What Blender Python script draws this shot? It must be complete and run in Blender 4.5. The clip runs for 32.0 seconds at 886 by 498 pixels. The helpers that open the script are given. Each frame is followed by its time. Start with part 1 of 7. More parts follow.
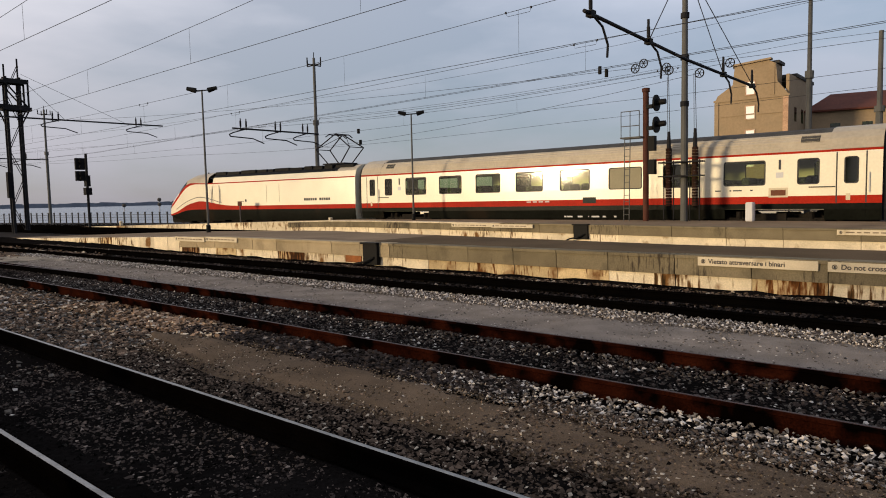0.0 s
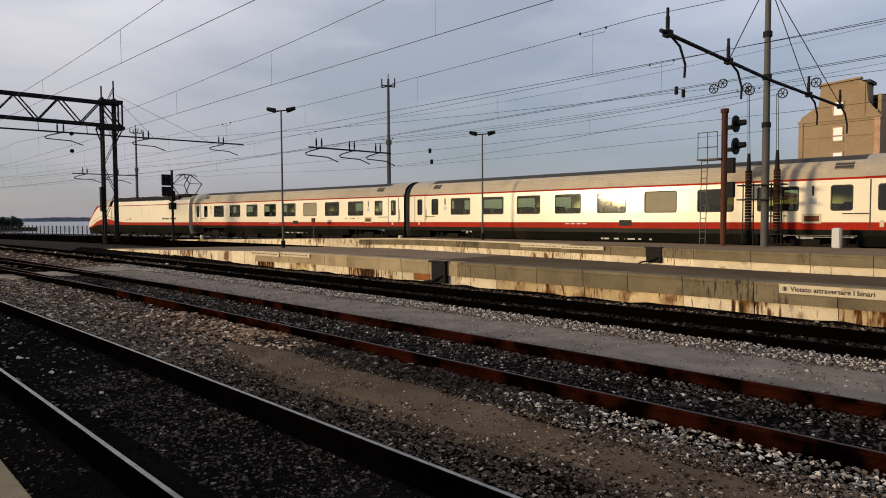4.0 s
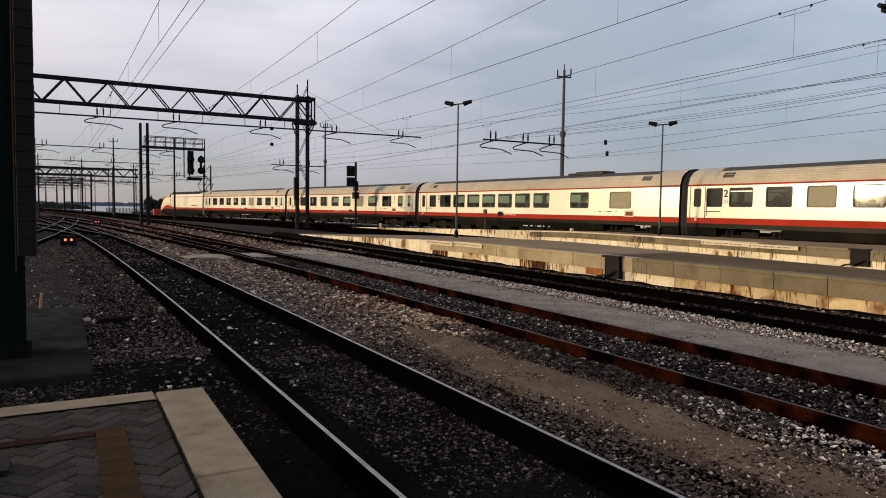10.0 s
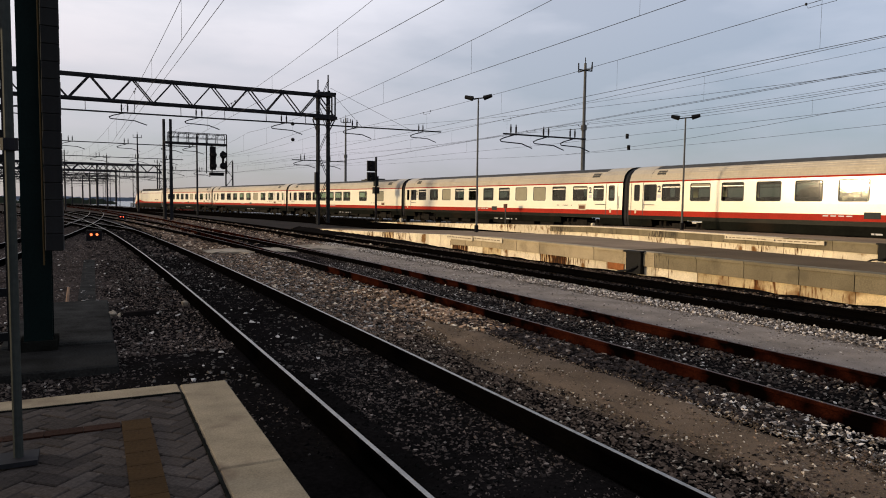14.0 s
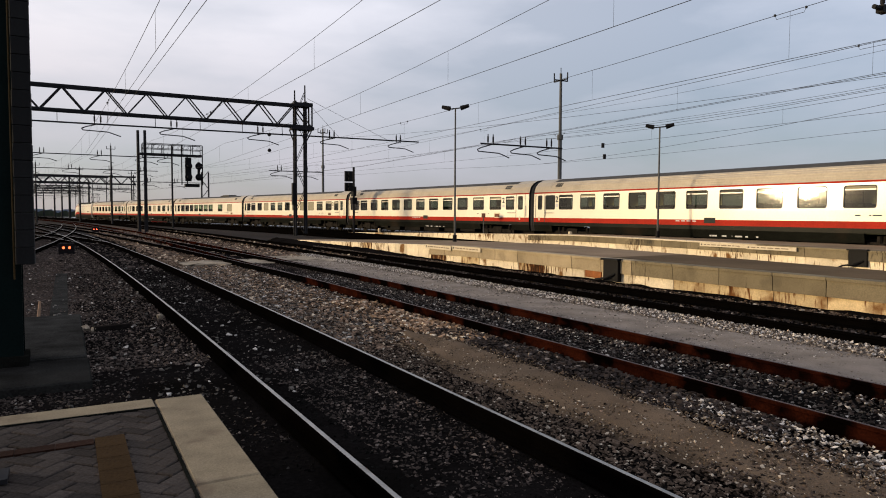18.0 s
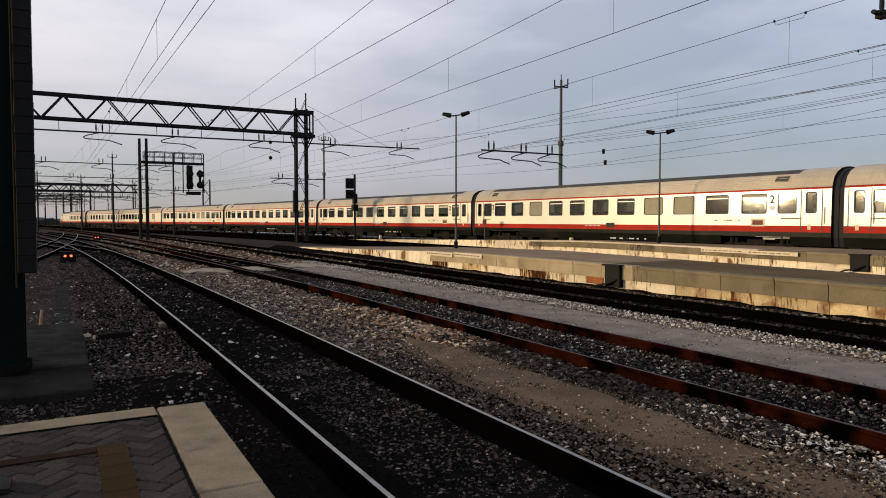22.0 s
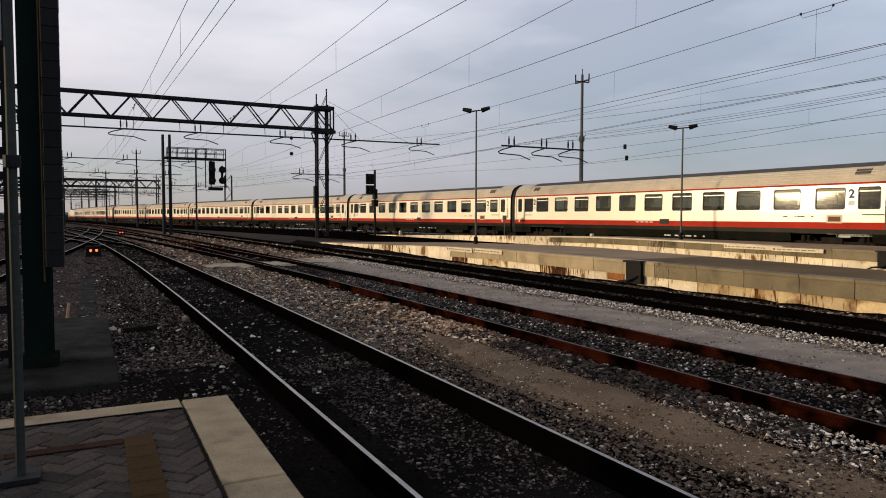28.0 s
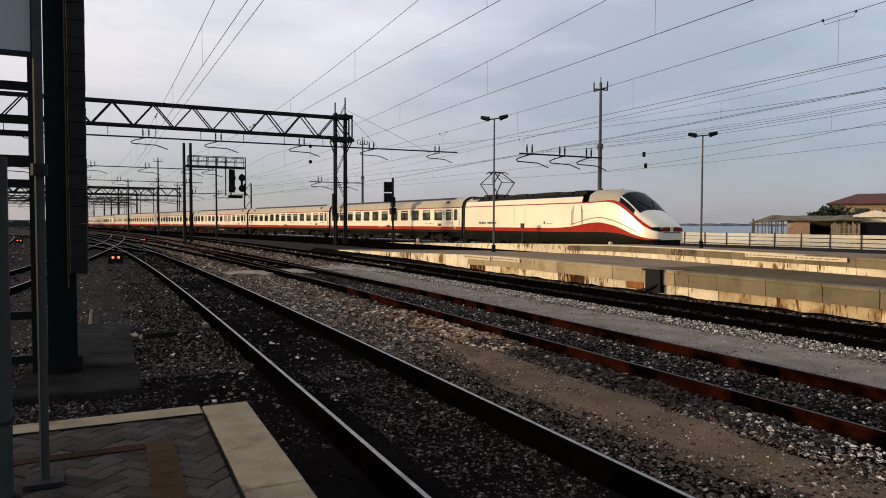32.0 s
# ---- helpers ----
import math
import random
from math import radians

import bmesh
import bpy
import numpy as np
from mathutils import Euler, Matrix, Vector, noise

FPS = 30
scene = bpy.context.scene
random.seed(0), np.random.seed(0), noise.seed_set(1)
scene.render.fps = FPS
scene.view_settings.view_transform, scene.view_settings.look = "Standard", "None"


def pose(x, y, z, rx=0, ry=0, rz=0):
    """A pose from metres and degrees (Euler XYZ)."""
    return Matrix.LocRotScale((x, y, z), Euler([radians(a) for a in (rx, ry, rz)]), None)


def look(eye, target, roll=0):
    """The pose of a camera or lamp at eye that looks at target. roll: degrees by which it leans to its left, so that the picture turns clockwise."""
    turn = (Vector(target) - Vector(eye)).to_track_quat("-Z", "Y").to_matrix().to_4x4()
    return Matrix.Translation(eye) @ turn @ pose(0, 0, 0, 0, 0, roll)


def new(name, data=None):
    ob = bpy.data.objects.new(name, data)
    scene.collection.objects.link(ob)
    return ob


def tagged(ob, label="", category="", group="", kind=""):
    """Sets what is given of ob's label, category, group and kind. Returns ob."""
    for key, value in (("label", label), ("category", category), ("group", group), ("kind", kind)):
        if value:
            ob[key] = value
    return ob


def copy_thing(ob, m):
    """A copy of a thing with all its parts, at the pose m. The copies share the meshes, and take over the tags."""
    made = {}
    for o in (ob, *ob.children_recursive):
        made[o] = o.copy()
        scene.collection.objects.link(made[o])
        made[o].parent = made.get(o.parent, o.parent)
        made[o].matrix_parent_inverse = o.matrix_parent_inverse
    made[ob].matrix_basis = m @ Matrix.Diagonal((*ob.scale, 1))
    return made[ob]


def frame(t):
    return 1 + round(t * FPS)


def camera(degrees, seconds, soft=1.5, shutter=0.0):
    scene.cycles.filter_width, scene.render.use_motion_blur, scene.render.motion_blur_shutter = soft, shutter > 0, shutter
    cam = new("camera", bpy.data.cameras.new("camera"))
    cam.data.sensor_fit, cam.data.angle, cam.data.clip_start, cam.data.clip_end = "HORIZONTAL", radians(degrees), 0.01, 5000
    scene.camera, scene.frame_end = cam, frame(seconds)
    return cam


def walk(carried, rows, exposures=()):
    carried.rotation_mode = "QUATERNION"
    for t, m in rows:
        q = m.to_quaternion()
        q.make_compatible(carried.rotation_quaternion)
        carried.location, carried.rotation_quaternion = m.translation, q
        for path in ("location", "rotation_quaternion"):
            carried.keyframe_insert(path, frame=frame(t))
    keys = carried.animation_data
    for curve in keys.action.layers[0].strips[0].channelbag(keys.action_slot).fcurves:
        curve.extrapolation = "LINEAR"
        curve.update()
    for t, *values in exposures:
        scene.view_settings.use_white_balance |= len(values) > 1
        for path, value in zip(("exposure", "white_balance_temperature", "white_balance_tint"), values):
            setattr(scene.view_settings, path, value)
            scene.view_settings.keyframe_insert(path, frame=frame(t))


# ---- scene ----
cam = camera(66.46, 32.0, soft=1.0)
EYE = 1.73
# seconds, sideways shift, yaw, pitch, lean
PATH = [
    (0.0, 0.117, -49.04, -4.34, 1.27),
    (0.5, 0.115, -48.35, -4.31, 1.14),
    (1.0, 0.113, -47.11, -3.99, 1.02),
    (1.5, 0.112, -46.20, -3.82, 0.83),
    (2.0, 0.110, -45.61, -3.31, 1.03),
    (2.5, 0.108, -45.23, -2.93, 0.98),
    (4.5, 0.094, -41.76, -2.70, 0.23),
    (5.0, 0.083, -39.91, -2.87, 0.11),
    (5.5, 0.080, -38.71, -2.98, -0.68),
    (6.0, 0.076, -37.19, -2.77, -1.25),
    (6.5, 0.066, -36.38, -2.82, -1.43),
    (7.0, 0.056, -34.91, -2.63, -0.75),
    (7.5, 0.043, -33.44, -2.74, -0.99),
    (8.0, 0.030, -31.57, -2.66, -0.91),
    (8.5, 0.019, -30.35, -2.97, -0.96),
    (9.0, 0.008, -29.76, -3.33, -1.35),
    (9.5, 0.005, -29.35, -3.52, -1.10),
    (10.0, 0.002, -29.02, -3.35, -0.80),
    (10.5, 0.002, -28.89, -3.64, -0.88),
    (11.0, 0.001, -28.59, -3.74, -0.82),
    (11.5, 0.001, -28.39, -3.31, -0.68),
    (12.0, 0.001, -28.00, -3.30, -0.73),
    (12.5, 0.000, -27.94, -3.14, -0.69),
    (13.0, 0.000, -27.78, -3.64, -0.59),
    (13.5, -0.000, -27.57, -3.44, -0.55),
    (14.0, -0.001, -27.33, -3.82, -0.72),
    (14.5, -0.001, -27.11, -3.68, -0.67),
    (16.5, -0.002, -27.13, -3.93, -0.67),
    (17.0, -0.003, -27.59, -3.73, -0.67),
    (17.5, -0.000, -27.98, -3.34, -0.71),
    (18.0, 0.002, -29.14, -2.98, -0.27),
    (18.5, 0.005, -29.75, -3.03, 0.02),
    (19.0, 0.008, -30.08, -2.83, 0.23),
    (19.5, 0.006, -30.10, -2.00, 0.95),
    (20.0, 0.004, -29.07, -2.60, 1.02),
    (20.5, 0.002, -29.15, -2.74, 0.83),
    (21.0, 0.000, -29.08, -2.65, 0.55),
    (21.5, -0.001, -29.16, -2.46, 0.29),
    (22.0, -0.003, -29.04, -2.42, -0.01),
    (22.5, -0.004, -28.93, -2.76, -0.14),
    (23.0, -0.005, -28.63, -3.11, -0.17),
    (23.5, -0.006, -28.80, -2.80, -0.14),
    (24.0, -0.008, -28.80, -2.82, -0.28),
    (24.5, -0.009, -28.55, -2.53, -0.06),
    (25.0, -0.010, -28.44, -2.40, -0.14),
    (25.5, -0.011, -28.33, -2.69, -0.11),
    (27.5, -0.015, -27.34, -3.20, 0.03),
    (28.0, -0.016, -27.38, -2.79, -0.11),
    (28.5, -0.018, -27.32, -2.44, -0.05),
    (29.0, -0.021, -26.93, -2.31, -0.16),
    (29.5, -0.023, -26.48, -2.43, -0.31),
    (30.0, -0.025, -26.05, -2.45, 0.09),
    (30.5, -0.026, -25.97, -1.93, 0.11),
    (31.0, -0.026, -26.04, -1.88, -0.05),
    (31.5, -0.026, -25.89, -2.13, -0.17),
    (32.0, -0.026, -25.89, -2.13, -0.18),
]


def aim(x, yaw, pitch, lean):
    y, p = radians(yaw), radians(pitch)
    way = Vector((-math.sin(y) * math.cos(p), math.cos(y) * math.cos(p), math.sin(p)))
    eye = Vector((x, 0, EYE))
    return look(eye, eye + way * 10, -lean)


walk(cam, [(t, aim(x, yaw, pitch, lean)) for t, x, yaw, pitch, lean in PATH],
     exposures=[(0, -0.13), (2, -0.1), (5, -0.27), (7, -0.25), (9, -0.13), (11, -0.01), (14, 0.03), (17, 0.1), (18.5, 0.0), (20, -0.1), (22, -0.05), (24, 0.0), (28, -0.02), (32, 0.0)])

# ---- world, sun ----
SUN_AZ, SUN_EL = 60.0, 6.5  # degrees to the left of the track line, degrees up
world = bpy.data.worlds.new("world")
scene.world = world
world.use_nodes = True
wn = world.node_tree
wn.nodes.clear()
sky = wn.nodes.new("ShaderNodeTexSky")
sky.sky_type, sky.sun_disc = "NISHITA", False
sky.sun_elevation, sky.sun_rotation = radians(SUN_EL), radians(-SUN_AZ)
sky.air_density, sky.dust_density, sky.ozone_density = 1.0, 0.6, 3.0
# thin high cloud: a pale veil over the clear sky, thicker in soft streaks
veil = wn.nodes.new("ShaderNodeTexNoise")
veil.inputs["Scale"].default_value, veil.inputs["Detail"].default_value = 2.2, 7
wtc = wn.nodes.new("ShaderNodeTexCoord")
wmap = wn.nodes.new("ShaderNodeMapping")
wmap.inputs["Scale"].default_value = (1.0, 1.0, 3.5)
wn.links.new(wtc.outputs["Generated"], wmap.inputs["Vector"])
wn.links.new(wmap.outputs[0], veil.inputs["Vector"])
amount = wn.nodes.new("ShaderNodeMapRange")
amount.inputs["From Min"].default_value, amount.inputs["From Max"].default_value = 0.36, 0.62
amount.inputs["To Min"].default_value, amount.inputs["To Max"].default_value = 0.58, 0.97
wn.links.new(veil.outputs["Fac"], amount.inputs["Value"])
cloudy = wn.nodes.new("ShaderNodeMix")
cloudy.data_type = "RGBA"

wn.links.new(sky.outputs[0], cloudy.inputs[6])
# the veil is greyer low down, paler high up
up = wn.nodes.new("ShaderNodeSeparateXYZ")
wn.links.new(wtc.outputs["Generated"], up.inputs[0])
tone = wn.nodes.new("ShaderNodeValToRGB")
tone.color_ramp.elements[0].position, tone.color_ramp.elements[0].color = 0.0, (2.66, 2.61, 2.88, 1)
tone.color_ramp.elements[1].position, tone.color_ramp.elements[1].color = 0.45, (5.2, 5.42, 5.9, 1)
middle = tone.color_ramp.elements.new(0.26)
middle.color = (4.68, 4.80, 5.18, 1)
wn.links.new(up.outputs[2], tone.inputs["Fac"])
# the veil scatters forward: paler towards the sun
toward = wn.nodes.new("ShaderNodeVectorMath")
toward.operation = "DOT_PRODUCT"
wn.links.new(wtc.outputs["Generated"], toward.inputs[0])
toward.inputs[1].default_value = (-math.sin(radians(SUN_AZ)), math.cos(radians(SUN_AZ)), 0.13)
gain = wn.nodes.new("ShaderNodeMapRange")
gain.inputs["From Min"].default_value, gain.inputs["From Max"].default_value = -0.5, 1.0
gain.inputs["To Min"].default_value, gain.inputs["To Max"].default_value = 0.0, 1.0
wn.links.new(toward.outputs["Value"], gain.inputs["Value"])
thick = wn.nodes.new("ShaderNodeMapRange")
thick.inputs["From Min"].default_value, thick.inputs["From Max"].default_value = -0.6, 0.6
thick.inputs["To Min"].default_value, thick.inputs["To Max"].default_value = -0.14, 0.05
wn.links.new(toward.outputs["Value"], thick.inputs["Value"])
both = wn.nodes.new("ShaderNodeMath")
both.operation, both.use_clamp = "ADD", True
wn.links.new(amount.outputs[0], both.inputs[0])
wn.links.new(thick.outputs[0], both.inputs[1])
wn.links.new(both.outputs[0], cloudy.inputs[0])
lit = wn.nodes.new("ShaderNodeVectorMath")
lit.operation = "MULTIPLY"
warm = wn.nodes.new("ShaderNodeMix")
warm.data_type = "RGBA"
warm.inputs[6].default_value, warm.inputs[7].default_value = (1.12, 1.16, 1.27, 1), (1.50, 1.37, 1.29, 1)
wn.links.new(gain.outputs[0], warm.inputs[0])
wn.links.new(tone.outputs[0], lit.inputs[0])
wn.links.new(warm.outputs[2], lit.inputs[1])
wn.links.new(lit.outputs[0], cloudy.inputs[7])
bg = wn.nodes.new("ShaderNodeBackground")
bg.inputs["Strength"].default_value = 0.14
wo = wn.nodes.new("ShaderNodeOutputWorld")
wn.links.new(cloudy.outputs[2], bg.inputs["Color"])
wn.links.new(bg.outputs[0], wo.inputs["Surface"])
sun_way = Vector((-math.sin(radians(SUN_AZ)) * math.cos(radians(SUN_EL)), math.cos(radians(SUN_AZ)) * math.cos(radians(SUN_EL)), math.sin(radians(SUN_EL))))
sun = new("sun", bpy.data.lights.new("sun", "SUN"))
sun.data.energy, sun.data.angle, sun.data.color = 4.45, radians(7.0), (1.0, 0.76, 0.455)
sun.matrix_world = look(sun_way * 50, (0, 0, 0))


# ---- materials ----
def mat(name, base, rough=0.6, metal=0.0, vary=0.15, scale=3.0, fine=40.0, bump=0.0, dirt=None, amount=0.0, spread=0.12, per=0.0, coat=0.0, spec=0.25):
    """A node material: base colour with two scales of noise, an optional stain colour, bump, and per-object variation."""
    m = bpy.data.materials.new(name)
    m.use_nodes = True
    nt = m.node_tree
    b = nt.nodes["Principled BSDF"]
    b.inputs["Roughness"].default_value, b.inputs["Metallic"].default_value = rough, metal
    b.inputs["Specular IOR Level"].default_value = spec
    if coat:
        b.inputs["Coat Weight"].default_value, b.inputs["Coat Roughness"].default_value = coat, 0.2
    tc = nt.nodes.new("ShaderNodeTexCoord")
    n1 = nt.nodes.new("ShaderNodeTexNoise")
    n1.inputs["Scale"].default_value, n1.inputs["Detail"].default_value = scale, 6
    n2 = nt.nodes.new("ShaderNodeTexNoise")
    n2.inputs["Scale"].default_value, n2.inputs["Detail"].default_value = fine, 4
    for n in (n1, n2):
        nt.links.new(tc.outputs["Object"], n.inputs["Vector"])
    mixn = nt.nodes.new("ShaderNodeMath")
    mixn.operation = "ADD"
    nt.links.new(n1.outputs["Fac"], mixn.inputs[0])
    nt.links.new(n2.outputs["Fac"], mixn.inputs[1])
    ramp = nt.nodes.new("ShaderNodeMapRange")
    ramp.inputs["From Min"].default_value, ramp.inputs["From Max"].default_value = 0.7, 1.3
    ramp.inputs["To Min"].default_value, ramp.inputs["To Max"].default_value = 1 - vary, 1 + vary
    nt.links.new(mixn.outputs[0], ramp.inputs["Value"])
    hsv = nt.nodes.new("ShaderNodeHueSaturation")
    hsv.inputs["Color"].default_value = (*base, 1)
    nt.links.new(ramp.outputs[0], hsv.inputs["Value"])
    last = hsv.outputs[0]
    if per:
        oi = nt.nodes.new("ShaderNodeObjectInfo")
        mr = nt.nodes.new("ShaderNodeMapRange")
        mr.inputs["To Min"].default_value, mr.inputs["To Max"].default_value = 1 - per, 1 + per
        nt.links.new(oi.outputs["Random"], mr.inputs["Value"])
        h2 = nt.nodes.new("ShaderNodeHueSaturation")
        nt.links.new(last, h2.inputs["Color"])
        nt.links.new(mr.outputs[0], h2.inputs["Value"])
        last = h2.outputs[0]
    if dirt:
        n3 = nt.nodes.new("ShaderNodeTexNoise")
        n3.inputs["Scale"].default_value, n3.inputs["Detail"].default_value = scale * 0.6, 9
        nt.links.new(tc.outputs["Object"], n3.inputs["Vector"])
        r3 = nt.nodes.new("ShaderNodeMapRange")
        edge = 0.72 - 0.35 * amount
        r3.inputs["From Min"].default_value, r3.inputs["From Max"].default_value = edge, edge + spread
        nt.links.new(n3.outputs["Fac"], r3.inputs["Value"])
        mx = nt.nodes.new("ShaderNodeMix")
        mx.data_type = "RGBA"
        nt.links.new(r3.outputs[0], mx.inputs[0])
        nt.links.new(last, mx.inputs[6])
        mx.inputs[7].default_value = (*dirt, 1)
        last = mx.outputs[2]
    nt.links.new(last, b.inputs["Base Color"])
    if bump:
        bp = nt.nodes.new("ShaderNodeBump")
        bp.inputs["Strength"].default_value, bp.inputs["Distance"].default_value = bump, 0.01
        nt.links.new(n2.outputs["Fac"], bp.inputs["Height"])
        nt.links.new(bp.outputs[0], b.inputs["Normal"])
    return m


def glow(name, colour, strength):
    m = bpy.data.materials.new(name)
    m.use_nodes = True
    b = m.node_tree.nodes["Principled BSDF"]
    b.inputs["Base Color"].default_value = (*colour, 1)
    b.inputs["Emission Color"].default_value, b.inputs["Emission Strength"].default_value = (*colour, 1), strength
    return m


def stone_mat(name, dark, light, pale, share):
    """Loose stones: each island its own shade between dark and light, a share of them pale."""
    m = bpy.data.materials.new(name)
    m.use_nodes = True
    nt = m.node_tree
    b = nt.nodes["Principled BSDF"]
    b.inputs["Roughness"].default_value = 0.95
    b.inputs["Specular IOR Level"].default_value = 0.05
    g = nt.nodes.new("ShaderNodeNewGeometry")
    cr = nt.nodes.new("ShaderNodeValToRGB")
    e = cr.color_ramp.elements
    e[0].color, e[1].color = (*dark, 1), (*light, 1)
    e[1].position = 1 - share
    k = e.new(min(0.999, 1 - share + 0.02))
    k.color = (*pale, 1)
    nt.links.new(g.outputs["Random Per Island"], cr.inputs["Fac"])
    n = nt.nodes.new("ShaderNodeTexNoise")
    n.inputs["Scale"].default_value = 60
    mr = nt.nodes.new("ShaderNodeMapRange")
    mr.inputs["To Min"].default_value, mr.inputs["To Max"].default_value = 0.6, 1.4
    nt.links.new(n.outputs["Fac"], mr.inputs["Value"])
    h = nt.nodes.new("ShaderNodeHueSaturation")
    nt.links.new(cr.outputs[0], h.inputs["Color"])
    nt.links.new(mr.outputs[0], h.inputs["Value"])
    nt.links.new(h.outputs[0], b.inputs["Base Color"])
    return m


# near-black base: the shade in the gaps between stones is in the colour
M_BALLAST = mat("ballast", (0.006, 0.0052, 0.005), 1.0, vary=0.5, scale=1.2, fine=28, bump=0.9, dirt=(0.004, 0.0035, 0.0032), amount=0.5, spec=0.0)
M_YARD = mat("yard_ground", (0.085, 0.064, 0.05), 1.0, vary=0.5, scale=0.9, fine=14, bump=0.9, dirt=(0.016, 0.013, 0.011), amount=0.5, spread=0.2, spec=0.0)
M_EARTHBROWN = mat("brown_trodden_ballast", (0.038, 0.030, 0.026), 1.0, vary=0.5, scale=1.2, fine=28, bump=0.9, dirt=(0.016, 0.013, 0.011), amount=0.5, spec=0.0)
M_SAND = mat("sandy_fines", (0.118, 0.083, 0.055), 0.95, vary=0.4, scale=1.5, fine=110, bump=1.0, dirt=(0.06, 0.043, 0.029), amount=0.46, spread=0.2, spec=0.03)
M_GRIT = mat("grey_fines", (0.205, 0.171, 0.142), 0.95, vary=0.4, scale=2, fine=110, bump=1.0, dirt=(0.12, 0.098, 0.08), amount=0.38, spread=0.2, spec=0.03)
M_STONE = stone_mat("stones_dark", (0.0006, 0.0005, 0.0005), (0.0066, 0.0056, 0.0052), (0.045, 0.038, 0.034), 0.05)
M_STONEF = stone_mat("stones_grey", (0.002, 0.0017, 0.0016), (0.060, 0.046, 0.040), (0.22, 0.185, 0.16), 0.05)
M_STONEB = stone_mat("stones_brown", (0.016, 0.0125, 0.011), (0.112, 0.086, 0.073), (0.26, 0.21, 0.18), 0.05)
M_STONEG = stone_mat("stones_slate", (0.008, 0.0067, 0.006), (0.070, 0.055, 0.048), (0.15, 0.125, 0.108), 0.06)
M_STONER = stone_mat("stones_whitish", (0.02, 0.017, 0.015), (0.28, 0.238, 0.20), (0.58, 0.52, 0.46), 0.28)
M_STONEP = stone_mat("stones_pale", (0.008, 0.007, 0.006), (0.15, 0.133, 0.117), (0.46, 0.42, 0.38), 0.14)
M_STONET = stone_mat("stones_tan", (0.003, 0.0023, 0.0017), (0.27, 0.185, 0.13), (0.52, 0.42, 0.31), 0.10)
M_STONEM = stone_mat("stones_mixed", (0.003, 0.0025, 0.002), (0.135, 0.098, 0.074), (0.40, 0.34, 0.27), 0.07)
# ballast stones with the shade by platform edge and near rail in their colour
M_STONESHADE = stone_mat("stones_shaded", (0.0006, 0.0006, 0.0005), (0.0042, 0.004, 0.0034), (0.02, 0.018, 0.016), 0.05)
M_STONEO = stone_mat("stones_ochre", (0.03, 0.02, 0.013), (0.36, 0.24, 0.16), (0.60, 0.50, 0.38), 0.12)
M_GRITTAN = stone_mat("grit_tan", (0.03, 0.022, 0.015), (0.195, 0.143, 0.096), (0.44, 0.38, 0.30), 0.07)
M_GRITGREY = stone_mat("grit_grey", (0.04, 0.034, 0.029), (0.25, 0.21, 0.175), (0.50, 0.44, 0.38), 0.10)
M_RUST = mat("rusty_rail", (0.019, 0.0045, 0.0022), 0.95, 0.0, vary=0.6, scale=3.1, fine=50, bump=0.3, dirt=(0.0012, 0.0007, 0.0006), amount=0.85, spread=0.13, spec=0.0)
# near-black: the shade on the rail sides is put into this colour
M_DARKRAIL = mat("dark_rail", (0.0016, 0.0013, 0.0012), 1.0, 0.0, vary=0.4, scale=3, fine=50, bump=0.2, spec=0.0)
M_SHINE = mat("worn_steel", (0.27, 0.26, 0.245), 0.42, 1.0, vary=0.3, scale=5, fine=70, bump=0.15, dirt=(0.13, 0.115, 0.10), amount=0.3)
M_RUSTTOP = mat("rusty_railhead", (0.035, 0.015, 0.010), 0.5, 0.3, vary=0.3, scale=5, fine=60)
M_SLEEPER = mat("old_sleeper", (0.012, 0.010, 0.009), 1.0, vary=0.4, scale=4, fine=30, bump=0.5, per=0.3, spec=0.0)
M_CONC = mat("concrete", (0.152, 0.126, 0.081), 0.9, vary=0.25, scale=1.6, fine=45, bump=0.4, dirt=(0.05, 0.045, 0.034), amount=0.45, spread=0.2, per=0.12, spec=0.05)
M_WALLSTAIN = mat("stained_pale_stone", (0.48, 0.37, 0.21), 0.85, vary=0.25, scale=3.0, fine=40, bump=0.4, dirt=(0.13, 0.055, 0.016), amount=0.6, spread=0.16, per=0.2, spec=0.05)
M_CONCTAN = mat("tan_concrete", (0.31, 0.25, 0.16), 0.9, vary=0.25, scale=1.6, fine=45, bump=0.4, dirt=(0.12, 0.09, 0.06), amount=0.42, spread=0.2, per=0.12, spec=0.05)
M_WALLPALE = mat("pale_stone", (0.60, 0.515, 0.37), 0.85, vary=0.22, scale=2.6, fine=40, bump=0.4, dirt=(0.16, 0.08, 0.028), amount=0.38, spread=0.10, per=0.14, spec=0.05)
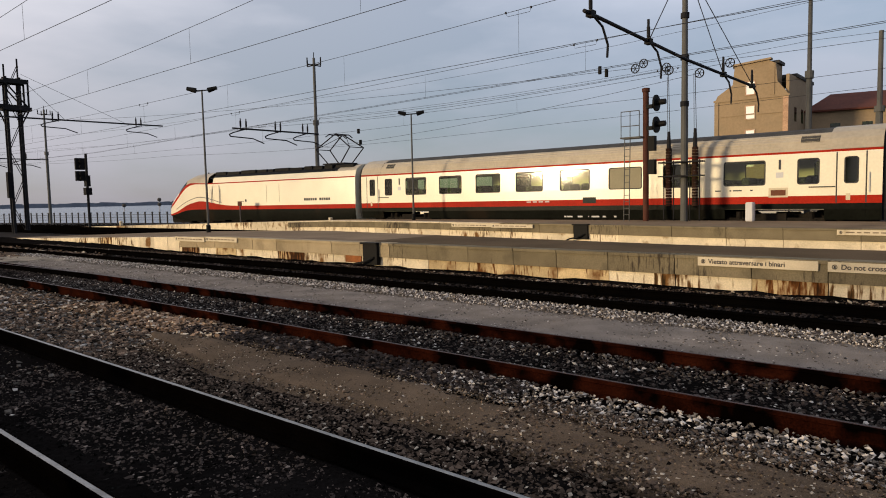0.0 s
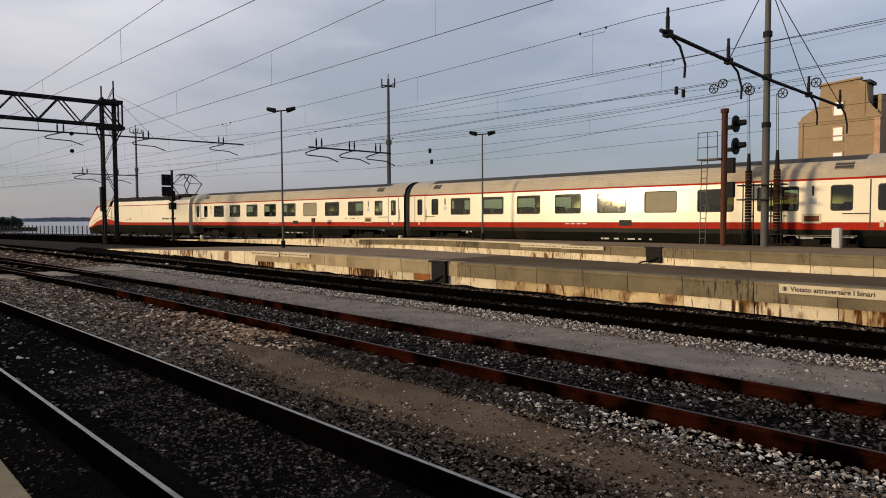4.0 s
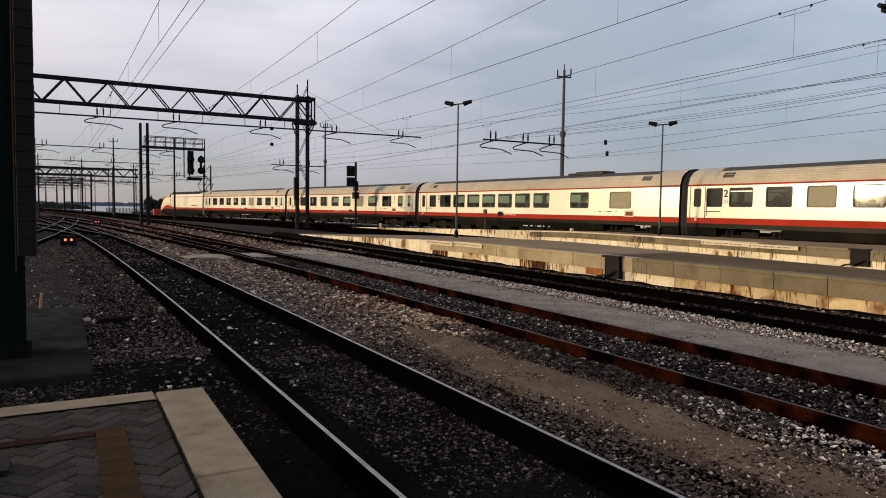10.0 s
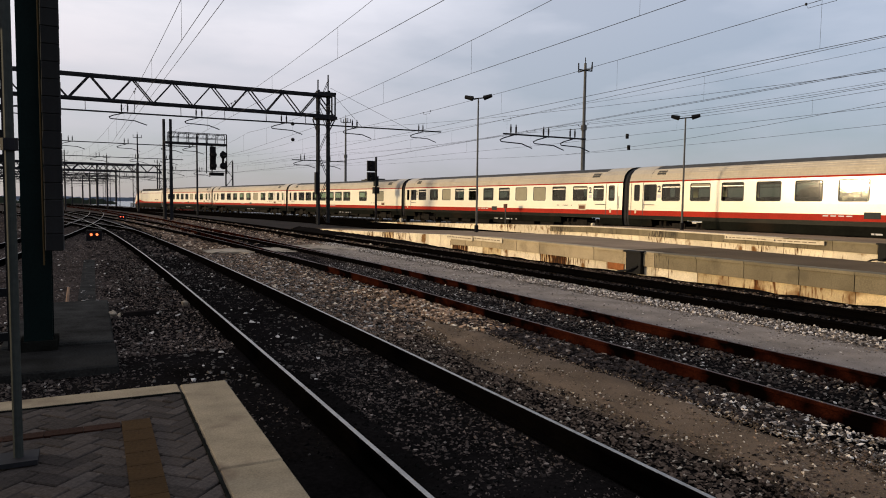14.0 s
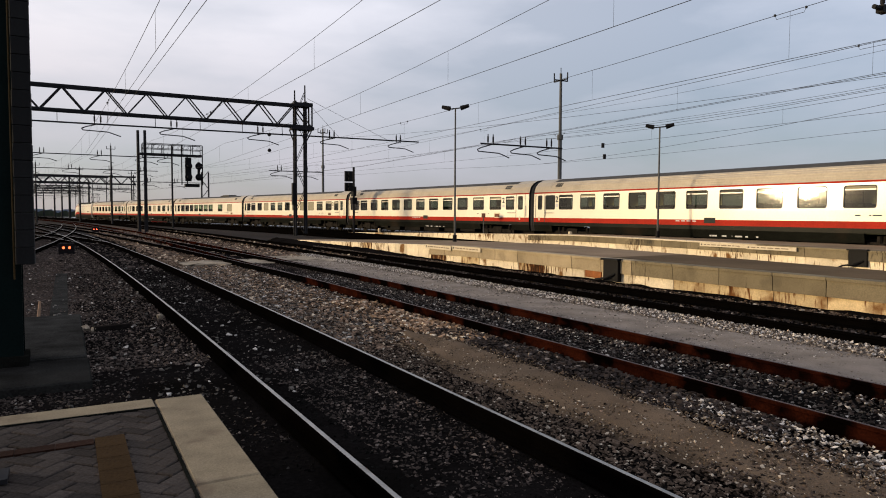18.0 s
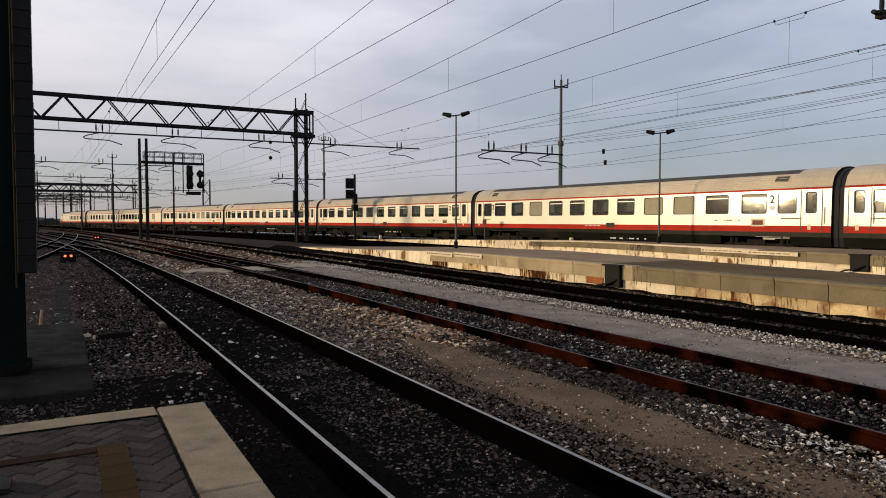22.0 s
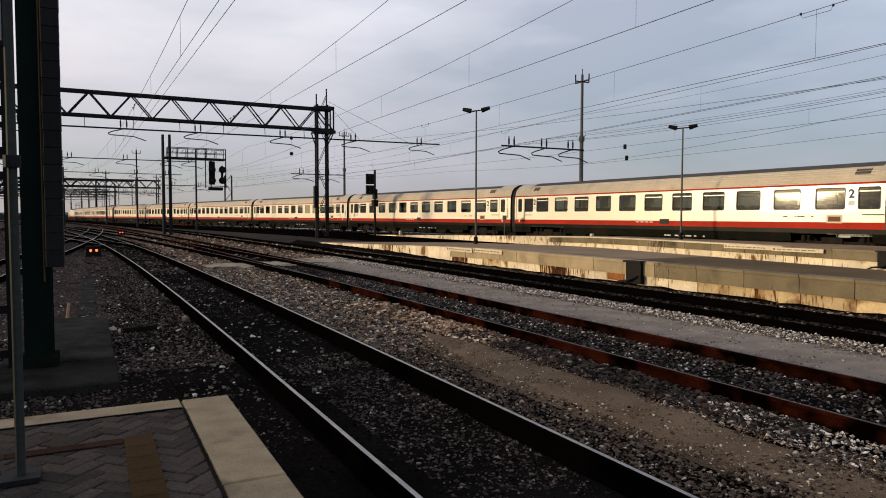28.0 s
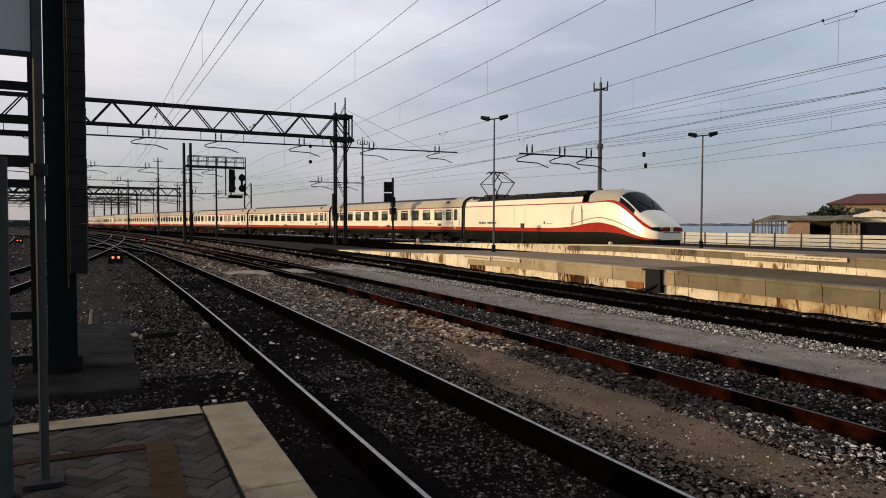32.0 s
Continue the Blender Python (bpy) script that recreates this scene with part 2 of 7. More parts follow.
def streaked(m, colour, share):
    """Adds vertical run-off stains of a colour to a wall material."""
    nt = m.node_tree
    b = nt.nodes["Principled BSDF"]
    old = b.inputs["Base Color"].links[0].from_socket
    tc = nt.nodes.new("ShaderNodeTexCoord")
    mp = nt.nodes.new("ShaderNodeMapping")
    mp.inputs["Scale"].default_value = (4.6, 4.6, 0.75)
    ns = nt.nodes.new("ShaderNodeTexNoise")
    ns.inputs["Scale"].default_value, ns.inputs["Detail"].default_value = 3.2, 8
    big = nt.nodes.new("ShaderNodeTexNoise")
    big.inputs["Scale"].default_value = 0.33
    ad = nt.nodes.new("ShaderNodeMath")
    ad.operation = "ADD"
    mr = nt.nodes.new("ShaderNodeMapRange")
    mr.inputs["From Min"].default_value, mr.inputs["From Max"].default_value = 1.22 - share, 1.34 - share
    mx = nt.nodes.new("ShaderNodeMix")
    mx.data_type = "RGBA"
    nt.links.new(tc.outputs["Object"], mp.inputs["Vector"])
    nt.links.new(mp.outputs[0], ns.inputs["Vector"])
    nt.links.new(tc.outputs["Object"], big.inputs["Vector"])
    nt.links.new(ns.outputs["Fac"], ad.inputs[0])
    nt.links.new(big.outputs["Fac"], ad.inputs[1])
    nt.links.new(ad.outputs[0], mr.inputs["Value"])
    nt.links.new(mr.outputs[0], mx.inputs[0])
    nt.links.new(old, mx.inputs[6])
    mx.inputs[7].default_value = (*colour, 1)
    nt.links.new(mx.outputs[2], b.inputs["Base Color"])


streaked(M_WALLPALE, (0.11, 0.052, 0.017), 0.15)
streaked(M_WALLPALE, (0.03, 0.019, 0.009), 0.05)
streaked(M_WALLSTAIN, (0.12, 0.045, 0.013), 0.27)
streaked(M_WALLSTAIN, (0.028, 0.013, 0.006), 0.16)
streaked(M_CONC, (0.05, 0.04, 0.03), 0.14)
M_PLATTOP = mat("platform_asphalt", (0.098, 0.068, 0.040), 0.95, vary=0.3, scale=0.7, fine=50, bump=0.4, dirt=(0.045, 0.033, 0.025), amount=0.42, spread=0.2, spec=0.03)
M_PLATPALE = mat("platform_gravel_top", (0.20, 0.145, 0.095), 0.95, vary=0.25, scale=0.7, fine=50, bump=0.4, dirt=(0.11, 0.08, 0.055), amount=0.42, spread=0.2, spec=0.03)
M_SLABPALE = mat("pale_concrete", (0.27, 0.225, 0.17), 0.9, vary=0.4, scale=1.2, fine=30, bump=0.6, dirt=(0.06, 0.048, 0.036), amount=0.55, spread=0.15, spec=0.05)
M_COPING = mat("white_coping_stone", (0.212, 0.169, 0.111), 0.85, vary=0.26, scale=5, fine=90, bump=0.3, dirt=(0.14, 0.105, 0.07), amount=0.42, per=0.05, spec=0.05)
M_PAVER = mat("grey_paver", (0.043, 0.0355, 0.031), 0.9, vary=0.5, scale=3, fine=60, bump=0.4, dirt=(0.018, 0.015, 0.013), amount=0.5, spread=0.25, per=0.34, spec=0.03)
M_EDGEWHITE = mat("worn_white_edge_paint", (0.50, 0.43, 0.32), 0.8, vary=0.3, scale=1.2, fine=30, dirt=(0.25, 0.19, 0.125), amount=0.5, spread=0.2, spec=0.05)
M_BROWN = mat("brown_guide_tile", (0.036, 0.021, 0.009), 0.9, vary=0.3, scale=6, fine=60, bump=0.4, per=0.1, spec=0.03)
M_MAROON = mat("dull_maroon_tile", (0.022, 0.011, 0.0075), 0.9, vary=0.35, scale=6, fine=60, bump=0.4, per=0.15, spec=0.03)
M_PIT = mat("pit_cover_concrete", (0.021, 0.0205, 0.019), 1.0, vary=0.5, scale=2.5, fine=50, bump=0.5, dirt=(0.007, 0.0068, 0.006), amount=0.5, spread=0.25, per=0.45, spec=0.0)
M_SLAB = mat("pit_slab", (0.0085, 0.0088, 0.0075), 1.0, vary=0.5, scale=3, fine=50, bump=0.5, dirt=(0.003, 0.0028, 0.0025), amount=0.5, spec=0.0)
M_DARKSTEEL = mat("dark_steel", (0.014, 0.014, 0.016), 0.7, 0.1, vary=0.25, scale=2, fine=30, spec=0.08)
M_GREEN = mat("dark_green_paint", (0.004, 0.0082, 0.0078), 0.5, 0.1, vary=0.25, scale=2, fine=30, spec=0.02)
M_GALV = mat("galvanised_steel", (0.085, 0.085, 0.082), 0.7, 0.1, vary=0.2, scale=2, fine=40, spec=0.1)
M_RUSTDARK = mat("dark_rusty_iron", (0.026, 0.013, 0.009), 0.85, vary=0.4, scale=4, fine=40, per=0.3, spec=0.05)
M_RUSTPOLE = mat("rusty_pole", (0.062, 0.021, 0.013), 0.8, 0.1, vary=0.3, scale=3, fine=40)
M_BLACK = mat("matt_black", (0.006, 0.006, 0.0065), 0.6, vary=0.2, spec=0.08)
M_WIRE = mat("wire", (0.03, 0.03, 0.032), 0.6, 0.5, vary=0.1)
M_WHITE = mat("ivory_train_paint", (0.69, 0.635, 0.495), 0.32, vary=0.06, scale=0.8, fine=12, dirt=(0.54, 0.47, 0.33), amount=0.25, spread=0.3, coat=0.4)
M_ROOF = mat("train_roof", (0.34, 0.295, 0.225), 0.45, 0.1, vary=0.12, scale=1, fine=9, dirt=(0.19, 0.16, 0.12), amount=0.4, spread=0.3)
M_ROOFDARK = mat("train_roof_dark", (0.05, 0.048, 0.045), 0.7, vary=0.3, scale=2, fine=20, spec=0.08)
M_RED = mat("red_train_paint", (0.285, 0.016, 0.007), 0.5, vary=0.2, scale=1, fine=15, dirt=(0.18, 0.012, 0.006), amount=0.35, spread=0.3, spec=0.04)
M_LOWER = mat("grey_train_skirt", (0.0060, 0.0066, 0.0052), 0.30, vary=0.4, scale=1, fine=9, bump=0.2, dirt=(0.013, 0.010, 0.007), amount=0.4, spec=0.045)
M_LED = mat("dull_amber_display", (0.10, 0.026, 0.008), 0.6, vary=0.3, scale=20)
M_MARK = mat("dark_lettering", (0.035, 0.037, 0.045), 0.6, vary=0.1)
M_BOGIE = mat("dusty_bogie_steel", (0.015, 0.013, 0.011), 0.8, vary=0.5, scale=4, fine=25, spec=0.02)
M_BELLOWS = mat("rubber_bellows", (0.012, 0.0125, 0.015), 0.6, vary=0.3, scale=3, fine=20, spec=0.08)
M_UNDER = mat("underframe_black", (0.010, 0.009, 0.008), 0.8, vary=0.35, scale=3, fine=25, spec=0.05)
M_GLASS = mat("tinted_window_glass", (0.014, 0.022, 0.010), 0.06, vary=0.9, scale=0.9, fine=3, per=0.7, spec=0.5)
def tinted_pane(name, tint, share):
    """A pane that lets part of the light through in its tint and mirrors a share of the rest."""
    m = bpy.data.materials.new(name)
    m.use_nodes = True
    pn = m.node_tree
    pn.nodes.clear()
    clear = pn.nodes.new("ShaderNodeBsdfTransparent")
    clear.inputs["Color"].default_value = (*tint, 1)
    gloss = pn.nodes.new("ShaderNodeBsdfGlossy")
    gloss.inputs["Color"].default_value, gloss.inputs["Roughness"].default_value = (0.9, 0.9, 0.85, 1), 0.05
    blend = pn.nodes.new("ShaderNodeMixShader")
    blend.inputs["Fac"].default_value = share
    pout = pn.nodes.new("ShaderNodeOutputMaterial")
    pn.links.new(clear.outputs[0], blend.inputs[1])
    pn.links.new(gloss.outputs[0], blend.inputs[2])
    pn.links.new(blend.outputs[0], pout.inputs["Surface"])
    return m


M_PANE = tinted_pane("green_tinted_pane", (0.68, 0.76, 0.53), 0.06)
M_PANEDARK = tinted_pane("smoky_pane", (0.37, 0.40, 0.32), 0.06)
M_SEAT = mat("dark_seat_cloth", (0.045, 0.05, 0.036), 0.9, vary=0.3, scale=4, fine=30, spec=0.05)
M_ALU = mat("dull_aluminium", (0.42, 0.40, 0.36), 0.45, 0.4, vary=0.1, scale=4)
M_BLIND = mat("drawn_blind", (0.21, 0.19, 0.125), 0.6, vary=0.1, scale=3, fine=20)
M_SCREEN = mat("windscreen_glass", (0.006, 0.010, 0.011), 0.2, vary=0.4, scale=1, fine=4, spec=0.06)
M_POSTDARK = mat("dull_grey_green_paint", (0.032, 0.036, 0.033), 0.7, vary=0.2, scale=3, fine=30, spec=0.05)
M_FRAME = mat("window_rubber", (0.03, 0.03, 0.03), 0.6, vary=0.1)
M_GREY = mat("light_grey_paint", (0.45, 0.45, 0.46), 0.5, vary=0.08)
M_SIGN = mat("sign_white", (0.50, 0.43, 0.31), 0.7, vary=0.1, scale=4, dirt=(0.33, 0.27, 0.18), amount=0.35)
M_INKPALE = mat("faded_ink", (0.15, 0.115, 0.08), 0.8, vary=0.2)
M_INK = mat("sign_ink", (0.05, 0.045, 0.045), 0.7, vary=0.05)
M_REDBOX = mat("red_container_paint", (0.38, 0.03, 0.018), 0.6, vary=0.2, scale=2)
M_PLANK = mat("white_fence_plank", (0.70, 0.62, 0.48), 0.7, vary=0.12, scale=2, fine=25, dirt=(0.4, 0.35, 0.27), amount=0.35, per=0.1)
M_POST = mat("fence_post", (0.06, 0.055, 0.05), 0.7, vary=0.2, spec=0.08)
M_STUCCO = mat("tan_stucco", (0.25, 0.185, 0.115), 0.9, vary=0.12, scale=0.4, fine=4, dirt=(0.19, 0.15, 0.10), amount=0.4, spread=0.25)
M_TILE = mat("red_roof_tiles", (0.085, 0.026, 0.016), 0.85, vary=0.3, scale=0.6, fine=5, bump=0.4)
M_BRICK = mat("weathered_brick", (0.36, 0.23, 0.15), 0.9, vary=0.3, scale=1, fine=6, dirt=(0.45, 0.38, 0.3), amount=0.4)
M_SHEDROOF = mat("shed_roof_sheets", (0.12, 0.095, 0.056), 0.9, vary=0.6, scale=0.8, fine=6)
M_BOARD = mat("weathered_boards", (0.30, 0.25, 0.16), 0.9, vary=0.35, scale=1.2, fine=9, dirt=(0.12, 0.09, 0.06), amount=0.4)
M_LEAF = mat("dark_foliage", (0.022, 0.028, 0.016), 0.8, vary=0.4, scale=1, fine=8)
# blue-grey base: distance haze is mixed into the tree line's colour
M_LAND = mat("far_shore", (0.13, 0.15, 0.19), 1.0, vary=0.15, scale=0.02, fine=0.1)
M_EARTH = mat("yard_ground", (0.02, 0.016, 0.014), 0.95, vary=0.35, scale=0.25, fine=12, bump=0.5, dirt=(0.011, 0.009, 0.008), amount=0.45, spec=0.03)
M_LAMP_O = glow("orange_marker_light", (1.0, 0.15, 0.03), 2.2)
M_LAMP_W = glow("warm_marker_light", (1.0, 0.17, 0.05), 2.2)
M_LAMP_R = glow("red_marker_light", (1.0, 0.10, 0.05), 3)
wat = bpy.data.materials.new("lagoon_water")
wat.use_nodes = True
wb = wat.node_tree.nodes["Principled BSDF"]
wb.inputs["Base Color"].default_value, wb.inputs["Roughness"].default_value = (0.05, 0.09, 0.13, 1), 0.22
wt = wat.node_tree.nodes.new("ShaderNodeTexNoise")
wt.inputs["Scale"].default_value, wt.inputs["Detail"].default_value = 0.7, 5
wbump = wat.node_tree.nodes.new("ShaderNodeBump")
wbump.inputs["Strength"].default_value, wbump.inputs["Distance"].default_value = 0.7, 0.3
wat.node_tree.links.new(wt.outputs["Fac"], wbump.inputs["Height"])
wat.node_tree.links.new(wbump.outputs[0], wb.inputs["Normal"])


# ---- mesh helpers ----
def box(bm, x0, x1, y0, y1, z0, z1):
    v = [bm.verts.new(p) for p in ((x0, y0, z0), (x1, y0, z0), (x1, y1, z0), (x0, y1, z0), (x0, y0, z1), (x1, y0, z1), (x1, y1, z1), (x0, y1, z1))]
    for f in ((3, 2, 1, 0), (4, 5, 6, 7), (0, 1, 5, 4), (1, 2, 6, 5), (2, 3, 7, 6), (3, 0, 4, 7)):
        bm.faces.new([v[i] for i in f])


def tube(bm, a, b, r, r2=None, n=6, caps=True):
    a, b = Vector(a), Vector(b)
    r2 = r if r2 is None else r2
    q = (b - a).to_track_quat("Z", "Y")
    rings = []
    for p, rad in ((a, r), (b, r2)):
        rings.append([bm.verts.new(p + q @ Vector((rad * math.cos(t), rad * math.sin(t), 0))) for t in (2 * math.pi * (k + 0.5) / n for k in range(n))])
    for k in range(n):
        bm.faces.new((rings[0][k], rings[0][(k + 1) % n], rings[1][(k + 1) % n], rings[1][k]))
    if caps:
        bm.faces.new(rings[0][::-1])
        bm.faces.new(rings[1])


def strand(bm, pts, r, n=4):
    """A thin continuous wire through points."""
    rings = []
    for i, p in enumerate(pts):
        d = (Vector(pts[min(i + 1, len(pts) - 1)]) - Vector(pts[max(i - 1, 0)])).normalized()
        q = d.to_track_quat("Z", "Y")
        rings.append([bm.verts.new(Vector(p) + q @ Vector((r * math.cos(2 * math.pi * k / n), r * math.sin(2 * math.pi * k / n), 0))) for k in range(n)])
    for a, b in zip(rings, rings[1:]):
        for k in range(n):
            bm.faces.new((a[k], a[(k + 1) % n], b[(k + 1) % n], b[k]))


def pipe(bm, pts, r, n=6):
    for a, b in zip(pts, pts[1:]):
        tube(bm, a, b, r, n=n)


def sweep(bm, profile, path, closed=True):
    """A profile of (sideways, up) pairs carried along a path of points, kept upright."""
    rings = []
    for i, p in enumerate(path):
        p = Vector(p)
        d = Vector(path[min(i + 1, len(path) - 1)]) - Vector(path[max(i - 1, 0)])
        d.z = 0
        d.normalize()
        side = Vector((d.y, -d.x, 0))
        rings.append([bm.verts.new(p + side * u + Vector((0, 0, v))) for u, v in profile])
    n = len(profile)
    for a, b in zip(rings, rings[1:]):
        for k in range(n if closed else n - 1):
            bm.faces.new((a[k], b[k], b[(k + 1) % n], a[(k + 1) % n]))
    if closed:
        bm.faces.new(rings[0])
        bm.faces.new(rings[-1][::-1])


def mesh_of(name, bm, material, smooth=False):
    bmesh.ops.recalc_face_normals(bm, faces=bm.faces)
    me = bpy.data.meshes.new(name)
    bm.to_mesh(me)
    bm.free()
    if smooth:
        me.polygons.foreach_set("use_smooth", [True] * len(me.polygons))
    me.materials.append(material)
    return me


def part(name, bm, material, parent=None, label="", smooth=False):
    ob = new(name, mesh_of(name, bm, material, smooth))
    ob.parent = parent
    if label:
        tagged(ob, label)
    return ob


def thing(name, label, category, m=None, group="", kind=""):
    ob = tagged(new(name), label, category, group, kind)
    if m is not None:
        ob.matrix_basis = m
    return ob


def share(name, me, parent, m=None):
    ob = new(name, me)
    ob.parent = parent
    if m is not None:
        ob.matrix_basis = m
    return ob


# ---- lines of the yard: x right of the camera, y along the tracks ----
def easy(s, c, top=0.15):
    """Sideways drift to the left of a track that bends with c, straight once it leans by top."""
    if s <= 0:
        return 0.0
    knee = top / (2 * c)
    return -c * s * s if s < knee else -c * knee * knee - top * (s - knee)


def track_x(x0, s):
    c = 0.0006 if x0 < 4 else 0.00034
    return x0 + easy(s, c)


def train_side(s):
    """The near side of the train's way."""
    if s <= 60:
        return 27.649 + 0.0342 * s - 0.001375 * s * s
    u = min(s, 95) - 60
    return 24.751 - 0.1308 * u - 0.000846 * u * u - 0.19 * (min(max(s, 95), 180) - 95) - 0.115 * max(0, s - 180)


def train_table():
    """Places of the train's track centre by length along it."""
    out, run, last = [], -60.0, None
    for i in range(0, 2001):
        s = -60 + i * 0.25
        d = (train_side(s + 0.1) - train_side(s - 0.1)) / 0.2
        n = math.hypot(1, d)
        p = Vector((train_side(s) + 1.42 / n, s - 1.42 * d / n, 0))
        q = Vector((train_side(s), s, 0))
        if last is not None:
            run += (q - last).length
        else:
            run = s * 1.0
        last = q
        out.append((run, p))
    zero = min(out, key=lambda o: abs(o[1].y))[0]
    return [(r - zero, p) for r, p in out]


TRAIN_WAY = train_table()


def train_at(a):
    i = max(0, min(len(TRAIN_WAY) - 2, int((a - TRAIN_WAY[0][0]) / (TRAIN_WAY[-1][0] - TRAIN_WAY[0][0]) * (len(TRAIN_WAY) - 1))))
    while i > 0 and TRAIN_WAY[i][0] > a:
        i -= 1
    while i < len(TRAIN_WAY) - 2 and TRAIN_WAY[i + 1][0] < a:
        i += 1
    (r0, p0), (r1, p1) = TRAIN_WAY[i], TRAIN_WAY[i + 1]
    return p0.lerp(p1, (a - r0) / (r1 - r0))


# ---- ground, water, far shore ----
def ground():
    bm = bmesh.new()
    ys = [-3000, -300, -60] + [i * 4 for i in range(-14, 60)] + [260, 320, 400, 520]
    rows = []
    for y in ys:
        edge = train_side(min(max(y, -60), 420)) + 10
        xs = [-3000, -400, -60, -20, -9, edge]
        rows.append([bm.verts.new((x, y, -0.22)) for x in xs] + [bm.verts.new((edge + 0.3, y, -2.2))])
    for a, b in zip(rows, rows[1:]):
        for k in range(len(a) - 1):
            bm.faces.new((a[k], b[k], b[k + 1], a[k + 1]))
    g = part("ground", bm, M_EARTH)
    tagged(g, "dusty dark railway yard ground beside the lagoon", "ground", kind="structure")
    bm = bmesh.new()
    n = 24
    for i in range(n):
        x0, x1 = -2500 + i * 5000 / n, -2500 + (i + 1) * 5000 / n
        bm.faces.new([bm.verts.new(p) for p in ((x0, -2500, -1.6), (x1, -2500, -1.6), (x1, 4500, -1.6), (x0, 4500, -1.6))])
    bmesh.ops.remove_doubles(bm, verts=bm.verts, dist=0.01)
    w = part("water", bm, wat)
    tagged(w, "flat grey-blue lagoon water behind the yard", "water", kind="structure")
    rng = random.Random(4)
    bm = bmesh.new()
    for k in range(260):
        a = radians(-8 + 75 * k / 259)
        d = 1900 + rng.uniform(-60, 60)
        h = float(np.interp(math.degrees(a), (-8, 26, 40, 67), (9.2, 9.2, 6.4, 5.4))) * rng.uniform(0.8, 1.15)
        p = Vector((math.sin(a) * d, math.cos(a) * d, -2))
        w2 = rng.uniform(16, 34)
        side = Vector((math.cos(a), -math.sin(a), 0)) * w2
        v = [bm.verts.new(q) for q in (p - side, p + side, p + side * 0.7 + Vector((0, 0, h)), p - side * 0.4 + Vector((0, 0, h * rng.uniform(0.7, 1.2))))]
        bm.faces.new(v)
        v2 = [bm.verts.new(x.co + Vector((math.sin(a), math.cos(a), 0)) * 20) for x in v]
        for i in range(4):
            bm.faces.new((v[i], v[(i + 1) % 4], v2[(i + 1) % 4], v2[i]))
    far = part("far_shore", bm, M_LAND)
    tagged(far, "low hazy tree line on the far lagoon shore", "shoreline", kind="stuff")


ground()


# ---- tracks ----
def path_of(x0, s0, s1, z=0.0, step=2.0):
    n = max(2, int((s1 - s0) / step))
    return [(track_x(x0, s0 + (s1 - s0) * i / n), s0 + (s1 - s0) * i / n, z) for i in range(n + 1)]


def rail_pair(parent, pathfn, web, head, name="rail"):
    for off in (-0.755, 0.755):
        pts = pathfn(off)
        bm = bmesh.new()
        sweep(bm, [(-0.07, -0.172), (0.07, -0.172), (0.07, -0.155), (0.012, -0.13), (0.012, -0.045), (0.034, -0.035), (0.034, -0.008), (0.024, -0.0015), (-0.024, -0.0015), (-0.034, -0.008), (-0.034, -0.035), (-0.012, -0.045), (-0.012, -0.13), (-0.07, -0.155)], pts)
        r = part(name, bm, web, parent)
        bm = bmesh.new()
        sweep(bm, [(-0.019, -0.001), (-0.014, 0.0015), (0.014, 0.0015), (0.019, -0.001)], pts)
        part("running_surface", bm, head, r, "worn top of the rail")


def track(name, label, x0, s0, s1, web, head, sleepers=True):
    t = thing(name, label, "railway track", kind="structure")

    def fn(off):
        return [(p[0] + off, p[1], 0) for p in path_of(x0, s0, s1)]
    rail_pair(t, fn, web, head)
    if sleepers:
        bm = bmesh.new()
        box(bm, -1.3, 1.3, -0.12, 0.12, -0.36, -0.222)
        bmesh.ops.bevel(bm, geom=bm.edges[:], offset=0.015, segments=1, affect="EDGES")
        me = mesh_of("sleeper", bm, M_SLEEPER)
        rng = random.Random(int(x0 * 10))
        s = max(s0, -4)
        while s < 44:
            share("sleeper", me, t, pose(track_x(x0, s) + rng.uniform(-0.03, 0.03), s, -rng.uniform(0.0, 0.012), 0, 0, rng.uniform(-1, 1)))
            s += 0.62
    return t


T1, T2, T3, T4, T5 = 2.50, 6.53, 10.88, 16.9, 20.7
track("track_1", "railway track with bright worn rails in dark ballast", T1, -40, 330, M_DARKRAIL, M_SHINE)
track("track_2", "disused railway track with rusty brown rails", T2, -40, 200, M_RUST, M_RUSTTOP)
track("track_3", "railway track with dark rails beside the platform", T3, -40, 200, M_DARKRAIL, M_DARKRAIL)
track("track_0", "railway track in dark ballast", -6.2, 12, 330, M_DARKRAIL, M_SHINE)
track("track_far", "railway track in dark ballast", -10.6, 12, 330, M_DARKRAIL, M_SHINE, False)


def odd_track(name, label, fn, s0, s1, web, head, step=2.0):
    t = thing(name, label, "railway track", kind="structure")

    def pts(off):
        n = int((s1 - s0) / step)
        return [(fn(s0 + (s1 - s0) * i / n) + off, s0 + (s1 - s0) * i / n, 0) for i in range(n + 1)]
    rail_pair(t, pts, web, head)
    return t


odd_track("track_5", "railway track between two platforms", lambda s: T5 + 0.10 * max(0, min(s, 30) - 6) + easy(max(0, s - 30), 0.0016, 0.15), -40, 300, M_DARKRAIL, M_DARKRAIL)
odd_track("track_4", "railway track between two platforms", lambda s: T4 + 0.11 * max(0, min(s, 30) - 6) + easy(max(0, s - 30), 0.0016, 0.15), -40, 300, M_DARKRAIL, M_DARKRAIL)
odd_track("train_track", "railway track under the passing train", lambda s: train_side(s) + 1.42, -50, 400, M_DARKRAIL, M_SHINE)
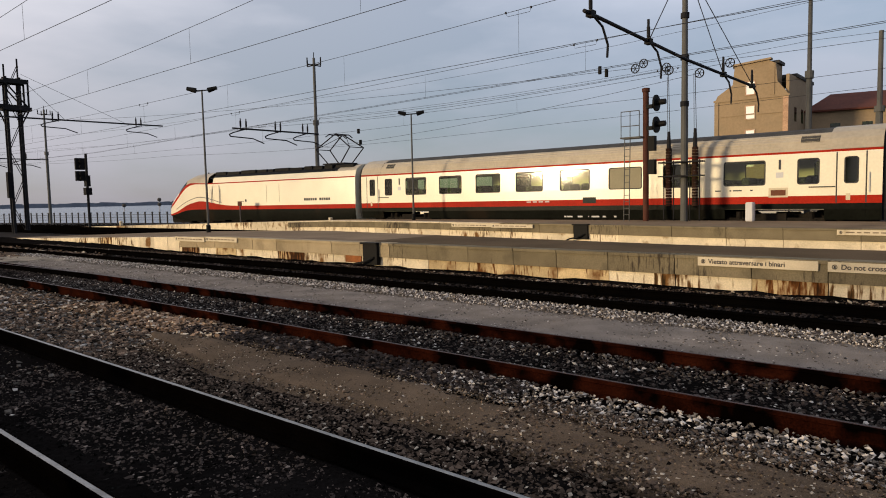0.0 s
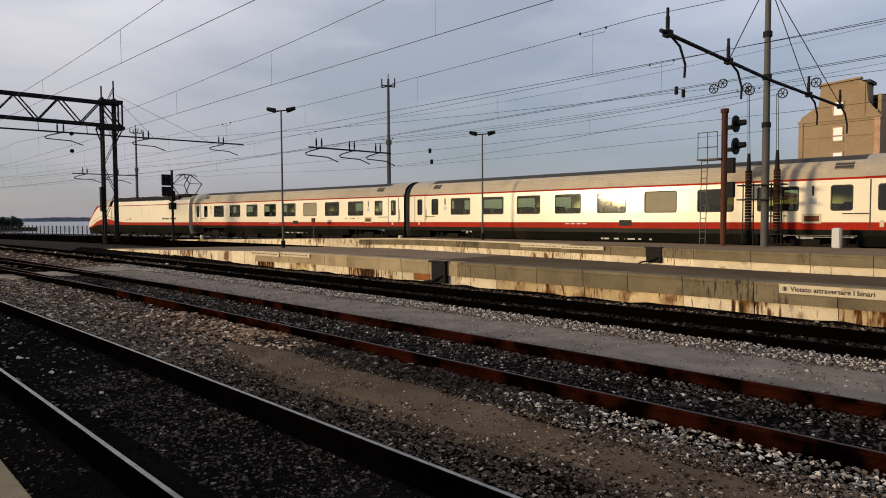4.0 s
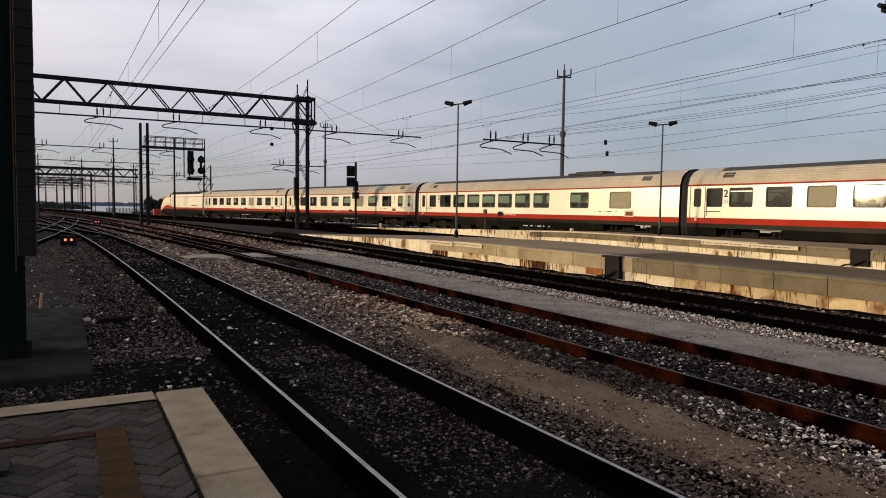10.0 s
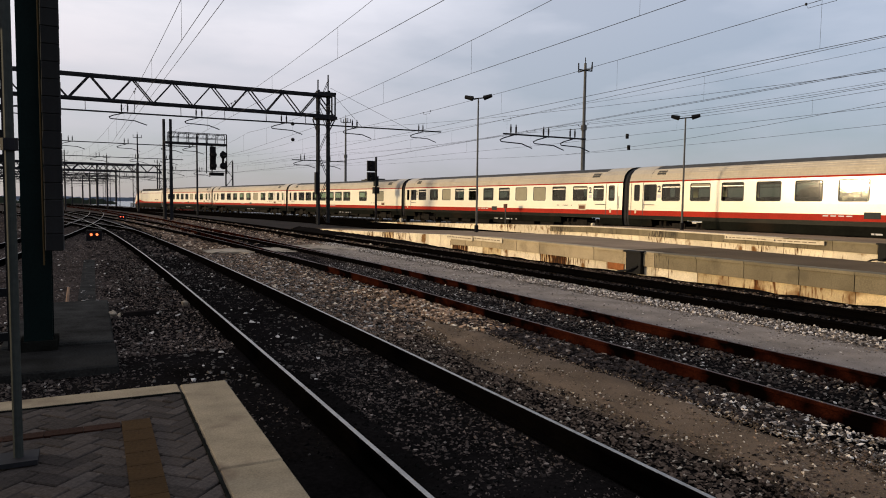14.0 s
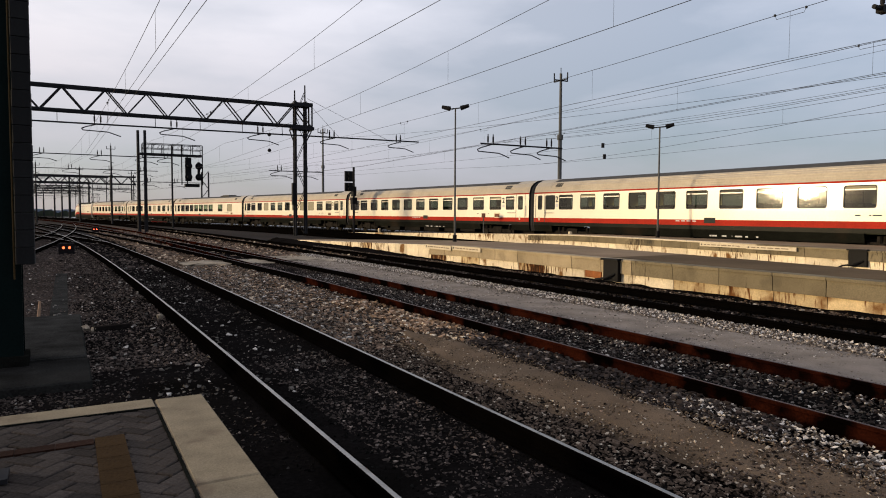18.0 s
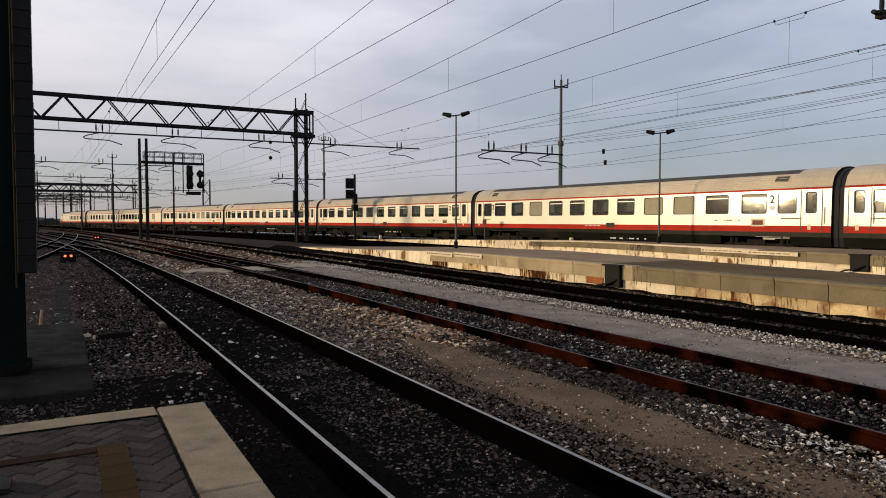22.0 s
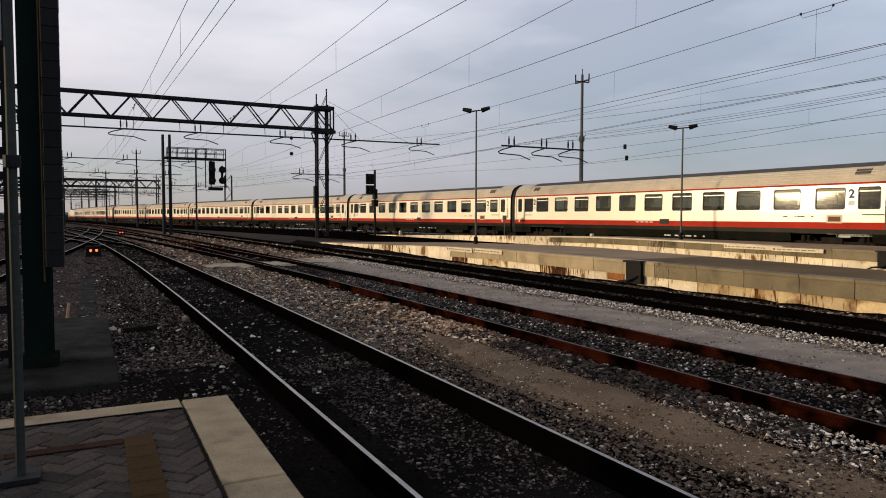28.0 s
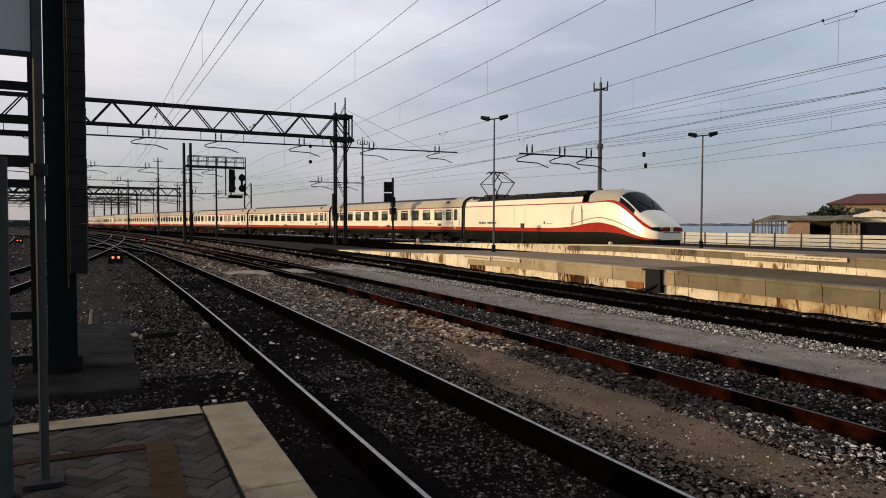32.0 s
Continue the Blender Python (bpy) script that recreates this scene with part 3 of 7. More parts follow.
# a crossing link between the two left tracks
odd_track("crossover_track", "crossover track between neighbouring lines", lambda s: track_x(2.5, s) - (s - 44) * 0.115 * 0.9, 44, 118, M_DARKRAIL, M_SHINE)
odd_track("slip_track", "track crossing the bright track in a diamond", lambda s: -2.03 + 0.075 * (s - 36) - 0.0006 * (s - 36) ** 2, 20, 112, M_DARKRAIL, M_SHINE)
odd_track("turnout_track", "diverging track with dull rails", lambda s: track_x(6.53, s) - 0.028 * max(0, s - 18) ** 1.12, 18, 120, M_DARKRAIL, M_RUSTTOP)


# ---- beds of fines and loose stones ----
def bed(name, label, lo, hi, s0, s1, z, material):
    rng = random.Random(int(lo * 100))
    bm = bmesh.new()
    rows = []
    s = s0
    while s <= s1:
        a, b = lo + rng.uniform(-0.09, 0.09), hi + rng.uniform(-0.09, 0.09)
        drift = track_x((lo + hi) / 2, s) - (lo + hi) / 2
        rows.append([bm.verts.new((a + (b - a) * k / 4 + drift, s, z + (0.015 if 0 < k < 4 else -0.03) + rng.uniform(-0.008, 0.008))) for k in range(5)])
        s += 0.35
    for a, b in zip(rows, rows[1:]):
        for k in range(4):
            bm.faces.new((a[k], a[k + 1], b[k + 1], b[k]))
    o = part(name, bm, material, smooth=True)
    tagged(o, label, "gravel", kind="stuff")


bed("ballast_bed", "stained track ballast bed, gap shade put into its dark colour", -3.2, 12.55, -6, 60, -0.205, M_BALLAST)
def sandy_strip():
    """A trodden strip of sand that runs out to a tip between the stones."""
    rng = random.Random(405)
    bm = bmesh.new()
    rows = []
    s = -6.0
    while s <= 9.7:
        lo = float(np.interp(s, (-6, 4, 6.7, 8.2, 9.7), (4.08, 4.08, 4.0, 4.22, 4.66))) + rng.uniform(-0.07, 0.07)
        hi = float(np.interp(s, (-6, 3.5, 5.4, 8.5, 9.7), (5.02, 5.02, 5.2, 5.06, 4.76))) + rng.uniform(-0.07, 0.07)
        drift = track_x(4.6, s) - 4.6
        rows.append([bm.verts.new((lo + (hi - lo) * k / 6 + drift, s, -0.15 + (0.022 if 0 < k < 6 else -0.03) + rng.uniform(-0.008, 0.008))) for k in range(7)])
        s += 0.3
    for a, b in zip(rows, rows[1:]):
        for k in range(6):
            bm.faces.new((a[k], a[k + 1], b[k + 1], b[k]))
    tagged(part("sandy_strip", bm, M_SAND, smooth=True), "trodden sandy brown strip between two tracks", "gravel", kind="stuff")


sandy_strip()
bed("grey_strip", "fine pale grey gravel strip between two tracks", 7.4, 9.6, -6, 27, -0.135, M_GRIT)
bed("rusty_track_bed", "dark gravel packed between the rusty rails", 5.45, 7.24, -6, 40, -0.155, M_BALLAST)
bed("stone_bank", "gravel bank beside the platform track", 9.4, 10.05, -6, 32, -0.14, M_YARD)


bed("yard_ground", "brown trodden ground between the tracks", 3.45, 5.7, 23, 110, -0.19, M_YARD)
bed("yard_ground", "brown trodden ground beside the platform track", 7.5, 9.9, 26, 110, -0.19, M_YARD)
bed("yard_ground", "brown trodden ground past the platform ramp", 12.2, 26, 46, 130, -0.24, M_YARD)
bed("yard_ground", "dark trodden ground on the open side of the tracks", -5.0, 1.6, 12, 120, -0.2, M_EARTHBROWN)


def stones(name, label, count, lo, hi, s0, s1, size, z, material, seed, clump=0.0, power=1.0):
    rs = np.random.RandomState(seed)
    if size < 0.0195:
        base = np.array([(1.15, 0, 0), (-1.15, 0, 0), (0, 1.15, 0), (0, -1.15, 0), (0, 0, 1.15), (0, 0, -1.15)])
        faces = np.array([(0, 2, 4), (2, 1, 4), (1, 3, 4), (3, 0, 4), (2, 0, 5), (1, 2, 5), (3, 1, 5), (0, 3, 5)])
    else:
        base = np.array([(i, j, k) for k in (-0.8, 0.8) for j in (-0.8, 0.8) for i in (-0.8, 0.8)])
        faces = np.array([(0, 2, 3), (0, 3, 1), (4, 5, 7), (4, 7, 6), (0, 1, 5), (0, 5, 4), (2, 6, 7), (2, 7, 3), (0, 4, 6), (0, 6, 2), (1, 3, 7), (1, 7, 5)])
    kinds = []
    for _ in range(12):
        q = base + rs.uniform(-0.5, 0.5, base.shape)
        q[rs.randint(0, len(base))] *= 0.45
        kinds.append(q)
    s = s0 + (s1 - s0) * rs.rand(count) ** power
    x = lo + (hi - lo) * rs.rand(count)
    if clump:
        keep = np.array([noise.noise(Vector((a * 1.1, b * 1.1, seed))) > clump * (rs.rand() - 0.5) * 2 - 0.05 for a, b in zip(x, s)])
        x, s = x[keep], s[keep]
    x = x + np.array([track_x((lo + hi) / 2, v) - (lo + hi) / 2 for v in s])
    n = len(x)
    r = size * (0.5 + 1.0 * rs.rand(n) ** 1.8)
    ang = rs.rand(n) * 2 * np.pi
    k = rs.randint(0, 12, n)
    V = np.stack(kinds)[k] * np.stack([r * rs.uniform(0.8, 1.3, n), r, r * rs.uniform(0.5, 0.85, n)], 1)[:, None, :]
    ca, sa = np.cos(ang)[:, None], np.sin(ang)[:, None]
    tilt = rs.uniform(-0.5, 0.5, n)[:, None]
    y2, z2 = V[..., 1] * np.cos(tilt) - V[..., 2] * np.sin(tilt), V[..., 1] * np.sin(tilt) + V[..., 2] * np.cos(tilt)
    W = np.stack([V[..., 0] * ca - y2 * sa + x[:, None], V[..., 0] * sa + y2 * ca + s[:, None], z2 + z + (r * rs.uniform(0.0, 0.5, n))[:, None]], -1)
    F = faces[None] + (np.arange(n) * len(base))[:, None, None]
    me = bpy.data.meshes.new(name)
    me.from_pydata(W.reshape(-1, 3).tolist(), [], F.reshape(-1, 3).tolist())
    me.materials.append(material)
    o = new(name, me)
    tagged(o, label, "ballast stones", kind="stuff")


# the darkest stone colours here stand in for shade beside platform and rail
stones("ballast_stones", "ballast stones below the platform edge, coloured dark for its shade", 2200, 0.9, 1.66, -6, 4.8, 0.02, -0.222, M_STONESHADE, 1)
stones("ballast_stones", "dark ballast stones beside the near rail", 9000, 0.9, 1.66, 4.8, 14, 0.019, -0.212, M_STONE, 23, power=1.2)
stones("ballast_stones", "ballast stones between the near rails, coloured dark for the shade there", 12000, 1.80, 3.18, 0, 7.0, 0.018, -0.208, M_STONESHADE, 12)
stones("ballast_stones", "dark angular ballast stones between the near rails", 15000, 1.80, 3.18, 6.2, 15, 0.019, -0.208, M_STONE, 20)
stones("ballast_stones", "brown ballast stones toward the far one of the near rails", 8000, 2.15, 3.18, -1, 9.0, 0.0155, -0.203, M_STONEB, 29)
stones("ballast_stones", "slate ballast stones toward the far one of the near rails", 8000, 2.15, 3.18, -1, 9.0, 0.0155, -0.202, M_STONEG, 30)
stones("ballast_stones", "brown angular ballast stones between the near rails", 16000, 1.80, 3.18, 7.4, 36, 0.019, -0.205, M_STONEG, 14, power=1.1)
stones("ballast_stones", "grey angular ballast stones beside the platform end", 36000, -3.0, 1.66, 9.0, 40, 0.019, -0.192, M_STONEB, 2, power=1.35)
stones("ballast_stones", "dark grey ballast stones round the platform end", 19000, -2.2, 1.60, 5.3, 10.5, 0.0165, -0.206, M_STONEG, 28, power=0.85)
stones("ballast_stones", "dark ballast stones between the near rails behind the platform end", 4500, 1.80, 3.18, -8, 0.3, 0.019, -0.206, M_STONEG, 31)
stones("ballast_stones", "mixed stones along the near rail", 3000, 3.36, 4.25, -8, -2.6, 0.019, -0.185, M_STONEM, 32)
stones("ballast_stones", "tan stones on the sandy strip", 1500, 4.1, 5.6, -6, -1.2, 0.016, -0.138, M_STONET, 33)
stones("ballast_stones", "mixed stones between the rusty rails", 3500, 5.82, 7.24, -8, -1.6, 0.02, -0.148, M_STONEF, 34)
stones("ballast_stones", "small pale stones on the gravel strip", 2500, 7.4, 10.0, -8, -0.8, 0.017, -0.127, M_GRITGREY, 35)
stones("ballast_stones", "mixed ballast stones at the foot of the near rail", 20000, 3.36, 4.25, -3, 14, 0.0165, -0.183, M_STONEM, 3)
stones("ballast_stones", "mixed stones strewn along the edge of the sand", 3200, 4.0, 4.6, -4, 10, 0.016, -0.14, M_STONEM, 25, clump=0.8)
stones("ballast_stones", "dark stones strewn along the edge of the sand", 1500, 4.85, 5.3, 3, 10, 0.017, -0.142, M_STONEF, 26, clump=0.8)
stones("ballast_stones", "tan and grey ballast stones", 19000, 3.4, 5.75, 8.6, 32, 0.026, -0.19, M_STONET, 4)
stones("ballast_stones", "ochre stones heaped along the rusty rail", 2600, 4.9, 5.72, 8.4, 13.6, 0.026, -0.15, M_STONEO, 22, clump=0.5)
stones("ballast_stones", "whitish stones along the rusty rail", 7000, 4.98, 5.72, -2, 4.9, 0.0165, -0.143, M_STONER, 5, clump=0.7)
stones("ballast_stones", "dark stones along the rusty rail", 4200, 5.08, 5.72, 3.6, 9.6, 0.022, -0.15, M_STONEF, 24)
stones("ballast_stones", "dark and pale stones between rusty rails", 24000, 5.82, 7.24, -2, 28, 0.019, -0.148, M_STONEF, 6)
stones("ballast_stones", "pale stones between rusty rails", 5200, 5.9, 7.2, -2, 20, 0.018, -0.143, M_STONEP, 7)
stones("ballast_stones", "pale stone ridge along the platform track", 15000, 9.3, 10.04, -1, 30, 0.019, -0.123, M_STONER, 8)
stones("ballast_stones", "small pale stones on the gravel strip", 20000, 7.4, 9.5, -1, 26, 0.0115, -0.127, M_GRITGREY, 9)
stones("ballast_stones", "loose stones scattered on the gravel strip", 2600, 7.4, 9.4, -4, 26, 0.017, -0.127, M_STONEP, 27, clump=0.6)
stones("ballast_stones", "tan grit on the sandy strip", 11000, 4.05, 5.15, -1, 9.0, 0.0085, -0.131, M_GRITTAN, 10)
stones("ballast_stones", "scattered small stones on the sandy strip", 1500, 4.1, 5.2, -4, 8.5, 0.015, -0.133, M_STONET, 17, clump=0.5)
stones("ballast_stones", "brown grit thick on the end of the sandy strip", 8500, 4.0, 5.3, -1.5, 3.4, 0.014, -0.136, M_STONEM, 21, power=0.85)
stones("ballast_stones", "pale stones among the tan ballast", 5000, 3.4, 5.7, 9, 25, 0.022, -0.18, M_STONEP, 18)
stones("ballast_stones", "pale stones among the dark ballast", 3500, -2.5, 3.1, 7, 26, 0.020, -0.19, M_STONEP, 19, clump=0.6)
stones("ballast_stones", "dark stones in the platform track", 5500, 10.25, 12.0, -4, 26, 0.026, -0.205, M_STONEF, 11)
stones("ballast_stones", "brown rubble along the foot of the platform", 9000, 12.1, 12.6, -8, 36, 0.022, -0.09, M_STONEM, 13)
stones("ballast_stones", "brown stones over the yard beyond the crossing", 9000, 3.4, 12.4, 27, 80, 0.05, -0.19, M_STONET, 15, power=1.4)
stones("ballast_stones", "grey stones over the yard on the open side", 11000, -14.0, 3.2, 24, 110, 0.045, -0.20, M_STONEB, 16, power=1.3)


def foot_bank():
    """Dirt banked up against the platform foot."""
    rng = random.Random(31)
    bm = bmesh.new()
    rows = []
    s = -14.0
    while s < 46:
        k = 0.10 * max(0, min(1, (s - 23) / 7))
        rows.append([bm.verts.new((x, s, z + rng.uniform(-0.02, 0.025))) for x, z in ((11.7, -0.25), (12.0, -0.2 + k), (12.3, -0.11 + k), (12.62, -0.04 + k))])
        s += 0.4
    for a, b in zip(rows, rows[1:]):
        for k in range(3):
            bm.faces.new((a[k], a[k + 1], b[k + 1], b[k]))
    tagged(part("dirt_bank", bm, M_BALLAST, smooth=True), "brown dirt and rubble banked against the platform foot", "dirt", kind="stuff")


foot_bank()


# ---- platforms ----
def strip_top(name, label, lo, hi, zfn, s_list, material):
    bm = bmesh.new()
    rows = [[bm.verts.new((lo(s), s, zfn(s))), bm.verts.new((hi(s), s, zfn(s)))] for s in s_list]
    low = [[bm.verts.new((lo(s), s, -0.4)), bm.verts.new((hi(s), s, -0.4))] for s in s_list]
    for i in range(len(rows) - 1):
        a, b, c, d = rows[i], rows[i + 1], low[i], low[i + 1]
        bm.faces.new((a[0], a[1], b[1], b[0]))
        bm.faces.new((a[0], b[0], d[0], c[0]))
        bm.faces.new((a[1], c[1], d[1], b[1]))
    for a, c in ((rows[0], low[0]), (rows[-1], low[-1])):
        bm.faces.new((a[0], a[1], c[1], c[0]))
    o = part(name, bm, material)
    return tagged(o, label, "platform", kind="structure")


def p1_lo(s):
    return 12.62 - (0.0 if s < 30 else 0.0006 * (s - 30) ** 2)


def p1_hi(s):
    h = 15.05 + 0.125 * max(0, min(s, 32) - 6)
    return h if s < 32 else h - (h - 12.5) * ((s - 32) / 15.5) ** 1.3


def p1_z(s):
    return 0.56 if s < 21 else 0.56 - 0.68 * (s - 21) / 27


def p2_lo(s):
    x = 22.5 + 0.135 * max(0, min(s, 26) - 7)
    return x if s < 26 else x - 0.0014 * (s - 26) ** 2


def p2_hi(s):
    return train_side(s) - 0.22


def p2_z(s):
    return 0.58 if s < 30 else 0.58 - 0.70 * (s - 30) / 33


S1 = [-40 + i * 2 for i in range(28)]
S1B = [14, 16, 18, 20] + [22 + i * 1.5 for i in range(18)]
S2 = [-40 + i * 2 for i in range(52)]
PLAT1 = strip_top("platform_1", "low platform with worn asphalt top and a ramped end", lambda s: p1_lo(s) + 0.06, p1_hi, p1_z, S1, M_PLATTOP)
strip_top("platform_ramp", "sandy ramp at the end of the low platform", lambda s: p1_lo(s) + 0.06, p1_hi, p1_z, S1B, M_PLATPALE)
PLAT2 = strip_top("platform_2", "second low platform with worn asphalt top", lambda s: p2_lo(s) + 0.06, p2_hi, p2_z, S2, M_PLATPALE)


def platform_face(parent, lo, zf, s0, s1, step, seed, beam=0.37):
    """Upper grey beam blocks and lower pale blocks along the edge, each a piece."""
    rng = random.Random(seed)
    s = s0
    while s < s1:
        length = step * rng.uniform(0.85, 1.15)
        e = min(s + length, s1)
        top, top2 = zf(s), zf(e)
        a, b = lo(s), lo(e)
        if min(top, top2) > -0.08:
            for name, z0, z1, out, material in (("edge_slab", 0.28, 1.0, 0.075, M_CONC), ("edge_beam", 0.28, 1.0, 0.05, M_CONC), ("base_block", -0.5, 0.272, 0.0, M_WALLPALE)):
                t0, t1 = min(top, z1), min(top2, z1)
                ramp = top < 0.5
                if ramp and name != "base_block":
                    continue
                if ramp:
                    c0, c1, b0, b1 = top + 0.004, top2 + 0.004, -0.25, -0.25
                elif name == "edge_slab":
                    c0, c1, b0, b1 = top + 0.004, top2 + 0.004, top - 0.055, top2 - 0.055
                elif name == "edge_beam":
                    c0, c1 = top - 0.06, top2 - 0.06
                    b0, b1 = max(0.0, top - beam), max(0.0, top2 - beam)
                else:
                    c0, c1 = max(0.0, top - beam - 0.005), max(0.0, top2 - beam - 0.005)
                    b0, b1 = -0.25, -0.25
                if max(c0 - b0, c1 - b1) < 0.03:
                    continue
                bm = bmesh.new()
                j = rng.uniform(0, 0.012)
                pts = [(a - out - j, s + 0.008), (a + 0.3, s + 0.008), (b + 0.3, e - 0.008), (b - out - j, e - 0.008)]
                lows, highs = (b0, b0, b1, b1), (c0, c0, c1, c1)
                lo_v = [bm.verts.new((*p, z)) for p, z in zip(pts, lows)]
                hi_v = [bm.verts.new((*p, z)) for p, z in zip(pts, highs)]
                bm.faces.new(hi_v)
                for k in range(4):
                    bm.faces.new((lo_v[k], lo_v[(k + 1) % 4], hi_v[(k + 1) % 4], hi_v[k]))
                if name == "edge_slab" and parent is PLAT2 and s > 16:
                    material = M_EDGEWHITE
                elif name != "base_block" and parent is PLAT1 and s > 12.5:
                    material = M_CONCTAN
                elif name == "base_block" and (parent is PLAT1 and any(lo_s < (s + e) / 2 < hi_s for lo_s, hi_s in ((7.5, 9.7), (6.5, 7.3), (4.8, 5.6), (2.6, 4.0))) or rng.random() < 0.06):
                    material = M_WALLSTAIN
                part(name, bm, material, parent)
        s = e


platform_face(PLAT1, p1_lo, p1_z, -14, 47, 1.2, 1)
platform_face(PLAT2, p2_lo, p2_z, -12, 60, 1.9, 2, 0.36)


# near platform at the camera's feet
def near_platform():
    p = tagged(new("near_platform"), "grey paved platform end with white edge stones", "platform", kind="structure")
    bm = bmesh.new()
    box(bm, -9, 0.80, -14, 5.20, -0.3, 0.355)
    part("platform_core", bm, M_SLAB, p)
    rng = random.Random(7)
    s = 5.24
    first = True
    while s > -8:
        e = s - (1.77 if first else 1.62)
        bm = bmesh.new()
        box(bm, 0.535, 0.865 + rng.uniform(-0.004, 0.004), e + 0.006, s - 0.006, 0.30, 0.38)
        bmesh.ops.bevel(bm, geom=bm.edges[:], offset=0.011, segments=1, affect="EDGES")
        part("edge_stone", bm, M_COPING, p, "worn white edge stone")
        s, first = e, False
    x = 0.527
    while x > -8:
        e = x - 1.35
        bm = bmesh.new()
        box(bm, e + 0.004, x - 0.004, 5.04, 5.27, 0.30, 0.379)
        bmesh.ops.bevel(bm, geom=bm.edges[:], offset=0.008, segments=1, affect="EDGES")
        part("edge_stone", bm, M_COPING, p, "worn white edge stone")
        x = e
    # dark open joint between the edge stones and the paving
    bm = bmesh.new()
    box(bm, 0.516, 0.533, -8, 5.02, 0.3, 0.3785)
    box(bm, -8, 0.516, 5.018, 5.038, 0.3, 0.3785)
    part("open_joint", bm, M_SLAB, p)
    # small pavers laid in herringbone, set diagonally
    bm = bmesh.new()
    box(bm, -0.0975, 0.0975, -0.0475, 0.0475, 0.3, 0.374)
    bmesh.ops.bevel(bm, geom=[e for e in bm.edges if abs(e.verts[0].co.z - e.verts[1].co.z) < 0.01 and e.verts[0].co.z > 0.35], offset=0.006, segments=1, affect="EDGES")
    me = mesh_of("paver", bm, M_PAVER)
    bm = bmesh.new()
    box(bm, -0.08, 0.08, -0.098, 0.098, 0.3, 0.378)
    meb = mesh_of("guide_tile", bm, M_BROWN)
    bm = bmesh.new()
    box(bm, -0.098, 0.098, -0.048, 0.048, 0.3, 0.378)
    mec = mesh_of("guide_tile", bm, M_MAROON)
    w, c45 = 0.1, math.sqrt(0.5)
    rest = []
    for i in range(-125, 90):
        for j in range(-125, 90):
            k = (i - j) % 4
            if k not in (0, 3):
                continue
            a, b = (i + 1, j + 0.5) if k == 0 else (i + 0.5, j + 1)
            x, y = (a - b) * w * c45 - 0.4, (a + b) * w * c45 + 3.4
            if x > 0.56 or x < -8.8 or y > 5.07 or y < -8.0:
                continue
            m = pose(x, y, rng.uniform(-0.007, 0.0), rng.uniform(-1.1, 1.1), rng.uniform(-1.1, 1.1), (45 if k == 0 else 135) + rng.uniform(-1, 1))
            if -4.2 < x and x > -0.30 * y and y > 2.1:
                share("paver", me, p, m)
            else:
                rest.append(m)
    one = [v.co.copy() for v in me.vertices]
    loops = [tuple(f.vertices) for f in me.polygons]
    verts = [tuple(m @ v) for m in rest for v in one]
    faces = [tuple(i + q * len(one) for i in f) for q in range(len(rest)) for f in loops]
    joined = bpy.data.meshes.new("paving")
    joined.from_pydata(verts, [], faces)
    joined.materials.append(M_PAVER)
    tagged(share("paving", joined, p), kind="stuff")
    for k in range(60):
        share("guide_tile", meb, p, pose(0.205, 4.40 - k * 0.2, 0.001))
    for k in range(20):
        share("guide_tile", mec, p, pose(0.02 - k * 0.2, 4.44, 0.001))


near_platform()


def pit_slabs():
    for k, (x0, x1, y0, y1, h) in enumerate(((-1.05, 0.22, 8.25, 9.55, 0.02), (-1.05, 0.20, 9.6, 11.7, 0.05), (-0.95, 0.20, 11.75, 13.9, 0.0))):
        bm = bmesh.new()
        box(bm, x0, x1, y0, y1, -0.4, -0.12 + h)
        bmesh.ops.bevel(bm, geom=bm.edges[:], offset=0.02, segments=1, affect="EDGES")
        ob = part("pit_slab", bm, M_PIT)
        tagged(ob, "dark weathered concrete pit cover in the ballast", "slab", group="pit covers")
    bm = bmesh.new()
    box(bm, -0.30, 0.0, 14.0, 24.0, -0.3, -0.17)
    tagged(part("cable_trough", bm, M_PIT), "long concrete cable trough in the ballast", "cable trough")
    for x0, x1, y0, y1 in ((3.9, 5.6, 25.2, 27.2), (7.4, 9.9, 25.0, 29.0), (5.85, 7.2, 25.2, 27.8)):
        rng = random.Random(int(x0 * 100))
        outline = []
        for ax, ay, bx, by in ((x0, y0, x1, y0), (x1, y0, x1, y1), (x1, y1, x0, y1), (x0, y1, x0, y0)):
            outline += [(ax + (bx - ax) * k / 7 - 0.25 + rng.uniform(-0.16, 0.16), ay + (by - ay) * k / 7 + rng.uniform(-0.3, 0.3)) for k in range(7)]
        bm = bmesh.new()
        hi = [bm.verts.new((a, b, -0.13 + rng.uniform(-0.02, 0.02))) for a, b in outline]
        lo = [bm.verts.new((a, b, -0.3)) for a, b in outline]
        mid = bm.verts.new(((x0 + x1) / 2 - 0.25, (y0 + y1) / 2, -0.10))
        for k in range(len(outline)):
            n = (k + 1) % len(outline)
            bm.faces.new((hi[k], hi[n], mid))
            bm.faces.new((lo[k], lo[n], hi[n], hi[k]))
        tagged(part("crossing_slab", bm, M_SLABPALE), "pale concrete slab of a service crossing", "slab", group="crossing slabs")


pit_slabs()


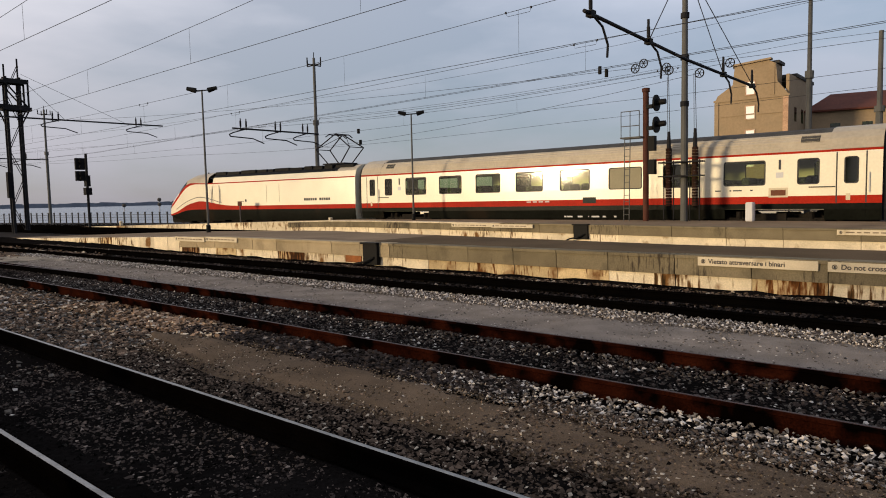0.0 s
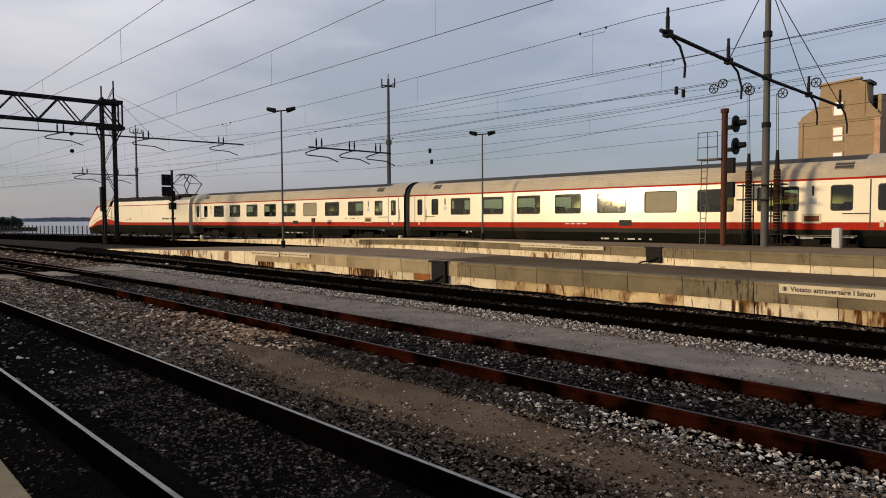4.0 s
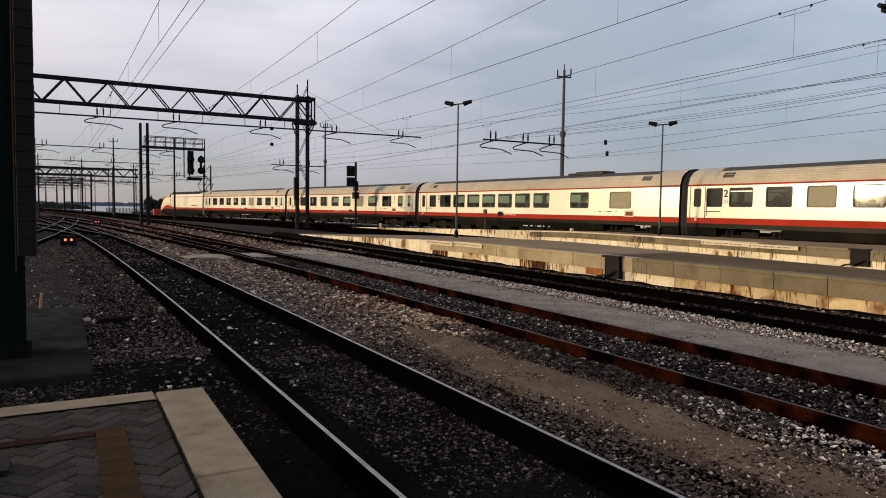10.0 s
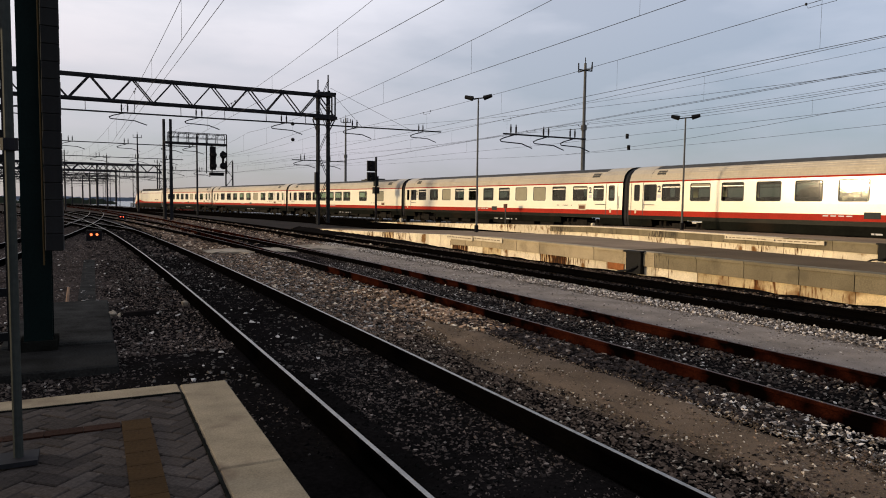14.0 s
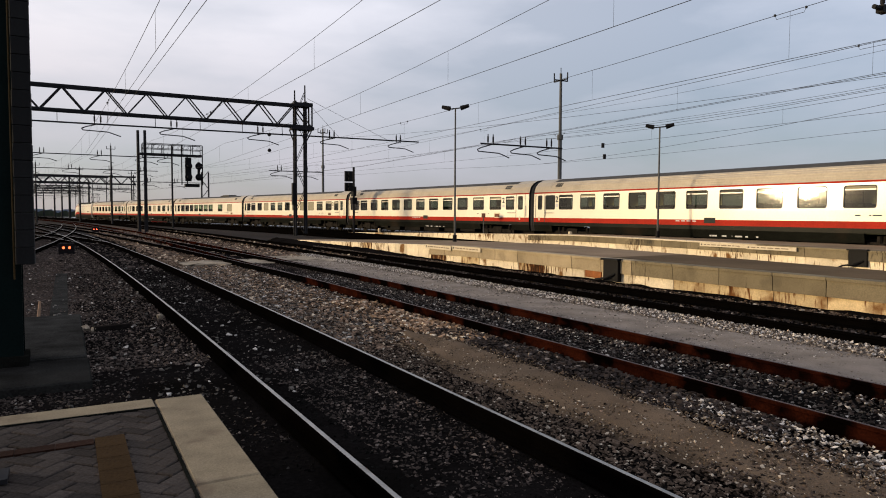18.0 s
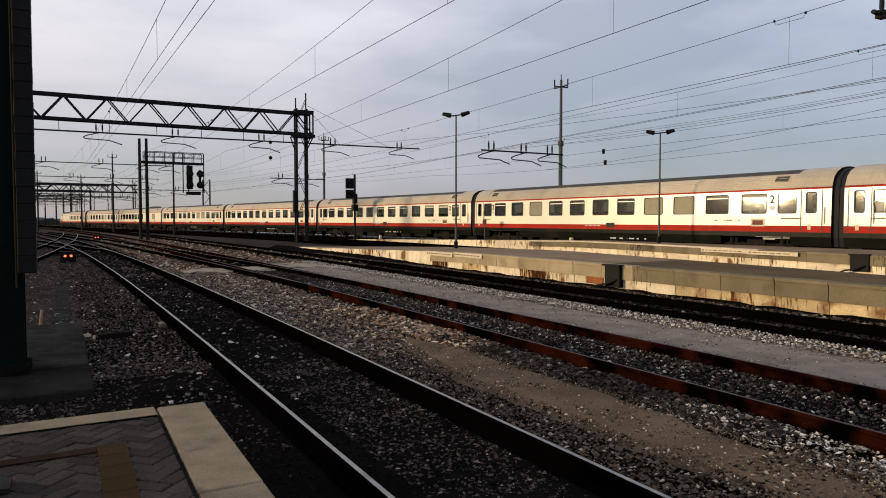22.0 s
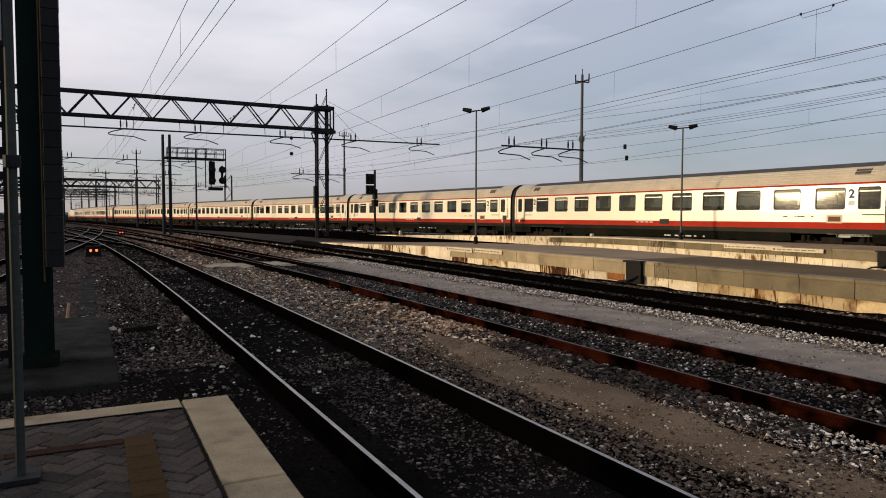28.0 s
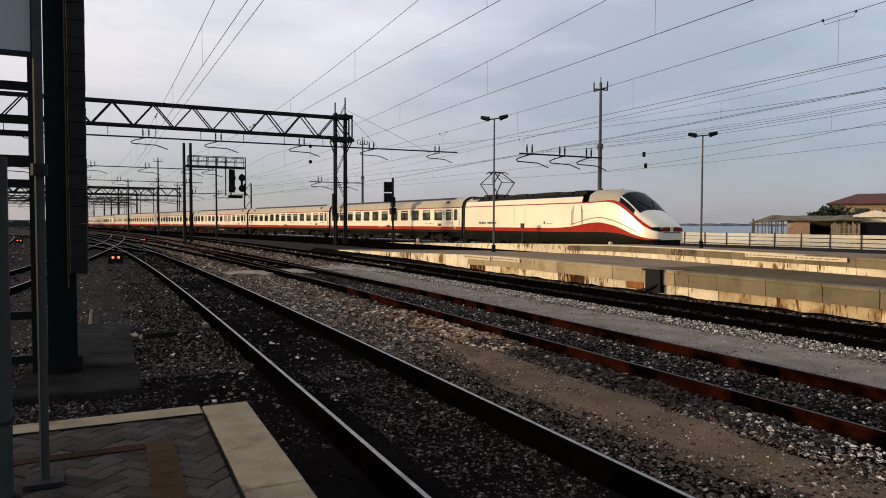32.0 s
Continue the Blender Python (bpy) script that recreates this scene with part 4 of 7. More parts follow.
def litter():
    rng = random.Random(12)
    for x, y, w in ((0.25, 12.36, 0.06), (0.36, 12.12, 0.045), (1.45, 13.09, 0.06)):
        bm = bmesh.new()
        bmesh.ops.create_icosphere(bm, subdivisions=2, radius=w, matrix=Matrix.Translation((x, y, -0.15)))
        for v in bm.verts:
            v.co += Vector((rng.uniform(-1, 1), rng.uniform(-1, 1), rng.uniform(-0.6, 0.3))) * w * 0.35
        tagged(part("paper_scrap", bm, M_SLABPALE), "crumpled whitish paper scrap on the ballast", "litter", group="litter")
    bm = bmesh.new()
    box(bm, -0.28, 0.28, -0.06, 0.06, -0.19, -0.12)
    ob = part("plank_offcut", bm, M_SLEEPER)
    ob.matrix_world = pose(0.62, 12.2, 0.01, 0, 0, 12)
    tagged(ob, "short dark plank lying on the ballast", "plank")
    bm = bmesh.new()
    tube(bm, (-0.47, 13.9, -0.25), (-0.43, 13.9, 0.14), 0.03, 0.022)
    tagged(part("wooden_stake", bm, M_BRICK), "short weathered wooden stake in the ballast", "stake")


litter()


# plain unseen wall added on the sun's side to shade the near track
bm = bmesh.new()
box(bm, -22.6, -22.2, -48, 58, -0.4, 3.3)
tagged(part("wall_west", bm, M_CONC), "plain low unseen wall added to shade the near track", "wall", kind="structure")


# ---- the train ----
# outline of a coach half, (half width, height), from the sill to the roof ridge
SIDE = [(1.33, 0.62), (1.41, 1.02), (1.415, 1.22), (1.42, 1.50), (1.42, 1.96), (1.405, 2.93), (1.395, 3.07), (1.383, 3.15), (1.25, 3.54), (1.02, 3.78), (0.68, 3.95), (0.30, 4.02), (0.0, 4.04)]


def width_at(z):
    for (w0, z0), (w1, z1) in zip(SIDE, SIDE[1:]):
        if z0 <= z <= z1:
            return w0 + (w1 - w0) * (z - z0) / (z1 - z0)
    return SIDE[0][0]


def band(bm, y0, y1, z0, z1, sign, out=0.0):
    """A strip of the coach side between two heights."""
    zs = [z0] + [z for _, z in SIDE if z0 + 0.001 < z < z1 - 0.001] + [z1]
    a = [bm.verts.new((sign * (width_at(z) + out), y0, z)) for z in zs]
    b = [bm.verts.new((sign * (width_at(z) + out), y1, z)) for z in zs]
    for k in range(len(zs) - 1):
        bm.faces.new((a[k], b[k], b[k + 1], a[k + 1]))


HALF = 13.14


def rounded(y0, y1, z0, z1, rad):
    """Outline of a rounded oblong, five points to a corner, from its upper right corner round."""
    rad = min(rad, (y1 - y0) * 0.3)
    pts = []
    for cy, cz, a0 in ((y1 - rad, z1 - rad, 0), (y0 + rad, z1 - rad, 90), (y0 + rad, z0 + rad, 180), (y1 - rad, z0 + rad, 270)):
        pts += [(cy + rad * math.cos(radians(a0 + 22.5 * i)), cz + rad * math.sin(radians(a0 + 22.5 * i))) for i in range(5)]
    return pts


def fan(bm, corner, pts, sign, out):
    """Fills the corner between a square opening and a rounded one."""
    v = [bm.verts.new((sign * (width_at(z) + out), y, z)) for y, z in [corner] + list(pts)]
    for i in range(1, len(v) - 1):
        bm.faces.new((v[0], v[i], v[i + 1]))



def coach(name, label, windows, doors, seed, number, sill, head, pane, panel, numbers):
    """A coach along y, its centre at the origin. windows: (centre, width, kind); doors: centres; sill, head: heights of the glass."""
    c = thing(name, label, "train coach", group="coaches of the train")
    rng = random.Random(seed)
    bm = bmesh.new()
    for sg in (-1, 1):
        band(bm, -HALF, HALF, 1.50, sill, sg)
        band(bm, -HALF, HALF, head, 3.07, sg)
        at = -HALF
        for a, b in sorted((y - k / 2, y + k / 2) for y, k, _ in windows):
            band(bm, at, a, sill, head, sg)
            at = b
        band(bm, at, HALF, sill, head, sg)
        for y, k, _ in windows:
            outer = rounded(y - k / 2, y + k / 2, sill, head, 0.10)
            for cy, cz, q in ((y + k / 2, head, 0), (y - k / 2, head, 1), (y - k / 2, sill, 2), (y + k / 2, sill, 3)):
                fan(bm, (cy, cz), outer[q * 5:q * 5 + 5], sg, 0.0)
    part("body", bm, M_WHITE, c)
    for y in (-HALF, HALF):
        bm = bmesh.new()
        bm.faces.new([bm.verts.new((sg * w, y * 0.9995, z)) for sg, ring in ((-1, SIDE), (1, SIDE[::-1])) for w, z in ring if w > 0])
        part("end_wall", bm, M_UNDER, c)
    for nm, z0, z1, mtl in (("red_band", 1.22, 1.50, M_RED), ("cantrail_line", 3.07, 3.15, M_RED), ("skirt", 1.03, 1.22, M_LOWER)):
        bm = bmesh.new()
        for sg in (-1, 1):
            band(bm, -HALF, HALF, z0, z1, sg, 0.001)
        part(nm, bm, mtl, c)
    # lower skirt panels, open where the bogies swing
    for y0, y1 in ((-HALF, -11.35), (-7.85, 7.85), (11.35, HALF)):
        for sg in (-1, 1):
            bm = bmesh.new()
            band(bm, y0, y1, 0.62, 1.03, sg, 0.001)
            part("skirt_panel", bm, M_LOWER, c)
    bm = bmesh.new()
    ring = [(-w, z) for w, z in SIDE if z >= 3.15] + [(w, z) for w, z in SIDE[::-1] if z >= 3.15 and w > 0]
    # shallow ribs along the roof
    for y0, y1, lift in [(-HALF, -HALF + 1.6, 0.012), (-HALF + 1.6, HALF - 1.6, 0.0), (HALF - 1.6, HALF, 0.012)]:
        a = [bm.verts.new((x * (1 + lift * 0.3), y0, z + lift)) for x, z in ring]
        b = [bm.verts.new((x * (1 + lift * 0.3), y1, z + lift)) for x, z in ring]
        for k in range(len(ring) - 1):
            bm.faces.new((a[k], b[k], b[k + 1], a[k + 1]))
    roof = part("roof", bm, M_ROOF, c)
    for sg in (-1, 1):
        for z in (3.25, 3.36, 3.48, 3.60, 3.70):
            bm = bmesh.new()
            w = width_at(z)
            tube(bm, (sg * (w + 0.004), -HALF + 1.7, z), (sg * (w + 0.004), HALF - 1.7, z), 0.012, n=4)
            part("roof_rib", bm, M_ROOF, roof)
    bm = bmesh.new()
    band(bm, -HALF + 1.65, HALF - 1.65, 3.80, 4.035, -1, 0.006)
    band(bm, -HALF + 1.65, HALF - 1.65, 3.80, 4.035, 1, 0.006)
    part("roof_walkway", bm, M_ROOFDARK, roof)
    for y in (-HALF + 2.3, HALF - 2.3):
        for sg in (-1, 1):
            bm = bmesh.new()
            band(bm, y - 0.32, y + 0.32, 3.46, 3.72, sg, 0.012)
            part("roof_vent", bm, M_ROOFDARK, roof)
    for nm, z0, z1 in (("floor", 1.0, 1.25), ("ceiling_lining", 3.0, 3.05)):
        bm = bmesh.new()
        box(bm, -1.34, 1.34, -HALF + 0.05, HALF - 0.05, z0, z1)
        part(nm, bm, M_SEAT, c)
    bm = bmesh.new()
    box(bm, -1.3, 1.3, -1.15, 1.15, 1.25, 1.72)
    part("luggage_well", bm, M_SEAT, c)
    bm = bmesh.new()
    box(bm, -0.5, 0.5, -0.16, 0.16, 1.3, 2.24)
    bmesh.ops.bevel(bm, geom=bm.edges[:], offset=0.06, segments=1, affect="EDGES")
    seat = mesh_of("seat", bm, M_SEAT)
    y = -HALF + 2.6
    while y < HALF - 2.4:
        for sg in (-0.8, 0.8):
            share("seat", seat, c, pose(sg, y, rng.uniform(-0.06, 0.06)))
        y += rng.choice((0.95, 1.0, 1.05))
    # windows
    for y, k, kind in windows:
        for sg in (-1, 1):
            win = new("window", None)
            win.parent = c
            fw = 0.045
            outer = rounded(y - k / 2, y + k / 2, sill, head, 0.10)
            inner = rounded(y - k / 2 + fw, y + k / 2 - fw, sill + 0.04, head - 0.04, 0.07)
            bm = bmesh.new()
            fo = [bm.verts.new((sg * (width_at(z) - 0.006), yy, z)) for yy, z in outer]
            fi = [bm.verts.new((sg * (width_at(z) - 0.006), yy, z)) for yy, z in inner]
            fb = [bm.verts.new((sg * (width_at(z) - 0.035), yy, z)) for yy, z in inner]
            for q in range(20):
                w2 = (q + 1) % 20
                bm.faces.new((fo[q], fo[w2], fi[w2], fi[q]))
                bm.faces.new((fi[q], fi[w2], fb[w2], fb[q]))
            share("window_frame", mesh_of("window_frame", bm, M_FRAME), win)
            bm = bmesh.new()
            band(bm, y - k / 2 + fw * 0.5, y + k / 2 - fw * 0.5, sill + 0.02, head - 0.02, sg, -0.03)
            share("pane", mesh_of("pane", bm, pane), win)
            if kind in ("split", "half") and k > 0.7:
                bm = bmesh.new()
                band(bm, y - k / 2 + fw, y + k / 2 - fw, head - 0.20, head - 0.15, sg, -0.012)
                share("window_bar", mesh_of("window_bar", bm, M_ALU), win)
            if kind in ("blind", "half"):
                bm = bmesh.new()
                band(bm, y - k / 2 + fw, y + k / 2 - fw, sill + 0.03 if kind == "blind" else head - 0.15, head - 0.03, sg, -0.022)
                share("blind", mesh_of("blind", bm, M_BLIND), win)
    # doors: dark seams, a step board, a grab rail and a door handle
    for y in doors:
        for sg in (-1, 1):
            dr = new("door", None)
            dr.parent = c
            for e in (y - 0.46, y + 0.46):
                bm = bmesh.new()
                band(bm, e - 0.022, e + 0.022, 1.24, 3.05, sg, 0.005)
                share("door_seam", mesh_of("door_seam", bm, M_FRAME), dr)
            bm = bmesh.new()
            band(bm, y - 0.45, y + 0.45, 0.72, 1.2, sg, 0.012)
            share("door_step", mesh_of("door_step", bm, M_LOWER), dr)
            bm = bmesh.new()
            tube(bm, (sg * 1.45, y - 0.56, 1.6), (sg * 1.45, y - 0.56, 2.3), 0.018)
            share("grab_rail", mesh_of("grab_rail", bm, M_GREY), dr)
            inn = y - math.copysign(1.35, y)
            bm = bmesh.new()
            tube(bm, (sg * 1.445, min(inn, y - math.copysign(0.5, y)), 1.82), (sg * 1.445, max(inn, y - math.copysign(0.5, y)), 1.82), 0.02)
            share("hand_rail", mesh_of("hand_rail", bm, M_FRAME), dr)
            bm = bmesh.new()
            band(bm, y + 0.02, y + 0.16, 1.33, 1.57, sg, 0.008)
            share("door_notice", mesh_of("door_notice", bm, M_SIGN), dr)
    # class numbers and their plates
    cu = bpy.data.curves.new("class_number", "FONT")
    cu.body, cu.size, cu.align_x = number, 0.5, "CENTER"
    cu.extrude, cu.offset = 0.002, 0.014
    tmp = bpy.data.objects.new("tmp", cu)
    me = bpy.data.meshes.new_from_object(tmp)
    bpy.data.objects.remove(tmp)
    me.materials.append(M_MARK)
    for y in numbers:
        for sg in (-1, 1):
            share("class_number", me, c, Matrix.Translation((sg * 1.425, y, 2.52)) @ Matrix(((0, 0, sg, 0), (sg, 0, 0, 0), (0, 1, 0, 0), (0, 0, 0, 1))))
            bm = bmesh.new()
            band(bm, y - 0.13, y + 0.13, 2.2, 2.4, sg, 0.004)
            part("notice_plate", bm, M_GREY, c)
    for sg in (-1, 1):
        bm = bmesh.new()
        band(bm, -10.15, -9.47, 1.46, 1.82, sg, 0.006)
        pl = part("number_board", bm, M_SIGN, c)
        bm = bmesh.new()
        band(bm, -10.07, -9.55, 1.53, 1.74, sg, 0.010)
        part("board_text", bm, M_LED, pl)
        bm = bmesh.new()
        band(bm, panel - 0.33, panel + 0.33, 1.33, 1.60, sg, 0.006)
        part("equipment_panel", bm, M_POSTDARK, c)
        for k, w in enumerate((0.10, 0.34, 0.07, 0.22)):
            bm = bmesh.new()
            band(bm, -8.9 + k * 0.4, -8.9 + k * 0.4 + w, 1.72, 1.77, sg, 0.005)
            part("lettering_bar", bm, M_MARK, c)
        for k in range(4):
            bm = bmesh.new()
            band(bm, 0.2 + k * 0.34, 0.44 + k * 0.34, 1.40, 1.45, sg, 0.005)
            part("lettering_bar", bm, M_GREY, c)
    for sg in (-1, 1):
        for k in range(7):
            bm = bmesh.new()
            band(bm, -3.2 + k * 0.42 + 0.1 * (k % 2), -3.08 + k * 0.42 + 0.13 * (k % 3), 0.69, 0.76, sg, 0.006)
            part("lettering_bar", bm, M_GREY, c)
    underside(c, HALF, (-9.6, 9.6), rng)
    # gangway bellows and buffers
    for e in (-1, 1):
        bm = bmesh.new()
        ring = [(-w * 0.93, z * 0.985) for w, z in SIDE] + [(w * 0.93, z * 0.985) for w, z in SIDE[-2::-1]]
        a = [bm.verts.new((x, e * HALF, z)) for x, z in ring]
        b = [bm.verts.new((x, e * (HALF + 0.25), z)) for x, z in ring]
        for k in range(len(ring)):
            bm.faces.new((a[k], a[(k + 1) % len(ring)], b[(k + 1) % len(ring)], b[k]))
        bm.faces.new(b)
        part("gangway", bm, M_BELLOWS, c)
        for sg in (-1, 1):
            bm = bmesh.new()
            tube(bm, (sg * 0.88, e * HALF, 1.06), (sg * 0.88, e * (HALF + 0.2), 1.06), 0.1, n=8)
            part("buffer", bm, M_UNDER, c)
    return c


def underside(c, half, pivots, rng):
    """Bogies with wheels, and equipment boxes."""
    for p in pivots:
        b = new("bogie", None)
        b.parent = c
        for sg in (-1, 1):
            bm = bmesh.new()
            box(bm, sg * 1.08 - 0.07, sg * 1.08 + 0.07, p - 1.75, p + 1.75, 0.42, 0.68)
            box(bm, sg * 1.1 - 0.1, sg * 1.1 + 0.1, p - 0.45, p + 0.45, 0.3, 0.85)
            for q in (-1.28, 1.28):
                box(bm, sg * 1.1 - 0.11, sg * 1.1 + 0.11, p + q - 0.19, p + q + 0.19, 0.3, 0.62)
                tube(bm, (sg * 1.12, p + q, 0.6), (sg * 1.12, p + q, 0.92), 0.11, n=8)
            share("bogie_frame", mesh_of("bogie_frame", bm, M_BOGIE), b)
        for q in (-1.28, 1.28):
            bm = bmesh.new()
            tube(bm, (-0.72, p + q, 0.46), (0.72, p + q, 0.46), 0.08, n=8)
            for sg in (-1, 1):
                tube(bm, (sg * 0.70, p + q, 0.46), (sg * 0.82, p + q, 0.46), 0.46, n=20)
            share("wheelset", mesh_of("wheelset", bm, M_BOGIE), b)
    bm = bmesh.new()
    box(bm, -0.62, 0.62, -half + 0.3, half - 0.3, 0.22, 0.8)
    part("centre_sill", bm, M_UNDER, c)
    y = -half + 6.2
    while y < half - 6.4:
        l = rng.uniform(1.2, 2.6)
        bm = bmesh.new()
        box(bm, -1.2, 1.2, y, min(y + l, half - 6), rng.uniform(0.32, 0.5), 0.75)
        part("equipment_box", bm, M_UNDER, c)
        y += l + rng.uniform(0.2, 0.9)


# power car: nose towards +y, tail at -y
LEN = 20.6


def power_car(name, label):
    c = thing(name, label, "train power car", group="power cars of the train")
    TIP = 0.28  # the nose ends short of the full length
    # stations from the front: distance, half width factor, roof height, sill height
    st = [(TIP, 0.62, 1.60, 0.84), (0.34, 0.70, 1.68, 0.80), (0.42, 0.76, 1.76, 0.78), (0.58, 0.82, 1.89, 0.76), (0.88, 0.89, 2.11, 0.72), (1.24, 0.935, 2.34, 0.66), (1.64, 0.96, 2.60, 0.58), (1.94, 0.97, 2.86, 0.52), (2.5, 0.99, 3.33, 0.44), (3.1, 1.0, 3.72, 0.40), (3.6, 1.0, 3.86, 0.40), (4.2, 1.0, 3.93, 0.41), (5.2, 1.0, 3.965, 0.45), (7.0, 1.0, 3.96, 0.48), (12.0, 1.0, 3.94, 0.48), (19.0, 1.0, 3.93, 0.48), (LEN, 1.0, 3.92, 0.48)]

    def red_top(u):
        return float(np.interp(u, (0, 0.5, 1.0, 1.9, 3.0, 3.8, 4.7, 5.4, 6.1, 6.9, 7.6, 8.4, 9.4), (0.90, 0.90, 0.94, 1.14, 1.54, 1.74, 1.86, 1.84, 1.77, 1.64, 1.56, 1.51, 1.48)))

    def red_low(u):
        return float(np.interp(u, (0, 0.5, 1.0, 1.9, 2.9, 4.0, 5.0, 7.0, 9.0), (0.86, 0.84, 0.82, 0.97, 1.18, 1.26, 1.26, 1.24, 1.22)))

    def cheek(u):
        return float(np.interp(u, (0, 0.25, 0.7, 1.2, 1.7, 2.3, 2.9, 3.5, 4.1, 4.8, 5.6), (1.27, 1.30, 1.40, 1.63, 1.95, 2.40, 2.80, 3.03, 3.12, 3.11, 3.08)))
    fine = []
    for (a, b) in zip(st, st[1:]):
        n = max(1, int((b[0] - a[0]) / 0.45))
        for i in range(n):
            k = i / n
            fine.append(tuple(p + (q - p) * k for p, q in zip(a, b)))
    fine.append(st[-1])
    rings = []
    for u, wf, zr, zb in fine:
        w = 1.42 * wf
        span = zr - zb
        rl, rt = min(red_low(u), zb + span * 0.5), min(red_top(u), zb + span * 0.62)
        zc0 = max(rt + 0.05, min(cheek(u), zr - 0.08))
        zc1 = zc0 + min(0.075 + 0.15 * max(0, min(1, (4.4 - u) / 1.2)) * min(1, u / 1.2), (zr - zc0) * 0.45)
        rise = zr - zc1
        pts = [(0.94, zb), (0.99, zb + (rl - zb) * 0.5), (1.0, rl), (1.0, rt), (0.998, rt + (zc0 - rt) * 0.5), (0.975, zc0), (0.965, zc1), (0.885, zc1 + rise * 0.46), (0.835, zc1 + rise * 0.57), (0.52, zc1 + rise * 0.90), (0.22, zr - 0.012), (0.0, zr)]
        rings.append((u, [(w * f, z) for f, z in pts]))

    def strip(lo, hi, u0=-1, u1=99, out=0.0, sides=(-1, 1)):
        bm = bmesh.new()
        for sg in sides:
            prev = None
            for u, ring in rings:
                if u < u0 - 1e-6 or u > u1 + 1e-6:
                    continue
                row = [bm.verts.new((sg * (x + out), LEN / 2 - u, z + (out if k > 6 else 0))) for k, (x, z) in enumerate(ring) if lo <= k <= hi]
                if prev:
                    for k in range(len(row) - 1):
                        bm.faces.new((prev[k], prev[k + 1], row[k + 1], row[k]))
                prev = row
        bmesh.ops.remove_doubles(bm, verts=bm.verts, dist=0.0005)
        return bm
    bm = strip(3, 5)
    nose = [(x, z) for x, z in rings[0][1]]
    bm.faces.new([bm.verts.new((x, LEN / 2 - TIP, z)) for x, z in nose] + [bm.verts.new((-x, LEN / 2 - TIP, z)) for x, z in nose[-2::-1]])
    tail = rings[-1][1]
    bm.faces.new([bm.verts.new((x, -LEN / 2, z)) for x, z in tail] + [bm.verts.new((-x, -LEN / 2, z)) for x, z in tail[-2::-1]])
    part("body", bm, M_WHITE, c, smooth=True)
    for sg in (-1, 1):
        part("skirt", strip(0, 2, sides=(sg,)), M_LOWER, c, smooth=True)
    for sg in (-1, 1):
        part("red_band", strip(2, 3, sides=(sg,)), M_RED, c, smooth=True)
    for sg in (-1, 1):
        bm = bmesh.new()
        prev = None
        for u, ring in rings:
            if 1.4 < u < 7.6:
                x, z = ring[3]
                top = float(np.interp(u, (1.5, 2.4, 3.3, 4.0, 4.7, 5.4, 6.1, 6.9, 7.6), (1.20, 1.58, 1.88, 2.06, 2.14, 2.10, 1.98, 1.80, 1.66)))
                row = [bm.verts.new((sg * (x + 0.006), LEN / 2 - u, top + h)) for h in (0, 0.045)]
                if prev:
                    bm.faces.new((prev[0], prev[1], row[1], row[0]))
                prev = row
        part("swoosh_line", bm, M_MARK, c)
    for sg in (-1, 1):
        part("cantrail_line", strip(5, 6, sides=(sg,)), M_RED, c)
    part("nose_top", strip(6, 11, 0, 1.65), M_WHITE, c, smooth=True)
    for sg in (-1, 1):
        part("cab_cheek", strip(6, 7, 1.63, 1.95, sides=(sg,)), M_WHITE, c, smooth=True)
        part("windscreen_pillar", strip(7, 8, 1.63, 3.12, sides=(sg,)), M_WHITE, c, smooth=True)
        part("cab_side_window", strip(6, 7, 1.93, 3.12, -0.004, (sg,)), M_SCREEN, c, "dark side window of the cab", smooth=True)
    part("windscreen", strip(8, 11, 1.63, 3.12, -0.004), M_SCREEN, c, "large raked dark windscreen", smooth=True)
    bm = bmesh.new()
    for sg in (-1, 1):
        pipe(bm, [(sg * 0.1, LEN / 2 - 1.72, 2.70), (sg * 0.5, LEN / 2 - 2.1, 2.98), (sg * 0.68, LEN / 2 - 2.5, 3.26)], 0.022, n=5)
    part("wiper", bm, M_BLACK, c)
    part("cab_roof", strip(6, 11, 3.08, 6.2), M_ROOF, c, smooth=True)
    for sg in (-1, 1):
        part("roof_shoulder", strip(6, 7, 6.1, LEN, sides=(sg,)), M_WHITE, c)
    part("roof", strip(7, 11, 6.1, LEN - 1.1), M_BLACK, c)
    part("tail_roof", strip(7, 11, LEN - 1.6, LEN, 0.004), M_ROOF, c)
    for x, u, h in ((0.5, 5.5, 0.12), (-0.4, 4.6, 0.1)):
        bm = bmesh.new()
        tube(bm, (x, LEN / 2 - u, 3.8), (x, LEN / 2 - u, 3.9 + h), 0.07, 0.05, n=8)
        part("roof_horn", bm, M_BLACK, c)
    for sg in (-1, 1):
        bm = bmesh.new()
        box(bm, sg * 1.425 - 0.006, sg * 1.425 + 0.006, LEN / 2 - 6.42, LEN / 2 - 6.39, 1.62, 2.95)
        box(bm, sg * 1.425 - 0.006, sg * 1.425 + 0.006, LEN / 2 - 7.22, LEN / 2 - 7.19, 1.62, 2.95)
        part("cab_door_seam", bm, M_FRAME, c)
        for e in (6.28, 7.32):
            bm = bmesh.new()
            tube(bm, (sg * 1.45, LEN / 2 - e, 1.7), (sg * 1.45, LEN / 2 - e, 2.7), 0.018)
            part("grab_rail", bm, M_GREY, c)
